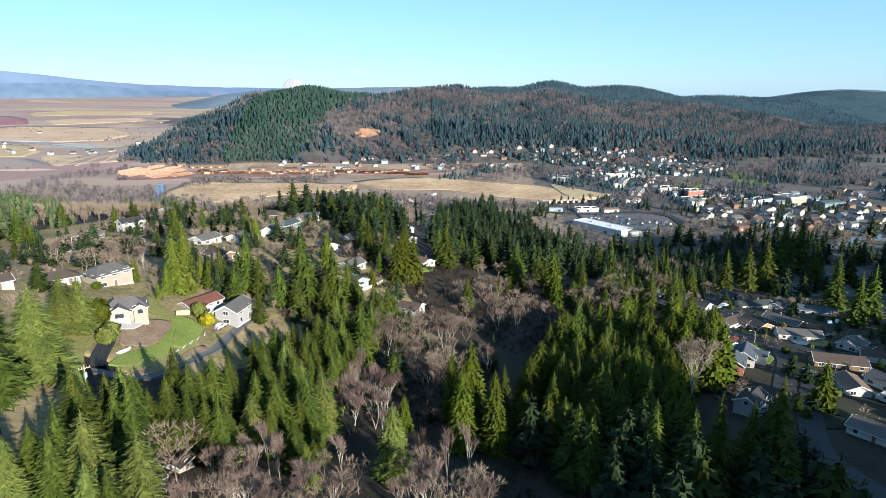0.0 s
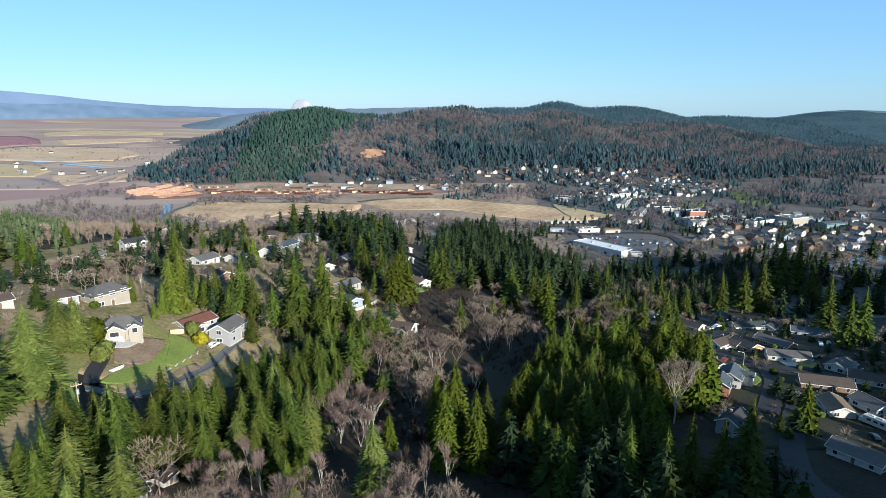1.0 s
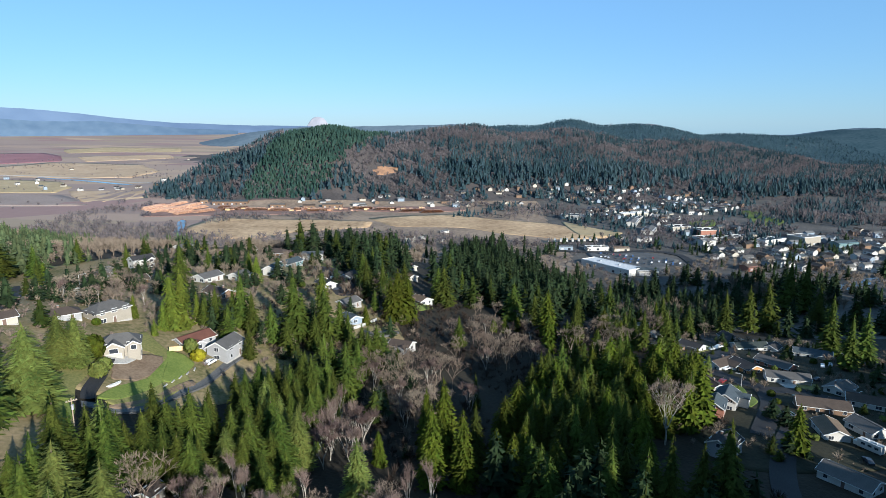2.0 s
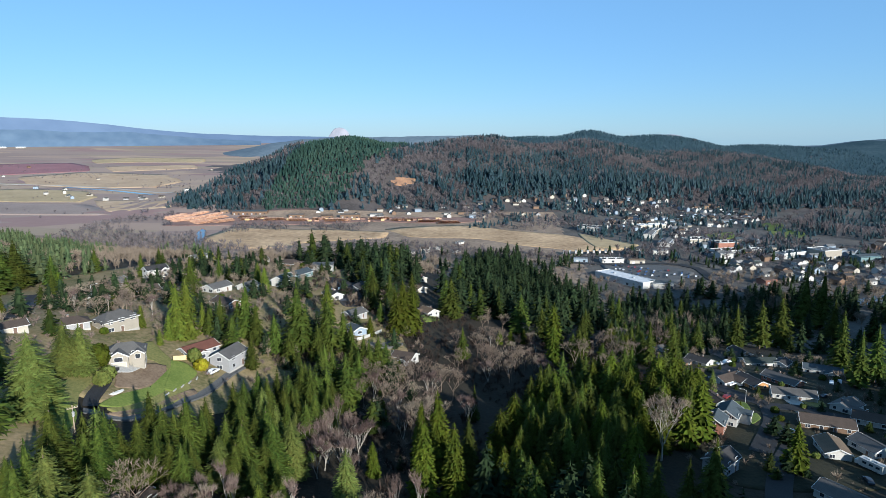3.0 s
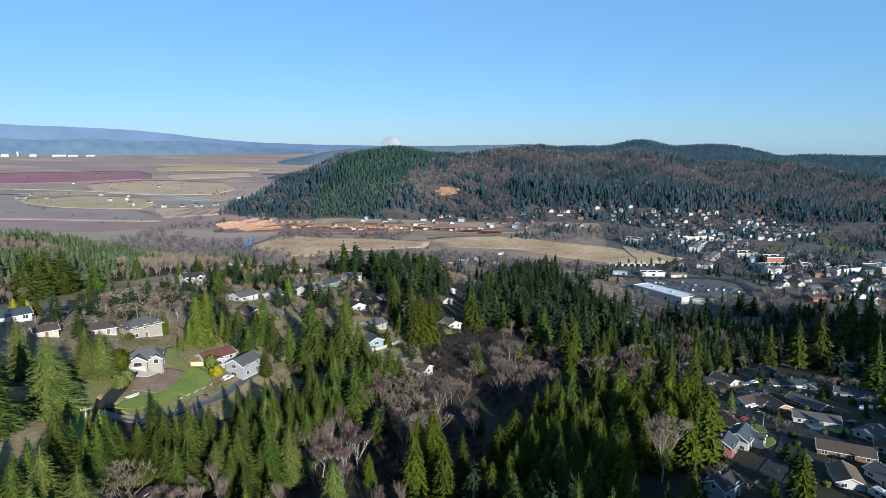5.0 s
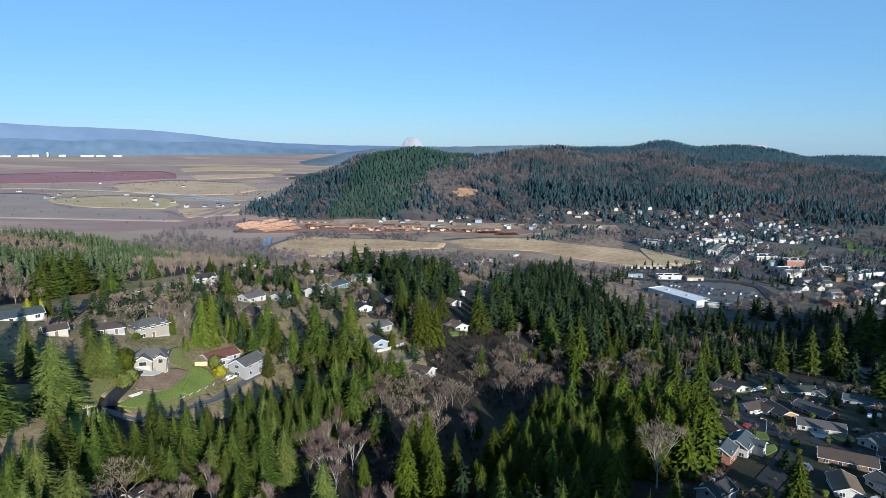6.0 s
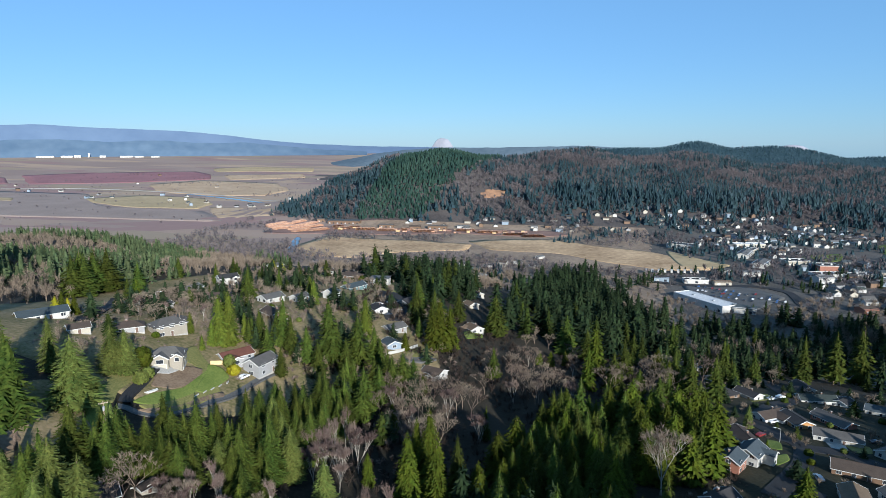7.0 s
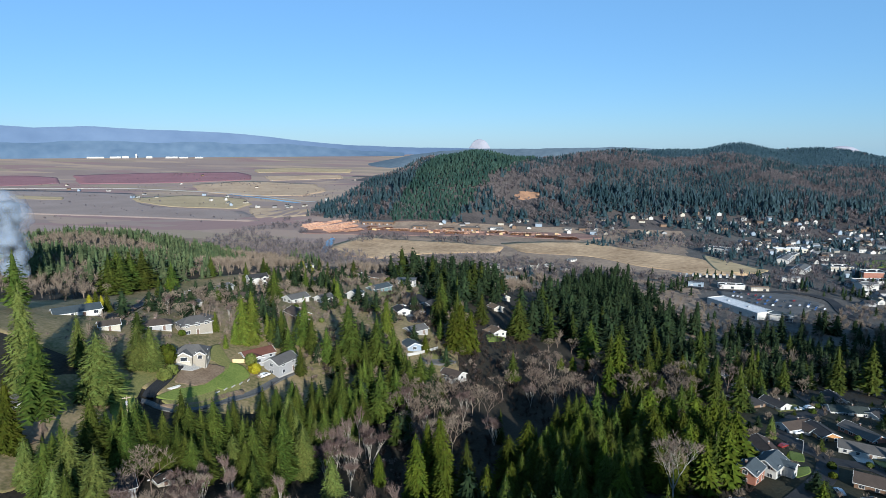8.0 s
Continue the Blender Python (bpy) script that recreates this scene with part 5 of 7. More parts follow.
patch('field_green_strip', [(202, 924), (231, 872), (262, 826), (239, 802), (201, 813)], M_PALEGREEN, 'green strip beside the meadow', 'field', lift=0.5)
patch('field_pitch', [(381, 915), (437, 937), (414, 881), (365, 869)], M_GREEN, 'bright green sports pitch in the town', 'field', lift=0.4)
patch('field_pitch_east', [(530, 1034), (564, 1034), (538, 971), (546, 937), (513, 874), (483, 888), (498, 948)], M_GREEN, 'bright green meadow beyond the town', 'field', lift=0.4)
patch('field_berry', [(-2125, 2282), (-1959, 2498), (-1603, 2719), (-1437, 2569), (-1331, 2352), (-1545, 2134), (-1815, 1977)], M_REDFIELD, 'long purple-red berry field on the plain', 'field', lift=0.4, ragged=0.02, bend=0.2, around=96)
patch('field_berry_west', [(-2458, 2079), (-2240, 2193), (-2096, 2168), (-1915, 1989), (-1921, 1882), (-2066, 1746)], M_REDFIELD, 'dark red berry field beside the road', 'field', lift=0.4, ragged=0.02, bend=0.2)
patch('field_stubble', [(-1425, 2122), (-1324, 2296), (-987, 2259), (-819, 1954), (-788, 1737), (-1015, 1737), (-1234, 1857)], M_TAN, 'pale tan stubble field beside the river', 'field', lift=0.2, ragged=0.06, bend=0.2)
patch('field_plantation', [(-2007, 1657), (-1683, 1738), (-1379, 1725), (-1111, 1427), (-961, 1338), (-745, 1311), (-618, 1142), (-962, 1150), (-1411, 1167)], M_PURPLE, 'bare grey-brown poplar plantation', 'field', lift=0.12, ragged=0.02, bend=0.3, around=96)
patch('field_green', [(-1250, 1578), (-1169, 1703), (-931, 1627), (-825, 1475), (-790, 1361), (-989, 1376), (-1153, 1468)], M_PALEGREEN, 'yellow-green winter field before the plantation', 'field', lift=0.28, ragged=0.06, bend=0.3)
patch('field_foot', [(-782, 1400), (-682, 1386), (-573, 1296), (-530, 1217), (-640, 1190)], M_TAN, "small tan field at the hill's foot", 'field', lift=0.28, ragged=0.05, bend=0.3)
patch('field_far', [(-1618, 2906), (-1485, 3079), (-1160, 3064), (-1081, 2859), (-1353, 2810), (-1499, 2722)], M_PALEGREEN, 'pale green field far out on the plain', 'field', lift=0.5, ragged=0.02, bend=0.2)
patch('field_strip', [(-1367, 2560), (-1081, 2719), (-998, 2547), (-1231, 2356)], M_TAN, 'pale strip of stubble beyond the river', 'field', lift=0.45, ragged=0.02, bend=0.2)
patch('field_west', [(-1685, 1570), (-1493, 1563), (-1414, 1481), (-1588, 1480)], M_PALEGREEN, 'narrow green strip in the plantation', 'field', lift=0.28, ragged=0.05, bend=0.3)
ribbon('road_plain', [(-1979, 1713), (-1714, 1818), (-1539, 1880), (-1302, 1862), (-992, 1764), (-664, 1543)], 9, M_CONCRETE, 'straight pale country road across the plain', 'road', lift=0.9, step=30)
patch('river_bend', [(-336, 827), (-369, 924), (-379, 973), (-366, 956), (-338, 871), (-323, 818)], M_WATER, 'dark river bend reflecting the sky', 'river', lift=0.45)
ribbon('river_left', [(-1058.7, 1757.8), (-938.0, 1685.2), (-826.0, 1614.5), (-702.4, 1520.5)], 16, M_WATER, 'bluish river winding over the plain', 'river', lift=0.6, step=20)
ribbon('river_right', [(363.9, 527.9), (394.0, 547.3), (428.2, 563.1), (473.0, 576.0)], 14, M_WATER, 'river glinting beyond the dark trees', 'river', lift=0.6, step=20)
patch('parking_mall', [(179, 694), (212, 702), (248, 694), (269, 655), (253, 634), (224, 599), (207, 614), (182, 649)], M_ROAD_OLD, 'grey parking lot before the supermarket', 'parking lot', lift=0.4)
ribbon('road_valley', [(151.6, 708.4), (202.0, 693.6), (251.0, 702.3), (280.0, 678.0), (274.5, 618.2), (284.8, 572.6)], 9, M_ASPHALT, 'valley road past the parking lot', 'road', lift=0.7, step=15)
ribbon('road_town', [(274.5, 618.2), (339.8, 721.8), (371.7, 846.5), (393.0, 971.4), (407.0, 1076.4)], 8, M_ROAD_OLD, 'street through the town', 'road', lift=0.7, step=15)

# ---- trees, one by one, then groves; those farther off are joined into woods ----
far_firs, far_bares = [], []


def inside(px, py, outline):
    hit = False
    n = len(outline)
    for i in range(n):
        (x0, y0), (x1, y1) = outline[i], outline[i - 1]
        if (y0 > py) != (y1 > py) and px < (x1 - x0) * (py - y0) / (y1 - y0) + x0:
            hit = not hit
    return hit


def free(px, py, room=0.0):
    return all((px - a) ** 2 + (py - b) ** 2 > (r + room) ** 2 for a, b, r in keep_clear)


def grove(outline, gap, mix, heights, seed, holes=0.0):
    """Trees of several kinds over an outline of the plan, off the houses and roads."""
    rng = np.random.default_rng(seed)
    xs, ys = zip(*outline)
    kinds, share = list(mix), np.array(list(mix.values()))
    for gx0 in np.arange(min(xs), max(xs), gap):
        for gy0 in np.arange(min(ys), max(ys), gap):
            px, py = gx0 + rng.uniform(-0.45, 0.45) * gap, gy0 + rng.uniform(-0.45, 0.45) * gap
            kind, high, fat = str(rng.choice(kinds, p=share)), rng.uniform(*heights), rng.uniform(1.05, 1.45)
            if inside(px, py, outline) and free(px, py) and wavy(px, py, 0.05, seed) > holes * 2 - 1.6:
                if py > 345:
                    (far_firs if kind in ('fir', 'cedar', 'pine') else far_bares).append((px, py, high, fat * 0.9))
                    continue
                tree(kind, float(px), float(py), float(high), float(fat))


def stand(kind, x, y, high, fat=1.0):
    """A tree that keeps the groves off its own ground."""
    tree(kind, x, y, high * (1.12 if kind == "alder" else 1.0), fat * (0.75 if kind == "alder" else 1.0))
    keep_clear.append((x, y, 2.6))


# tall trees round the hilltop houses
tree('spruce', -99.2, 142.7, 21.0, 1.6)
tree('spruce', -106.2, 167.8, 15.5, 1.5)
tree('spruce', -103.5, 170.4, 15.0, 1.4)
tree('spruce', -116.0, 153.6, 17.5, 0.9)
tree('column_cedar', -93.8, 213.1, 20.5)
tree('column_cedar', -91.9, 216.4, 21.5)
tree('column_cedar', -96.0, 210.5, 10.0)
tree('column_cedar', -96.5, 204.3, 6.0)
tree('column_cedar', -89.5, 224.9, 11.5, 0.8)
tree('column_cedar', -107.8, 215.2, 8.5)
tree('fir', -212.7, 304.5, 25.5, 1.7)
tree('fir', -226.5, 300.4, 23.5, 1.6)
tree('fir', -216.8, 299.5, 21.0, 1.6)
tree('fir', -201.8, 315.4, 18.0)
tree('pine', -160.5, 250.2, 15.0)
tree('cedar', -170.6, 270.4, 13.5)
tree('fir', -204.8, 360.4, 15.0)
tree('fir', -170.9, 346.8, 14.5)
tree('fir', -170.0, 367.7, 15.0)
tree('fir', -117.2, 283.7, 18.0)
tree('yellow_cypress', -156.4, 397.1, 10.0, 1.6)
tree('yellow_cypress', -150.0, 396.3, 9.0, 1.5)
tree('yellow_cypress', -164.0, 210.8, 6.5, 1.4)
tree('yellow_cypress', -162.4, 215.5, 6.0, 1.3)
tree('cedar', -153.1, 208.2, 8.5)
tree('cedar', -162.4, 212.4, 8.5)
tree('pine', -135.1, 259.8, 10.0, 1.5)
tree('fir', -117.7, 321.6, 13.0)
tree('fir', -82.6, 224.1, 16.0)
tree('fir', -70.2, 226.0, 17.5)
tree('fir', -75.5, 230.1, 22.0)
tree('fir', -76.5, 217.4, 13.5)
tree('fir', -66.9, 208.3, 13.0)
tree('fir', -56.2, 232.3, 28.0, 1.25)
tree('fir', -56.5, 220.2, 14.5)
tree('column_cedar', -51.2, 267.5, 19.5)
tree('fir', -45.7, 238.1, 24.0, 1.3)
tree('fir', -41.0, 246.6, 17.5)
tree('fir', -35.6, 310.3, 20.5)
tree('cedar', -18.8, 286.5, 26.0, 1.25)
tree('cedar', -22.0, 283.3, 22.0)
tree('cedar', -14.5, 289.0, 23.5)
tree('fir', -30.0, 289.7, 11.5)
tree('fir', -36.6, 362.8, 18.0)
tree('fir', 1.8, 359.4, 19.0)
tree('fir', 17.6, 385.1, 16.5)
tree('column_cedar', -84.7, 289.4, 13.0)
tree('column_cedar', -90.8, 300.2, 12.5)
tree('cedar', -32.7, 269.7, 9.5)
tree('fir', -53.3, 233.4, 19.0)
tree('fir', -63.2, 225.0, 16.0)
tree('fir', -86.4, 222.5, 11.0)
tree('fir', -17.4, 340.5, 19.5)
tree('fir', -28.2, 323.7, 19.0)
tree('fir', -47.8, 228.9, 16.0)
tree('fir', -37.3, 242.9, 14.5)
tree('fir', -78.7, 231.5, 14.0)

# trees in the ravine
tree('sycamore', 68.4, 180.9, 23.5, 1.2)
tree('fir', 59.3, 317.6, 21.5)
tree('fir', 106.2, 366.2, 28.0)
tree('fir', 126.3, 333.4, 24.5, 0.8)
tree('fir', 101.4, 294.2, 21.5)
tree('fir', 72.5, 313.0, 21.5)
tree('cedar', 53.1, 287.2, 20.0)
tree('fir', 64.3, 282.7, 22.0)
tree('cedar', 107.6, 176.1, 16.0, 1.15)
tree('cedar', -21.4, 200.0, 12.5)
tree('cedar', -19.9, 163.9, 10.5)
tree('fir', 8.9, 271.5, 16.5)

# firs by the lower road
tree('fir', 58.8, 124.1, 32.0, 0.95)
tree('fir', 53.8, 125.5, 26.0)
tree('fir', 46.9, 126.5, 27.5)
tree('fir', 37.1, 156.5, 21.5)
tree('fir', 40.8, 215.2, 9.0)
tree('fir', 39.4, 182.3, 11.5)
tree('fir', 267.3, 447.5, 44.5, 1.1)
tree('fir', 285.3, 454.9, 44.5)
tree('fir', 221.7, 393.0, 37.0)
tree('fir', 202.1, 381.8, 32.5)
tree('fir', 195.1, 292.7, 32.5)
tree('fir', 184.4, 263.0, 26.5)
tree('pine', 251.6, 388.0, 34.5)
tree('fir', 197.9, 271.8, 28.0)
tree('fir', 111.3, 288.3, 23.0)
tree('fir', 178.3, 365.3, 29.0)

# trees seen at the end of the flight
tree('pine', -90.2, 113.0, 31.0, 1.15)
tree('spruce', -112.8, 131.4, 31.5, 0.85)
tree('cedar', -94.0, 107.4, 18.5)
tree('yellow_cypress', -104.2, 124.5, 7.0)
tree('spruce', -104.1, 125.2, 19.0)
tree('fir', -170.1, 182.6, 24.0)
tree('maple', -208.7, 248.9, 17.5)
tree('fir', -220.4, 304.7, 24.0, 1.7)
tree('fir', -214.7, 280.4, 22.5, 1.4)
tree('fir', -212.5, 286.3, 23.5, 1.4)
tree('fir', -216.6, 328.9, 16.0)
tree('fir', -78.4, 121.0, 14.5)
tree('fir', -77.6, 125.7, 15.0)
tree('spruce', -76.5, 130.5, 15.0)
tree('fir', -79.3, 117.2, 13.5)

# trees told apart one by one: the bare thicket and firs at the near edge
stand('spruce', -22.6, 134.5, 19.0, 1.1)
stand('maple', -62.6, 116.4, 13, 1.25)
stand('alder', -55.4, 117.4, 9)
stand('alder', -51.4, 120.2, 11)
stand('alder', -48.1, 127.0, 12.5, 1.1)
stand('alder', -45.2, 123.8, 11, 1.1)
stand('alder', -48.7, 116.7, 10, 1.1)
stand('column_cedar', -39.7, 122.6, 11, 1.1)
stand('alder', -33.2, 126.5, 12)
stand('maple', -36.8, 125.9, 9, 0.9)
stand('maple', -29.8, 124.8, 9)
stand('maple', -16.6, 130.4, 11.5, 1.2)
stand('alder', -10.9, 130.1, 14.5, 0.9)
stand('alder', -5.4, 135.9, 14.5)
stand('fir', -72.2, 96.5, 17, 1.1)
stand('fir', -75.5, 104.5, 17, 1.15)
stand('fir', -82.5, 108.5, 9.5, 1.3)
stand('fir', -84.0, 103.5, 9, 1.3)
stand('spruce', -81.0, 99.5, 12, 1.2)
stand('spruce', -74.6, 125.6, 17, 1.1)
stand('fir', -67.5, 128.4, 16.5, 1.1)
stand('fir', -65.0, 140.7, 15.5, 1.1)
stand('fir', -61.3, 149.0, 15.5)
stand('fir', -52.5, 176.0, 17, 1.1)
stand('fir', -46.3, 194.2, 17, 1.1)
stand('fir', -55.1, 162.1, 15)
stand('fir', -39.4, 137.1, 12, 1.1)
stand('fir', -43.4, 131.1, 13, 1.1)
# sunlit cedars and firs standing out of the ravine
stand('cedar', -1.5, 168.5, 27.0, 0.95)
stand('cedar', -5.5, 154.2, 24, 0.85)
stand('cedar', 3.0, 153.9, 23, 0.85)
stand('fir', 7.4, 165.3, 21, 0.75)
stand('cedar', -6.5, 171.9, 22, 0.8)
stand('fir', 11.3, 211.5, 14, 0.8)
stand('fir', 25.8, 193.5, 16, 0.7)
stand('fir', 29.0, 169.5, 21, 0.75)
stand('fir', 30.0, 155.7, 19, 0.8)
stand('fir', 38.4, 216.4, 22, 0.95)
stand('fir', 46.2, 229.0, 23, 0.9)
stand('fir', 46.8, 199.2, 21, 0.85)
stand('cedar', 56.7, 225.5, 22, 0.95)
stand('fir', 61.8, 221.6, 21, 0.9)
stand('cedar', 64.5, 205.8, 24, 0.95)
stand('cedar', 79.9, 220.9, 25)
stand('cedar', 87.3, 223.8, 25)
stand('cedar', 86.6, 207.2, 24, 0.9)
stand('fir', 41.1, 179.9, 22, 0.85)
stand('fir', 35.2, 162.6, 22, 0.85)
stand('cedar', 47.3, 175.0, 23, 0.9)
stand('fir', 49.9, 166.7, 23, 0.9)
stand('cedar', 51.8, 157.9, 24, 0.95)
stand('fir', 40.5, 148.2, 24, 0.85)
stand('fir', 35.8, 132.6, 24, 0.9)
stand('cedar', 48.1, 141.6, 22)
stand('fir', 42.7, 128.9, 23, 0.95)
stand('cedar', 58.2, 315.5, 26)
stand('fir', 80.9, 342.5, 20, 0.9)
# spreading leafless maples and alders in the ravine
stand('maple', -28.3, 219.9, 13, 1.2)
stand('maple', -22.2, 219.0, 13, 1.1)
stand('maple', -15.6, 217.5, 12.5, 1.1)
stand('maple', -11.2, 228.4, 13, 1.15)
stand('maple', -6.1, 236.6, 12.5, 1.1)
stand('maple', -0.6, 234.6, 12, 1.1)
stand('maple', -28.0, 206.5, 12, 1.1)
stand('maple', -18.2, 207.2, 12, 1.1)
stand('maple', -11.5, 211.9, 11.5, 1.1)
stand('alder', -32.0, 179.4, 15, 0.9)
stand('alder', -34.0, 173.2, 14, 0.9)
stand('alder', -28.5, 176.1, 13, 0.9)
stand('maple', 26.9, 298.6, 13, 1.2)
stand('maple', 19.7, 267.3, 12, 1.1)
stand('maple', 35.3, 272.4, 12, 1.15)
stand('maple', 40.7, 267.4, 11)
stand('maple', 16.4, 283.8, 11, 1.1)
stand('maple', 30.0, 257.8, 11, 1.1)
stand('maple', 83.2, 314.0, 13)
stand('maple', 81.3, 286.5, 11, 1.1)
stand('maple', 34.0, 344.0, 10, 1.3)

# garden trees along the street
tree('spruce', 114.9, 252.4, 10.0)
tree('maple', 152.5, 336.1, 10.0, 1.3)
tree('cedar', 142.4, 384.5, 17.5, 0.7)
tree('cedar', 111.8, 220.6, 6.5)
tree('spruce', 98.7, 264.9, 15.5)
tree('maple', 151.4, 412.7, 7.5)

# glades kept open before the finest trees
keep_clear += [(67.0, 176.0, 9.0), (63.0, 162.0, 9.0), (59.0, 148.0, 8.0), (55.0, 135.0, 7.0), (-27.0, 137.0, 6.5), (-4.0, 160.0, 8.0), (-2.0, 148.0, 6.0)]

# groves
grove([(-78, 104), (-80, 120), (-72, 137), (-60, 161), (-59, 174), (-46, 206), (-25, 241), (-23, 225), (-35, 192), (-37, 159), (-44, 140), (-54, 125), (-64, 114), (-66, 94)], 6.0, {'fir': 0.94, 'spruce': 0.06}, (13, 19), 1)
grove([(-73, 95), (-72, 106), (-63, 109), (-54, 94), (-61, 85)], 6, {'fir': 0.5, 'spruce': 0.5}, (15, 20), 2)
grove([(13, 169), (36, 236), (75, 242), (87, 204), (61, 156), (34, 132), (16, 129)], 7.5, {'fir': 0.6, 'cedar': 0.4}, (13, 21), 3)
grove([(-32, 214), (-9, 234), (12, 234), (10, 205), (-16, 186), (-28, 193)], 9.5, {'maple': 0.75, 'alder': 0.25}, (11, 14), 4)
grove([(-39, 167), (-33, 181), (-25, 178), (-22, 154), (-31, 148)], 6.0, {'alder': 1.0}, (12, 15), 5)
grove([(14, 273), (50, 315), (49, 265), (23, 235)], 14, {'maple': 0.8, 'alder': 0.2}, (9, 12), 6)
grove([(0, 400), (12, 560), (30, 690), (68, 690), (85, 600), (110, 470), (114, 428), (58, 331), (27, 349), (2, 335)], 13.0, {'fir': 1.0}, (13, 27), 7, 0.5)
grove([(-100, 420), (-95, 480), (-60, 500), (-20, 470), (-12, 400), (-34, 360), (-34, 318), (-52, 350), (-60, 405)], 10.0, {'fir': 1.0}, (13, 25), 8, 0.1)
grove([(99, 351), (184, 474), (279, 542), (361, 547), (313, 468), (233, 429), (159, 357), (127, 313), (89, 289)], 11, {'fir': 0.7, 'pine': 0.12, 'maple': 0.18}, (11, 19), 9)
grove([(-66, 181), (-65, 199), (-58, 194), (-60, 180)], 4.5, {'alder': 1.0}, (5.5, 8), 12)
grove([(-65, 109), (-61, 120), (-41, 120), (-30, 110), (-31, 99), (-47, 94), (-57, 94)], 6.5, {'alder': 0.6, 'maple': 0.4}, (9, 13), 13)
grove([(-20, 120), (-4, 132), (-6, 103), (-22, 100)], 7, {'alder': 0.7, 'maple': 0.3}, (10, 14), 14)
grove([(-148, 234), (-164, 304), (-114, 250), (-103, 215), (-118, 198)], 8.5, {'maple': 0.8, 'alder': 0.2}, (6, 10), 15)
grove([(-35, 230), (-24, 247), (-10, 249), (-15, 232), (-31, 219)], 8, {'maple': 0.7, 'fir': 0.3}, (7, 10), 16)
grove([(15, 347), (52, 398), (55, 331), (26, 299)], 12, {'maple': 0.7, 'cedar': 0.3}, (7, 10), 17)
grove([(54, 302), (99, 336), (90, 269), (60, 254)], 10, {'fir': 0.5, 'cedar': 0.3, 'maple': 0.2}, (11, 18), 18)
grove([(33, 544), (40, 716), (88, 745), (93, 634), (122, 568), (126, 507), (100, 464), (71, 530)], 9.5, {'fir': 1.0}, (12, 23), 20)
grove([(-3, 264), (12, 302), (39, 318), (42, 274), (11, 240)], 10.5, {'maple': 0.85, 'alder': 0.15}, (9, 12), 21)

grove([(56, 196), (90, 194), (100, 230), (66, 242)], 6.2, {'cedar': 0.75, 'fir': 0.25}, (16, 23), 22)
grove([(24, 172), (58, 172), (58, 196), (40, 236), (30, 214)], 6.5, {'fir': 0.6, 'cedar': 0.4}, (14, 20), 23)

# ---- joined woods: the stands farther off, the left-hand ridge, the valley floor ----
mrng = np.random.default_rng(9)
MID_FIRS = [mid_conifer(mrng) for k in range(9)]
RIDGE_FIRS = [mid_conifer(mrng, 6, 6) for k in range(8)]
MID_BARES = [far_bare(mrng, 6, 80, 0.0125) for k in range(5)]


def clear_of(px, py):
    ok = np.ones(len(px), bool)
    for a, b, r in keep_clear:
        ok &= (px - a) ** 2 + (py - b) ** 2 > (r + 1.5) ** 2
    return ok


x, y, a, b = scatter(21, -620, -120, 225, 800, 7.0)
z = land(x, y)
kind = wavy(x, y, 0.018, 1.0) + 0.6 * wavy(x, y, 0.06, 3.0) + 0.5 * (b - 0.5)
# the wooded ridge beyond the hilltop houses
wood = clear_of(x, y) & (x < -0.45 * y + 20 - 20 * np.sin(y * 0.02)) & (np.hypot(x + 150, (y - 300) * 0.6) > 62) & (z > 4) & (x > -640 + 0.1 * y)
glade = (np.hypot((x + 430) / 1.6, y - 500) < 55) | (np.abs(x + 0.50 * y) < 34 + 16 * np.sin(y * 0.03)) & (y > 330)
pick = wood & ~glade & (kind > np.where((y < 400) & (x > -300), 0.30, np.where(y > 430, -0.65, -0.15)))
low_firs, cedars = [], []
low = pick & (y > 430)
low_firs += list(zip(x[low], y[low], 8.5 + 7 * a[low] ** 1.5, 1.0 + 0.3 * b[low]))
pick = pick & (y <= 430)
low_firs += list(zip(x[pick], y[pick], 9 + 9 * a[pick] ** 1.5, 1.0 + 0.3 * b[pick]))
pick = wood & (glade | (kind <= np.where((y < 400) & (x > -300), 0.5, np.where(y > 430, -0.4, 0.1)))) & (a < 0.9)
far_bares += list(zip(x[pick], y[pick], 6.5 + 4 * a[pick], 1.0 + 0.4 * b[pick]))
# belt below the hilltop, and woods falling to the valley on the near right
x, y, a, b = scatter(22, -140, 60, 430, 760, 9.0)
pick = clear_of(x, y) & (wavy(x, y, 0.03, 6.0) > -0.35) & (x < -20 + 0.02 * y) & (y < 720)
far_bares += list(zip(x[pick], y[pick], 8 + 4 * a[pick], 1.1 + 0.3 * b[pick]))
x, y, a, b = scatter(23, 95, 440, 300, 580, 12.5)
pick = clear_of(x, y) & (wavy(x, y, 0.028, 2.0) + 0.4 * b > 0.14) & (y > 345 + 0.2 * (x - 100)) & (y < 548 + 0.06 * (x - 100)) & (np.hypot(x - 220, y - 310) > 45)
far_firs += list(zip(x[pick], y[pick], 10 + 13 * a[pick] ** 1.4, 0.95 + 0.35 * b[pick]))
x, y, a, b = scatter(29, 90, 420, 520, 640, 9.0)
pick = (wavy(x, y, 0.04, 2.5) > -0.2) & (np.abs(x - 205) + np.abs(y - 640) > 66)
far_bares += list(zip(x[pick], y[pick], 5 + 5 * a[pick], 1.1 + 0.3 * b[pick]))
x, y, a, b = scatter(24, 95, 420, 290, 600, 8.0)
pick = clear_of(x, y) & (wavy(x, y, 0.03, 8.0) > 0.4) & (y < 500 + 0.2 * (x - 100)) & (y > 345 + 0.2 * (x - 100))
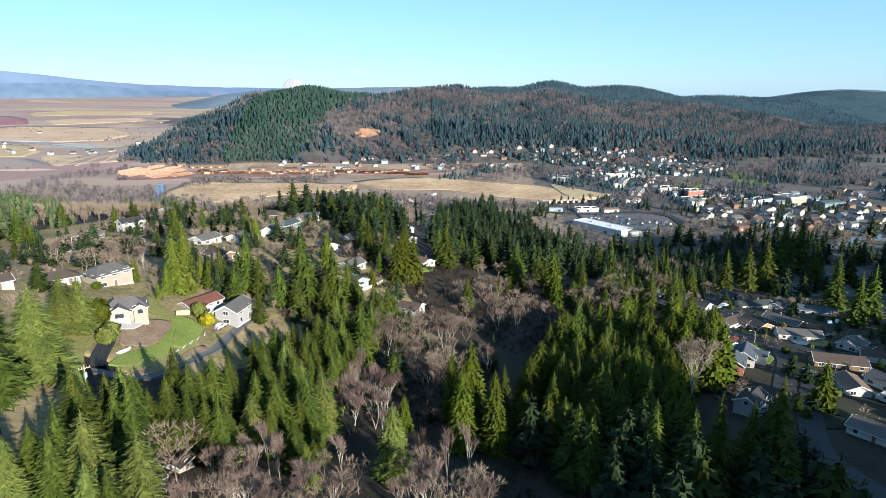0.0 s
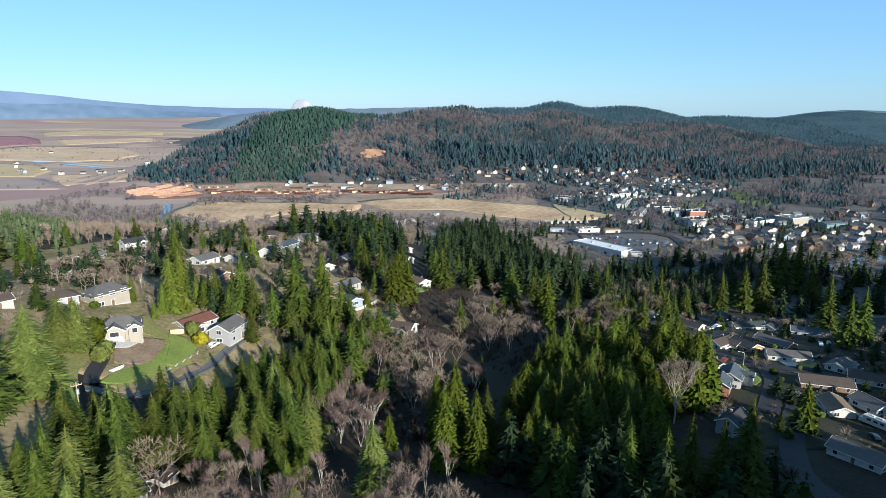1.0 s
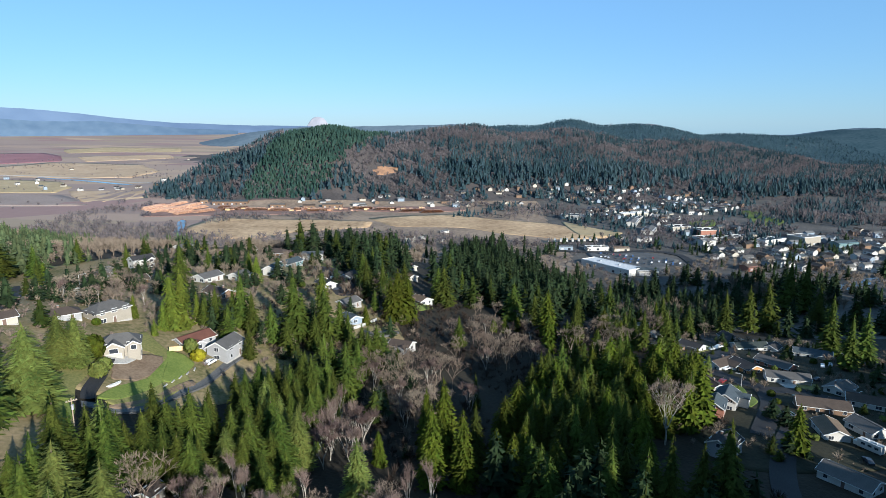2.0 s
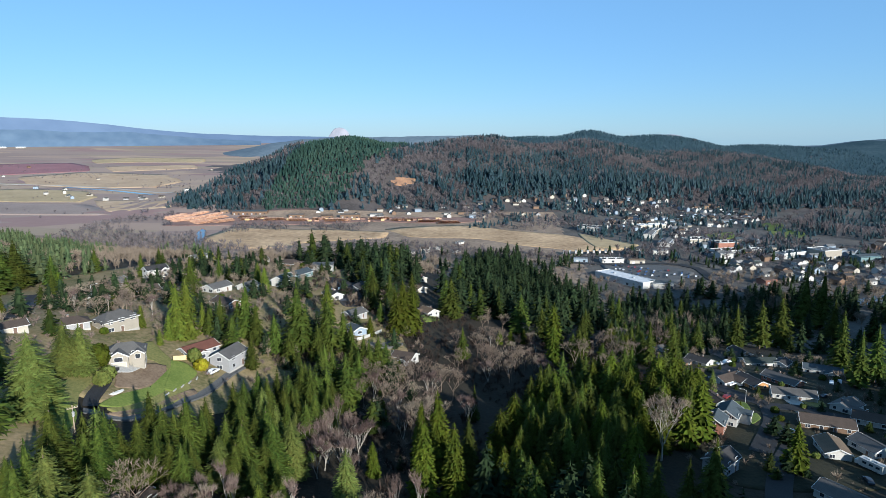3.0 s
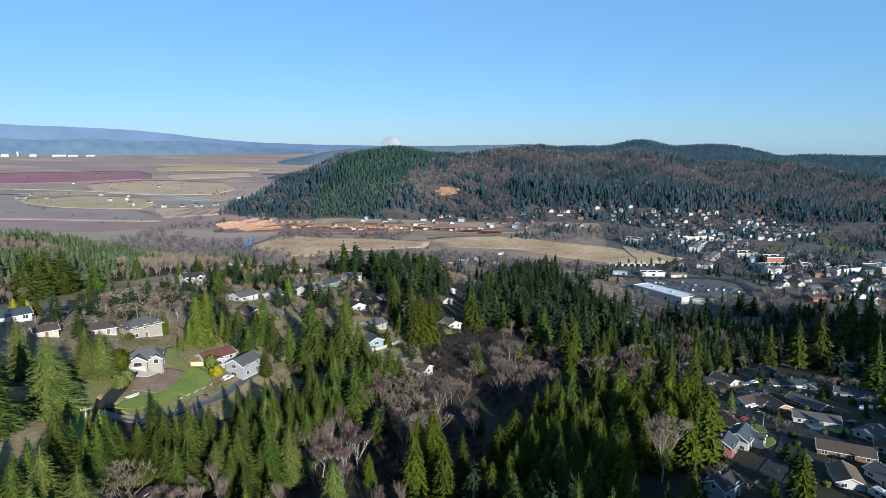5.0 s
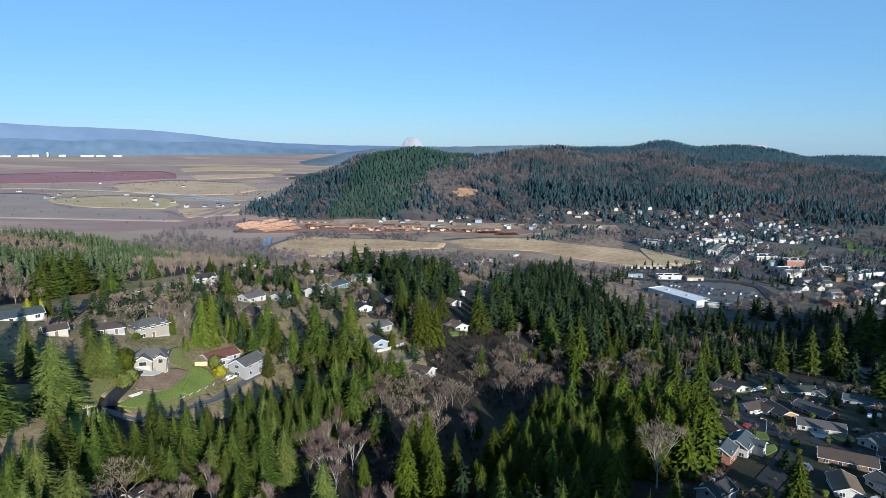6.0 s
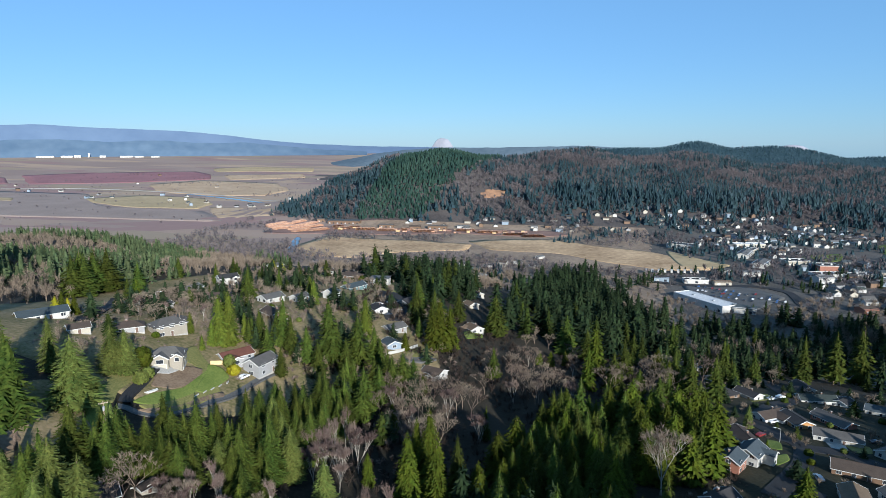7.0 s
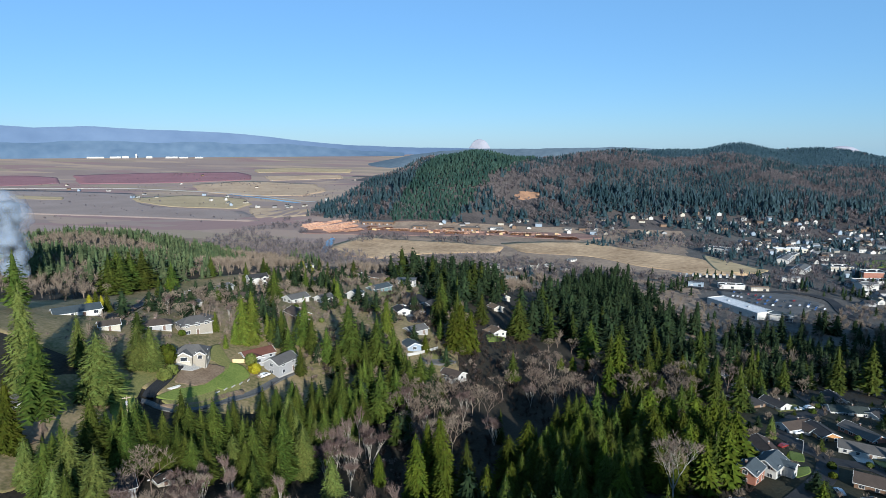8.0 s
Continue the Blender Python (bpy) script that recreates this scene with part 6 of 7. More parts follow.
far_bares += list(zip(x[pick], y[pick], 8 + 5 * a[pick], 1.1 + 0.3 * b[pick]))
# unseen forest below and behind the flight and beyond the street, added to cast shade
x, y, a, b = scatter(25, -160, 330, -70, 222, 7.5)
pick = (wavy(x, y, 0.03, 4.0) > -0.6) & ((y < 40) & (np.abs(x + 80) > 30) | (x > 140 + 0.25 * (y - 60)) & (y > 60))
woods("forest_behind", FAR_FIRS, np.column_stack([x, y, 16 + 9 * a, 1.2 + 0.3 * b])[pick], M_RIDGE, "unseen conifer forest on the near side, added to cast shade", "conifer forest")
# out-of-view trees clothing the added shade hill
x, y, a, b = scatter(38, 330, 600, 40, 330, 13.0)
woods("forest_beyond_street", FAR_FIRS, np.column_stack([x, y, 16 + 9 * a, 1.2 + 0.3 * b])[land(x, y) > 18], M_RIDGE, "unseen conifer forest on the added hill beyond the street", "conifer forest")
# the shaded stand below the near edge
x, y, a, b = scatter(35, 8, 100, 78, 150, 7.5)
pick = clear_of(x, y) & (y > 78 + 0.2 * x) & (x < 62 + 0.2 * (y - 100)) & (x > 22 - 0.25 * (y - 100))
far_firs += list(zip(x[pick], y[pick], 14 + 9 * a[pick], 1.0 + 0.3 * b[pick]))
# leafless brush on the ravine floor, ravine shade put into its dark colour
x, y, a, b = scatter(28, -70, 120, 85, 345, 3.8)
pick = clear_of(x, y) & (wavy(x, y, 0.05, 9.0) > -0.35) & (x > -0.55 * y + 62 - 60 * (y > 215)) & (x < 62 + 0.16 * y)
woods("ravine_brush", [far_bare(mrng, 2, 36, 0.02) for k in range(5)], np.column_stack([x, y, 2.2 + 4 * a ** 1.8, 1.3 + 0.5 * b])[pick], M_BRUSH, "leafless brush and saplings on the ravine floor, darkened for shade", "brush")
# gardens: low leafless shrubs among the hilltop and street houses
x, y, a, b = scatter(26, -175, -10, 170, 420, 6.2)
pick = clear_of(x, y) & (wavy(x, y, 0.07, 3.0) > -0.15) & (x > -0.42 * y - 60) & (x < -0.2 * y + 45) & (np.hypot(x + 85, y - 178) > 34)
far_bares += list(zip(x[pick], y[pick], 2.5 + 5 * a[pick], 1.1 + 0.4 * b[pick]))
pick = clear_of(x, y) & (wavy(x, y, 0.09, 1.0) + 0.8 * (a - 0.5) > 0.36) & (x > -0.42 * y - 60) & (x < -0.2 * y + 45) & (np.hypot(x + 85, y - 178) > 34)
far_firs += list(zip(x[pick], y[pick], 5 + 8 * b[pick], 1.0 + 0.4 * a[pick]))
x, y, a, b = scatter(27, 80, 250, 170, 340, 6.5)
pick = clear_of(x, y) & (wavy(x, y, 0.11, 2.0) + 0.8 * (b - 0.5) > 0.36) & (x > 90 + 0.2 * (y - 200))
far_firs += list(zip(x[pick], y[pick], 3 + 6 * a[pick] ** 2, 1.3 + 0.5 * b[pick]))
pick = clear_of(x, y) & ~pick & (wavy(x, y, 0.08, 5.0) > 0.0)
far_bares += list(zip(x[pick], y[pick], 2.5 + 3 * a[pick], 1.3 + 0.5 * b[pick]))
SHRUBS = [far_bare(mrng, 3, 34, 0.022) for k in range(6)]
x, y, a, b = scatter(36, -190, 0, 165, 430, 3.3)
lawns = (np.hypot(x + 88, (y - 174) / 1.4) < 18) | (np.hypot(x + 101, y - 160) < 9) | (np.hypot(x + 66, y - 345) < 20)
pick = clear_of(x, y) & ~lawns & (wavy(x, y, 0.06, 7.0) + 0.6 * (b - 0.5) > -0.25) & (x > -0.42 * y - 70) & (x < -0.2 * y + 48)
woods("garden_growth", SHRUBS, np.column_stack([x, y, 0.9 + 2.4 * a ** 2, 1.5 + 0.8 * b])[pick], M_TWIG_RED, "low brown leafless shrubs filling the hilltop gardens", "shrubs")
x, y, a, b = scatter(37, 80, 250, 165, 345, 3.6)
pick = clear_of(x, y) & (wavy(x, y, 0.09, 3.0) + 0.6 * (b - 0.5) > 0.15) & (x > 88 + 0.2 * (y - 200)) & (np.abs(x - 125 - 0.2 * (y - 230)) > 7)
woods("street_growth", SHRUBS, np.column_stack([x, y, 0.8 + 2.0 * a ** 2, 1.5 + 0.8 * b])[pick], M_TWIG, "low brown shrubs and hedges between the street houses", "shrubs")
frnd = np.random.default_rng(77).uniform(0, 1, len(far_firs))
cedars = [p for p, q in zip(far_firs, frnd) if q > 0.8 and p[1] < 480]
far_firs = [p for p, q in zip(far_firs, frnd) if not (q > 0.8 and p[1] < 480)]
woods("hillside_cedars", MID_FIRS, cedars, M_CEDAR_MASS, "yellow-green cedars among the hillside conifers", "cedars")
woods("ridge_conifers", RIDGE_FIRS, low_firs, M_RIDGE, "conifer forest carrying on over the ridge", "conifer forest")
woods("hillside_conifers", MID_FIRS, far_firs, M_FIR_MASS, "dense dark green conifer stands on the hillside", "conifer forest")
woods("hillside_bare_woods", MID_BARES, far_bares, M_TWIG, "grey-brown leafless woods and garden shrubs", "bare forest")

# brush and trees between the slope and the shops
x, y, a, b = scatter(34, -60, 520, 575, 775, 9.0)
pick = (np.hypot((x - 215) / 1.3, y - 650) > 50) & (wavy(x, y, 0.03, 1.5) + 0.5 * (b - 0.5) > -0.15) & clear_of(x, y)
woods("valley_brush", FAR_BARES, np.column_stack([x, y, 3 + 5 * a ** 1.5, 1.4 + 0.6 * b])[pick], M_BROWNWOODS, "brown leafless trees and brush by the valley road", "bare trees")
pick = (np.hypot((x - 215) / 1.3, y - 650) > 50) & (wavy(x, y, 0.04, 4.5) + 0.7 * (a - 0.5) > 0.45) & clear_of(x, y)
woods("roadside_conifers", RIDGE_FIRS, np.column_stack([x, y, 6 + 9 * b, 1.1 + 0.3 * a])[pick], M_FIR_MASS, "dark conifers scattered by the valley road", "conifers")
# valley floor: hedgerows, river trees, town trees
x, y, a, b = scatter(31, -560, 900, 720, 1250, 11.0)
z = land(x, y)
strip = wavy(x, y, 0.016, 3.3) + 0.5 * wavy(x, y, 0.05, 1.0)
meadow = ((np.hypot((x + 215) / 1.7, y - 880) < 75) | ((np.abs(y - (905 - 0.42 * x)) < 95) & (x > -120) & (x < 215)))
mill = (np.abs(y - 1085) < 75) & (x < 30) & (x > -480)
keep = (z < 30) & ~meadow & ~mill
brown = keep & (strip > 0.02 + 0.12 * (x > 200) - 0.55 * (y < 900) * (x < 230))
woods("valley_bare_trees", FAR_BARES, np.column_stack([x, y, 8 + 5 * a, 1.2 + 0.6 * b])[brown], M_BROWNWOODS, "brown leafless trees along the river and fields", "bare trees")
dark = keep & (x > -60) & (wavy(x, y, 0.022, 7.0) + 0.7 * (b - 0.5) > np.where(x > 200, 0.18, 0.42))
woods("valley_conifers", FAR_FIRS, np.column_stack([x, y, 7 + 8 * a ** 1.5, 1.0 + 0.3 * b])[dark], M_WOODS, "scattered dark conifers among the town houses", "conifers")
x, y, a, b = scatter(32, -1900, -420, 1000, 2600, 20.0)
hedge = (np.abs(np.sin((y + 0.35 * x) * 0.0165 + 0.6)) < 0.11) | (wavy(x, y, 0.006, 2.0) > 0.7) | (np.abs(np.sin((x - 0.3 * y) * 0.009)) < 0.05)
woods("plain_hedgerows", FAR_BARES, np.column_stack([x, y, 3.5 + 4 * a, 1.8 + 0.9 * b])[hedge & (b < 0.6)], M_BROWNWOODS, "thin brown hedgerows and copses on the plain", "hedgerows")
x, y, a, b = scatter(33, 560, 1000, 820, 1000, 13.0)
pop = (np.abs(np.sin(x * 0.02 + y * 0.008)) < 0.35)
woods("bare_poplars", FAR_BARES, np.column_stack([x, y, 17 + 6 * a, 0.55 + 0.2 * b])[pop], M_BROWNWOODS, "rows of tall leafless poplars beyond the town", "poplar trees")

# ---- town houses: a few patterns, copied ----
M_FARWALL = [WALLS["white"], WALLS["grey"], WALLS["cream"], WALLS["blue"], WALLS["white"], WALLS["beige"], WALLS["brown"], WALLS["white"]]
M_FARROOF = [ROOFS["grey"], ROOFS["dark"], ROOFS["brown"], ROOFS["pale"], ROOFS["green"], ROOFS["blue"], ROOFS["dark"], ROOFS["grey"]]
patterns = []
for k in range(8):
    ob = new("town_house")
    lx, ly, high = 4.6 + 0.5 * (k % 4), 3.6 + 0.3 * (k % 3), 5.2 if k % 3 == 0 else 3.2
    walls_part(ob, -lx, lx, -ly, ly, -2, high, ly * 0.6, "gable", M_FARWALL[k])
    for s in (-1, 1):
        v, f = slab([(-lx - 0.4, s * (ly + 0.4), high - 0.25), (lx + 0.4, s * (ly + 0.4), high - 0.25), (lx + 0.4, 0, high + ly * 0.6), (-lx - 0.4, 0, high + ly * 0.6)], 0.2)
        part("roof", v, f, M_FARROOF[k], ob)
    for at in (-lx * 0.5, lx * 0.4):
        v, f = block(at - 0.8, at + 0.8, -ly - 0.05, -ly + 0.05, 1.0, 2.3)
        part("window", v, f, M_PANE, ob)
    ob.location = (430 + 12 * k, 1000 + 9 * k, float(land(430 + 12 * k, 1000 + 9 * k)) + 0.1)
    tagged(ob, "small " + ["white two-storey", "pale grey", "cream", "blue-grey two-storey", "white", "beige", "brown two-storey", "white"][k] + " gabled town house in the valley", "house", "town houses")
    patterns.append(ob)


def quarter(outline, gap, seed, turn=0.0, drop=0.2):
    rng = np.random.default_rng(seed)
    xs, ys = zip(*outline)
    for gx0 in np.arange(min(xs), max(xs), gap):
        for gy0 in np.arange(min(ys), max(ys), gap):
            px, py = gx0 + rng.uniform(-0.3, 0.3) * gap, gy0 + rng.uniform(-0.3, 0.3) * gap
            k, t, miss = int(rng.integers(8)), turn + float(rng.choice([0, 90, 180, 270])) + rng.uniform(-6, 6), rng.uniform()
            if inside(px, py, outline) and miss > drop and free(px, py, 5.0):
                copy_thing(patterns[k], pose(px, py, float(land(px, py)) + 0.1, 0, 0, t))


def hall(x, y, turn, long, deep, high, wall="white", roof="pale", label="", gable=False, name="commercial_building"):
    """A shop, shed or works building: walls, roof, parapet, doors and windows."""
    ob = new(name)
    ob.location, ob.rotation_euler = (x, y, float(land(x, y)) + 0.2), (0, 0, radians(turn))
    lx, ly = long / 2, deep / 2
    keep_clear.append((x, y, max(lx, ly)))
    rise = ly * 0.28
    walls_part(ob, -lx, lx, -ly, ly, -1.5, high, rise, "gable" if gable else "flat", WALLS[wall])
    if gable:
        for s in (-1, 1):
            v, f = slab([(-lx - 0.6, s * (ly + 0.6), high - 0.2), (lx + 0.6, s * (ly + 0.6), high - 0.2), (lx + 0.6, 0, high + rise), (-lx - 0.6, 0, high + rise)], 0.25)
            part("roof", v, f, ROOFS[roof], ob)
    else:
        v, f = block(-lx + 0.25, lx - 0.25, -ly + 0.25, ly - 0.25, high - 0.4, high + 0.1)
        part("roof", v, f, ROOFS[roof], ob)
        for x0, x1, y0, y1 in ((-lx, lx, -ly - 0.05, -ly + 0.25), (-lx, lx, ly - 0.25, ly + 0.05), (-lx - 0.05, -lx + 0.25, -ly, ly), (lx - 0.25, lx + 0.05, -ly, ly)):
            v, f = block(x0, x1, y0, y1, high - 0.1, high + 0.6)
            part("parapet", v, f, M_TRIM, ob)
        for k in range(2):
            v, f = block(-lx * 0.5 + k * lx * 0.8, -lx * 0.5 + k * lx * 0.8 + 2, -1, 1, high, high + 1.3)
            part("roof_unit", v, f, M_METAL, ob)
    n = max(2, int(long / 7))
    for k in range(n):
        at = -lx + (k + 0.5) * long / n
        v, f = block(at - 1.5, at + 1.5, -ly - 0.07, -ly + 0.07, 0.4, 2.7)
        part("window" if k % 2 else "loading_door", v, f, M_PANE if k % 2 else M_METAL, ob)
    return tagged(ob, label or f"low {wall} commercial building with a {roof} roof", "building", "town buildings")


# supermarket and its neighbours
hall(183, 613, -58, 62, 20, 6, "white", "white", "long white supermarket with a flat pale roof", name="supermarket")
hall(212, 590, -15, 20, 14, 5, "white", "blue", "white shop with a light blue roof front", True)
for hx, hy, ht, hl, hd, hh, hw, hr, gable in [
        (196, 713, 2, 26, 11, 4, "white", "dark", False), (222, 706, 5, 18, 9, 4, "cream", "tan", True), (160, 716, -5, 16, 10, 5, "blue", "dark", True),
        (238, 768, 5, 16, 11, 5, "white", "pale", True), (268, 764, 10, 20, 10, 5, "white", "pale", True), (231, 958, -30, 42, 20, 6, "white", "blue", False),
        (300, 900, 65, 40, 16, 5, "white", "pale", True), (318, 935, 60, 30, 15, 5, "beige", "pale", False), (330, 985, 8, 46, 14, 5, "cream", "white", False)]:
    hall(hx, hy, ht, hl, hd, hh, hw, hr, gable=gable)
for hx, hy, ht, hl, hd, hh, hw, hr, gable in [
        (300, 830, 62, 38, 16, 5, "white", "pale", True), (345, 845, 10, 30, 18, 6, "beige", "dark", False), (365, 800, 5, 26, 20, 9, "brick", "dark", False),
        (350, 760, 12, 34, 18, 6, "white", "brown", False), (335, 735, 15, 18, 14, 7, "white", "pale", True), (390, 770, 20, 30, 14, 5, "cream", "grey", False),
        (420, 745, 25, 40, 16, 6, "white", "blue", False), (460, 742, 20, 28, 24, 10, "beige", "pale", False), (495, 720, 15, 30, 16, 6, "teal", "blue", True)]:
    hall(hx, hy, ht, hl, hd, hh, hw, hr, gable=gable)
hall(322, 606, 20, 16, 12, 4.5, "brick", "brown", "low brick house-like building with a brown roof", True)

quarter([(447, 1185), (511, 1195), (560, 1090), (489, 1000), (430, 983), (407, 1076)], 15, 1, 20, 0.2)
quarter([(100, 1215), (245, 1262), (329, 1238), (463, 1231), (447, 1163), (345, 1120), (248, 1160), (100, 1170)], 20, 2, 10, 0.3)
quarter([(-230, 1136), (-100, 1150), (20, 1165), (100, 1180), (100, 1215), (-100, 1185), (-230, 1165)], 23, 7, 5, 0.3)
quarter([(243, 1010), (358, 1147), (415, 1076), (396, 971), (370, 900), (330, 880), (260, 960)], 19, 3, 30, 0.28)
quarter([(361, 875), (399, 865), (465, 826), (560, 735), (520, 640), (442, 588), (360, 600), (307, 649), (318, 736)], 17, 4, 15, 0.34)
quarter([(40, 1085), (160, 1100), (200, 1150), (90, 1165), (-20, 1140), (-160, 1140), (-160, 1110)], 24, 5, 5, 0.45)
quarter([(560, 700), (700, 800), (700, 900), (560, 840)], 26, 6, 15, 0.45)

# ---- parked cars in the lot and on the streets ----
for k, (cx, cy, ct, colour, van) in enumerate([(-76.5, 197.5, 70, "white", False), (-131, 231, 80, "white", False), (-54, 327, 60, "white", True), (-47, 318, 60, "silver", False), (-58, 318, 70, "white", False), (-50, 305, 30, "dark", False)]):
    car(cx, cy, ct, colour, van)
lot = [car(190, 672, 62, "white"), car(197, 668, 62, "silver"), car(204, 664, 62, "dark"), car(211, 660, 62, "red"), car(218, 656, 62, "blue")]
crng = np.random.default_rng(4)
for row in range(5):
    for k in range(12):
        px, py = 188 + 6.2 * k + 3 * row, 682 - 3.4 * k - 11 * row + 10
        if crng.uniform() < 0.55 and abs(px - 204) + abs(py - 664) > 12 and py > 622:
            copy_thing(lot[int(crng.integers(5))], pose(px, py, 0.65, 0, 0, 62 + 180 * int(crng.integers(2))))
for k in range(9):
    ob = new("box_trailer")
    ob.location, ob.rotation_euler = (150 + 7.5 * k, 762 + 0.5 * k, 0.3), (0, 0, radians(80))
    v, f = block(-4.5, 4.5, -1.25, 1.25, 1.0, 3.8)
    part("box", v, f, WALLS["white"], ob)
    for wx in (-3.2, 3.2):
        v, f = block(wx - 0.5, wx + 0.5, -1.1, 1.1, 0.1, 1.0)
        part("wheel_set", v, f, M_RUBBER, ob)
    tagged(ob, "white box trailer parked in a row by the meadow", "trailer", "parked trailers")

# ---- sawmill: log decks, sheds, lumber stacks ----
M_LOG = surface("stacked_logs", (0.36, 0.20, 0.135), (0.66, 0.41, 0.285), 0.2, 1.0, 0.9, 0, island=0.25)
mill_rng = np.random.default_rng(8)


def log_deck(x, y, turn, long, rows=9, log=11.0):
    """A ridge-shaped pile of logs lying side by side."""
    ob = new("log_deck")
    v, f = [], []
    n = int(long / 1.1)
    for level in range(4):
        for k in range(n - level * 3):
            px = -long / 2 + 1.1 * k + 1.65 * level + mill_rng.uniform(-0.15, 0.15)
            s = mill_rng.uniform(-0.6, 0.6)
            tube(v, f, (px, -log / 2 + s, 0.5 + level * 0.95), (px, log / 2 + s, 0.5 + level * 0.95), 0.55, 0.48, 6)
    me = mesh_of("log_deck", np.array(v), np.array(f), [M_LOG])
    p = new("deck", me)
    p.parent = ob
    ob.location, ob.rotation_euler = (x, y, float(land(x, y)) + 0.5), (0, 0, radians(turn))
    return tagged(ob, "long orange-brown deck of stacked sawlogs", "log pile", "log decks")


for lx0, ly0, lt, ll in [(-446, 1075, 72, 60), (-430, 1088, 72, 64), (-462, 1100, 74, 66), (-414, 1062, 68, 44), (-478, 1112, 76, 60), (-398, 1098, 66, 46), (-352, 1105, 20, 26),
                         (-415, 1130, 72, 44), (-398, 1040, 60, 40), (-372, 1056, 55, 40), (-446, 1145, 74, 40), (-335, 1078, 15, 34), (-320, 1095, 20, 30), (-290, 1075, 10, 40), (-250, 1068, 5, 36), (-215, 1078, 5, 30), (-60, 1070, 5, 60), (-20, 1050, 8, 50), (10, 1038, 8, 40), (-110, 1085, 5, 40), (-180, 1062, 3, 44)]:
    log_deck(lx0, ly0, lt, ll)
for hx, hy, ht, hl, hd, hh, hw, hr in [(-352, 1138, 2, 62, 16, 6, "brown", "blue"), (-404, 1150, 20, 14, 10, 6, "brown", "grey"), (-262, 1112, 0, 26, 11, 5, "brown", "grey"),
                                       (-205, 1098, 4, 20, 12, 5, "brown", "brown"), (-165, 1105, 0, 34, 12, 6, "brown", "grey"), (-120, 1120, 5, 22, 11, 5, "white", "pale")]:
    hall(hx, hy, ht, hl, hd, hh, hw, hr, "sawmill shed with metal roof and plain walls", True, "sawmill_shed")
for k in range(44):
    ob = new("lumber_stack")
    px, py = -340 + 7.8 * k + mill_rng.uniform(-4, 4), 1080 - 0.25 * k + mill_rng.uniform(-22, 14)
    ob.location, ob.rotation_euler = (px, py, float(land(px, py)) + 0.5), (0, 0, mill_rng.uniform(-0.2, 0.2))
    w, h = mill_rng.uniform(4, 8), mill_rng.uniform(1.6, 3.4)
    for level in range(3):
        v, f = block(-w / 2, w / 2, -1.6, 1.6, level * h / 3 + 0.12, (level + 1) * h / 3)
        part("bundle", v, f, [M_NEWWOOD, M_LOG, M_BARK_DUST][(k + level // 3) % 3], ob)
    tagged(ob, "squared stack of sawn lumber bundles in the mill yard", "lumber stack", "lumber stacks")

# ---- works on the far plain ----
for hx, hy, hl, hh in [(-2860, 3240, 90, 6), (-2770, 3300, 60, 8), (-2725, 3330, 36, 10), (-2610, 3398, 34, 9), (-2500, 3462, 70, 7), (-2440, 3495, 50, 5), (-2360, 3537, 46, 5)]:
    hall(hx, hy, 38, hl, 50, hh, "white", "white", "long white factory shed far out on the plain", name="factory")
hall(-2672, 3360, 38, 9, 9, 24, "white", "white", "white factory tower with a flat top", name="factory_tower")
farm_rng = np.random.default_rng(14)
for k in range(30):
    px = farm_rng.uniform(-1900, -520)
    py = 1500 - 0.42 * (px + 900) + farm_rng.normal(0, 45) if k < 22 else farm_rng.uniform(1500, 2700)
    if -0.95 * py < px < -0.36 * py:
        copy_thing(patterns[k % 8], pose(px, py, float(land(px, py)) + 0.2, 0, 0, farm_rng.uniform(0, 360)))

# ---- clay slide on the hill ----
patch("clay_slide", [(-106, 1296), (-92, 1284), (-70, 1286), (-52, 1300), (-62, 1316), (-84, 1322), (-100, 1314)], M_CLAY, "orange clay landslide scar on the wooded hill", "landslide", lift=1.2, ragged=0.25)

# ---- smoke from a garden fire behind the firs ----
M_SMOKE = bpy.data.materials.new("thin_smoke")
M_SMOKE.use_nodes = True
sn, sl = M_SMOKE.node_tree.nodes, M_SMOKE.node_tree.links
veil, haze_mix, grain = sn.new("ShaderNodeBsdfTransparent"), sn.new("ShaderNodeMixShader"), sn.new("ShaderNodeTexNoise")
thin = sn.new("ShaderNodeMapRange")
grain.inputs["Scale"].default_value, grain.inputs["Detail"].default_value = 0.16, 5
thin.inputs["From Min"].default_value, thin.inputs["From Max"].default_value = 0.35, 0.7
thin.inputs["To Min"].default_value, thin.inputs["To Max"].default_value = 0.02, 0.30
sl.new(sn.new("ShaderNodeNewGeometry").outputs["Position"], grain.inputs["Vector"])
sl.new(grain.outputs["Fac"], thin.inputs["Value"]), sl.new(thin.outputs[0], haze_mix.inputs[0])
sl.new(veil.outputs[0], haze_mix.inputs[1]), sl.new(sn["Principled BSDF"].outputs[0], haze_mix.inputs[2])
sl.new(haze_mix.outputs[0], sn["Material Output"].inputs["Surface"])
sn["Principled BSDF"].inputs["Base Color"].default_value = (0.33, 0.40, 0.50, 1)
sn["Principled BSDF"].inputs["Roughness"].default_value = 1.0
smoke = new("smoke_plume")
smoke.location = (-250, 256, float(land(-262, 256)))
srng = np.random.default_rng(6)
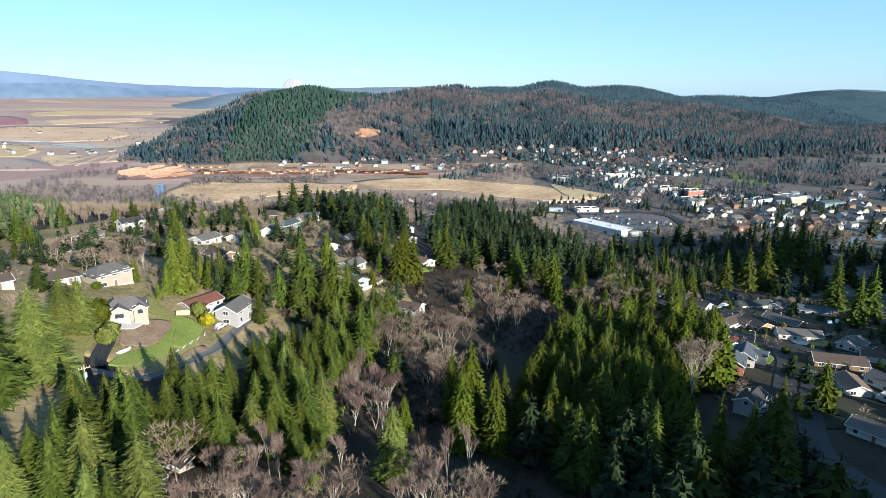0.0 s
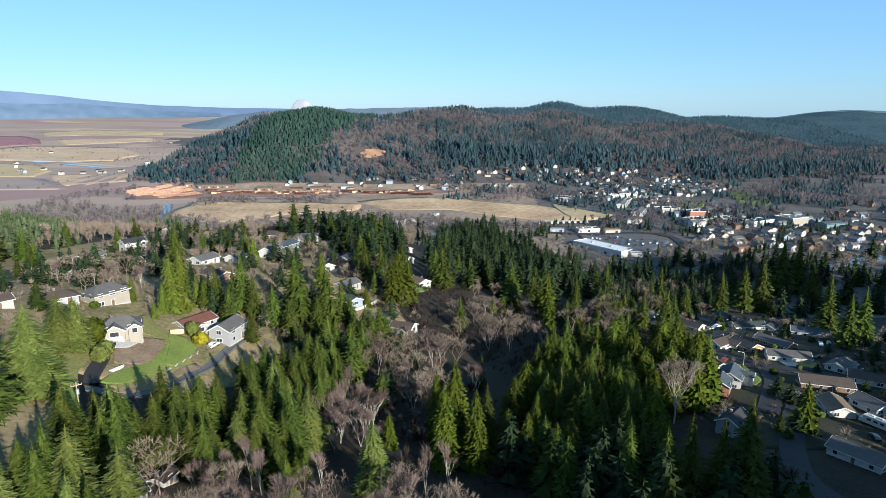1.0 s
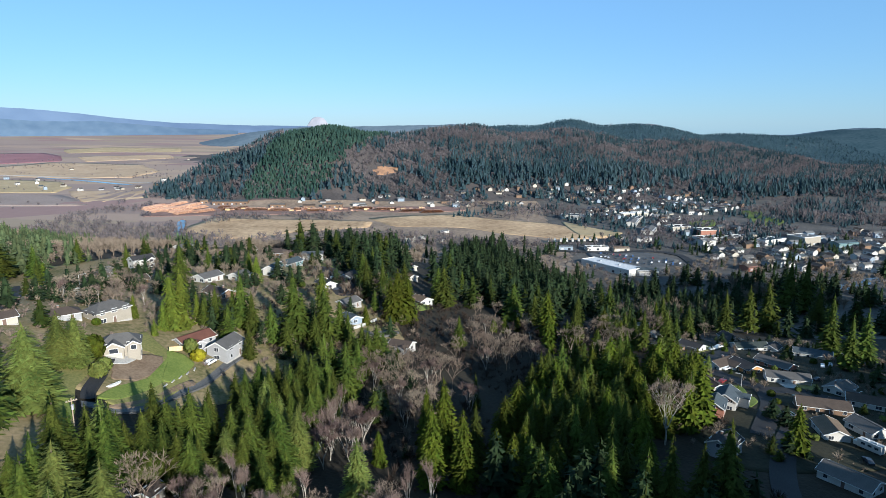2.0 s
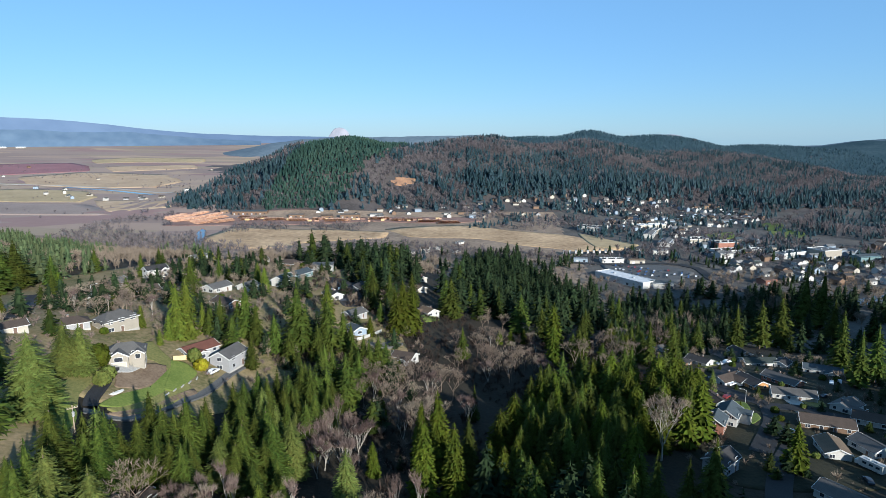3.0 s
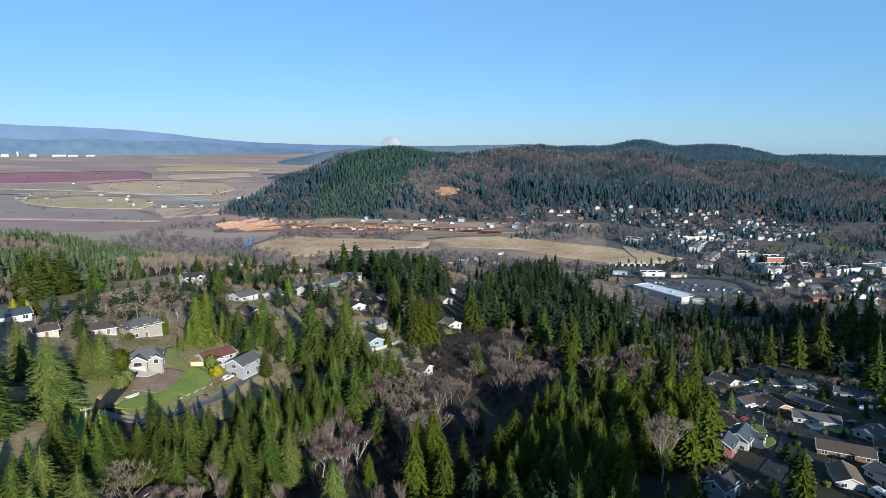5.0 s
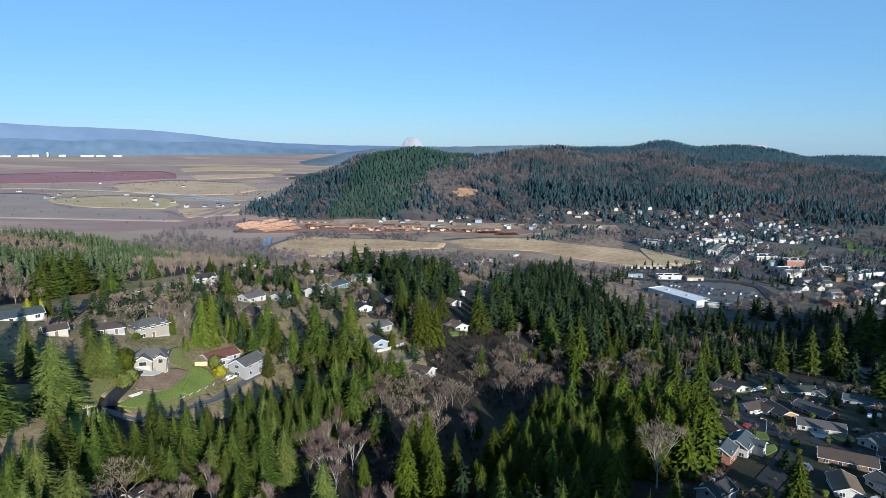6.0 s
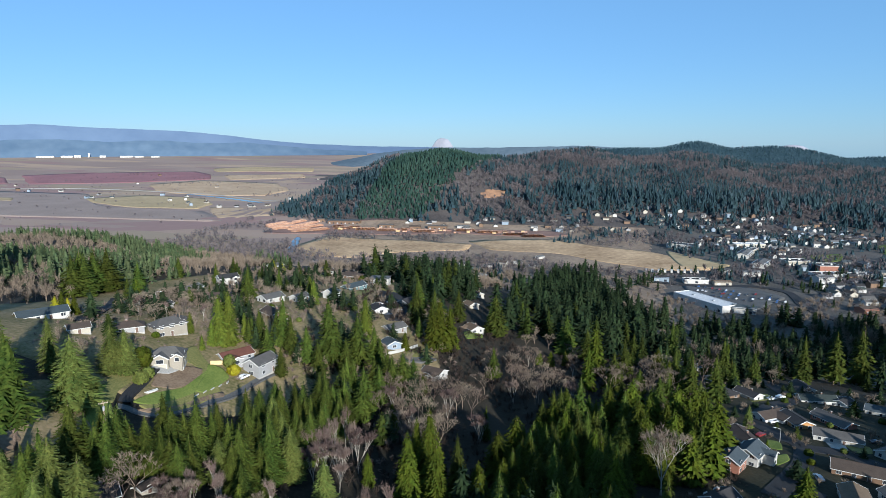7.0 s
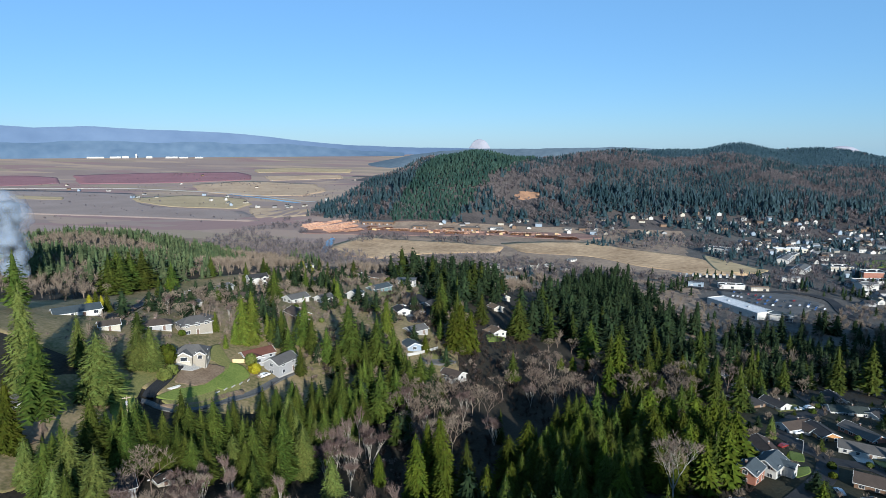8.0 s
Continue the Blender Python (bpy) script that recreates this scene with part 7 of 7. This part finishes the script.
for k in range(46):
    u = k / 45
    bm = bmesh.new()
    bmesh.ops.create_icosphere(bm, subdivisions=2, radius=1.0)
    for vert in bm.verts:
        vert.co *= 1 + 0.22 * noise.noise(vert.co * 1.7 + Vector((k, 0, 0)))
    me = bpy.data.meshes.new("puff")
    bm.to_mesh(me)
    bm.free()
    me.materials.append(M_SMOKE)
    me.polygons.foreach_set("use_smooth", np.ones(len(me.polygons), bool))
    puff = new("puff", me)
    puff.parent = smoke
    r = 3.0 + 7.5 * u ** 0.8 * srng.uniform(0.6, 1.1)
    puff.location = (-10 * u + srng.normal(0, 2.0 + 3 * u), 4 * u + srng.normal(0, 2), 3 + 38 * u)
    puff.scale = (r, r, r * 0.9)
tagged(smoke, "pale blue-grey smoke drifting up from a garden fire", "smoke")

# ---- small things on the hilltop ----
street_lamp(122.0, 237.3, 160, 5.5)
street_lamp(109.0, 135.0, 100)
street_lamp(-139.0, 240.0, 20)
utility_pole(-89.1, 141.0, 40, 82.0 - float(land(-89.1, 141.0)))
fence([(-39.8, 255.3), (-34.7, 264.0), (-31.0, 272.0), (-28.5, 278.2)], 1.5, WALLS["white"], "white board fence beside the road")
fence([(-88.9, 196.5), (-85.5, 200.7)], 1.7, M_NEWWOOD, "short new cedar board fence beside the house")
fence([(-80.5, 209.0), (-77.5, 214.0)], 1.6, M_NEWWOOD, "cedar board fence between two houses")


def canoe(x, y, turn):
    """An upturned pale boat: a hull of lofted ribs with a keel strip."""
    ob = new("upturned_boat")
    ob.location, ob.rotation_euler = (x, y, float(land(x, y)) + 0.25), (0, 0, radians(turn))
    v, f = [], []
    n, m = 13, 9
    for i in range(n):
        t = -1 + 2 * i / (n - 1)
        w, h = 0.75 * (1 - abs(t) ** 2.4) + 0.02, 0.55 * (1 - 0.35 * abs(t) ** 3)
        for j in range(m):
            a = math.pi * j / (m - 1)
            v.append((2.4 * t, w * math.cos(a), h * math.sin(a) ** 0.8 if 0 < j < m - 1 else 0))
    f = [(i * m + j, i * m + j + 1, (i + 1) * m + j + 1, (i + 1) * m + j) for i in range(n - 1) for j in range(m - 1)]
    part("hull", v, f, WALLS["white"], ob)
    v, f = block(-2.2, 2.2, -0.03, 0.03, 0.5, 0.6)
    part("keel", v, f, M_TRIM, ob)
    return tagged(ob, "small white boat lying upturned on the lawn", "boat")


canoe(-92.0, 166.0, 62)


def shrub(x, y, wide, high, material, words, name="garden_shrub", seed=0):
    """A rounded shrub of many small leaf clumps round a few stems."""
    rng = np.random.default_rng(seed + int(abs(x * 7) + abs(y * 3)))
    ob = new(name)
    ob.location = (x, y, float(land(x, y)))
    v, f = [], []
    for k in range(4):
        t = k * 1.6
        tube(v, f, (0, 0, -0.1), (0.3 * wide * math.cos(t), 0.3 * wide * math.sin(t), high * 0.7), 0.05, 0.02, 4)
    part("stem", v, f, M_BARK, ob)
    v, f = [], []
    for k in range(420):
        d = rng.normal(0, 1, 3)
        d = d / np.linalg.norm(d)
        r = rng.uniform(0.75, 1.08)
        c = np.array((d[0] * wide / 2 * r, d[1] * wide / 2 * r, high * 0.5 + d[2] * high * 0.5 * r))
        if c[2] < 0.05:
            continue
        a = np.cross(d, rng.normal(0, 1, 3))
        a = a / np.linalg.norm(a)
        e = np.cross(d, a) + d * 0.3
        s = 0.16 * wide * rng.uniform(0.6, 1.2)
        b = len(v)
        v += [c - a * s, c + a * s, c + e * s * 1.4]
        f.append((b, b + 1, b + 2))
    part("foliage", v, f, material, ob)
    return tagged(ob, words, "shrub", "garden shrubs")


shrub(-96.7, 167.9, 4.4, 4.2, M_SPRUCE, "round blue-grey evergreen shrub by the driveway")
shrub(-97.4, 172.4, 4.0, 3.8, M_SPRUCE, "round blue-grey evergreen shrub by the driveway", seed=1)
shrub(-102.5, 177.5, 5.5, 7.0, M_CEDAR, "bright green rounded evergreen beside the garage", seed=2)
shrub(-80.1, 196.9, 4.2, 3.6, M_LIME, "bright yellow-green shrub beside the fence", seed=3)
shrub(-83.5, 200.4, 4.2, 4.6, M_SPRUCE, "dark blue-green rounded shrub", seed=4)
shrub(-96.1, 191.5, 1.6, 4.0, M_LIME, "slim yellow-green conifer on the lawn", seed=5)
shrub(-101.5, 152.0, 3.2, 3.6, M_CEDAR, "yellow-green bush at the road", seed=6)
shrub(-66.0, 187.0, 2.4, 2.4, M_FIR, "dark round bush on the lawn edge", seed=7)
for k in range(5):
    u = k / 4
    ob = new("landscape_boulder")
    bx, by = -82.2 + 3 * u, 175.6 + 15 * u
    ob.location, ob.rotation_euler = (bx, by, float(land(bx, by)) + 0.3), (0, 0, 1.4 + 0.1 * k)
    v, f = block(-1.1, 1.1, -0.2, 0.2, -0.4, 0.2)
    v = [(p[0] * (0.9 if p[2] > 0 else 1), p[1] * (0.7 if p[2] > 0 else 1) + 0.1 * math.sin(k + p[0]), p[2]) for p in v]
    part("stone", v, f, M_CONCRETE, ob)
    tagged(ob, "pale retaining stone along the lawn's edge", "stone", "lawn edge stones")


def motorhome(x, y, turn):
    """A parked white caravan-bodied vehicle with stripes of windows."""
    ob = new("motorhome")
    ob.location, ob.rotation_euler = (x, y, float(land(x, y)) + 0.25), (0, 0, radians(turn))
    v, f = block(-4.0, 3.2, -1.2, 1.2, 0.6, 3.1)
    part("body", v, f, WALLS["white"], ob)
    v, f = block(3.2, 4.4, -1.1, 1.1, 0.6, 1.9)
    part("cab", v, f, WALLS["white"], ob)
    v, f = block(3.4, 4.45, -1.0, 1.0, 1.25, 1.8)
    part("windscreen", v, f, M_PANE, ob)
    for wx in (-2.6, -0.6, 1.4):
        v, f = block(wx - 0.6, wx + 0.6, -1.23, 1.23, 1.7, 2.4)
        part("window", v, f, M_PANE, ob)
    for wx in (-2.5, 3.3):
        for sy in (-1, 1):
            v, f = [], []
            tube(v, f, (wx, sy * 0.9, 0.35), (wx, sy * 1.2, 0.35), 0.42, 0.42, 12)
            v.append((wx, sy * 1.2, 0.35))
            f += [(len(v) - 1, 12 + i, 12 + (i + 1) % 12) for i in range(12)]
            part("wheel", v, f, M_RUBBER, ob)
    for wx in (-1.5, 0.8):
        v, f = block(wx - 0.5, wx + 0.5, -0.4, 0.4, 3.1, 3.4)
        part("roof_vent", v, f, M_TRIM, ob)
    return tagged(ob, "white motorhome parked beside a house", "motorhome")


motorhome(132.4, 178.3, 115)
for cx, cy, ct, colour in [(112, 225, 120, "dark"), (117, 243, 40, "red"), (128, 262, 30, "white"), (140, 300, 20, "silver"), (146, 306, 20, "white"), (152, 312, 20, "dark"), (123, 205, 100, "silver"),
                           (126, 170, 80, "dark"), (176, 268, 60, "white"), (181, 270, 60, "silver"), (160, 246, 10, "dark")]:
    car(cx, cy, ct, colour)
shrub_rng = np.random.default_rng(12)
bushes = [shrub(104.0, 214.0, 2.6, 2.2, M_CEDAR, "yellow-green garden bush beside a drive", seed=20), shrub(128.0, 226.0, 3.0, 2.4, M_FIR, "dark green clipped garden bush", seed=21), shrub(150.0, 262.0, 2.4, 2.0, M_SPRUCE, "grey-green rounded garden bush", seed=22)]
for k in range(60):
    hill = k % 2
    px, py = (shrub_rng.uniform(-150, -60), shrub_rng.uniform(200, 400)) if hill else (shrub_rng.uniform(90, 215), shrub_rng.uniform(185, 330))
    if free(px, py, -1.0) and (not hill or -0.45 * py - 30 < px < -0.2 * py + 20):
        copy_thing(bushes[k % 3], pose(px, py, float(land(px, py)) - 0.1, 0, 0, shrub_rng.uniform(0, 360)))
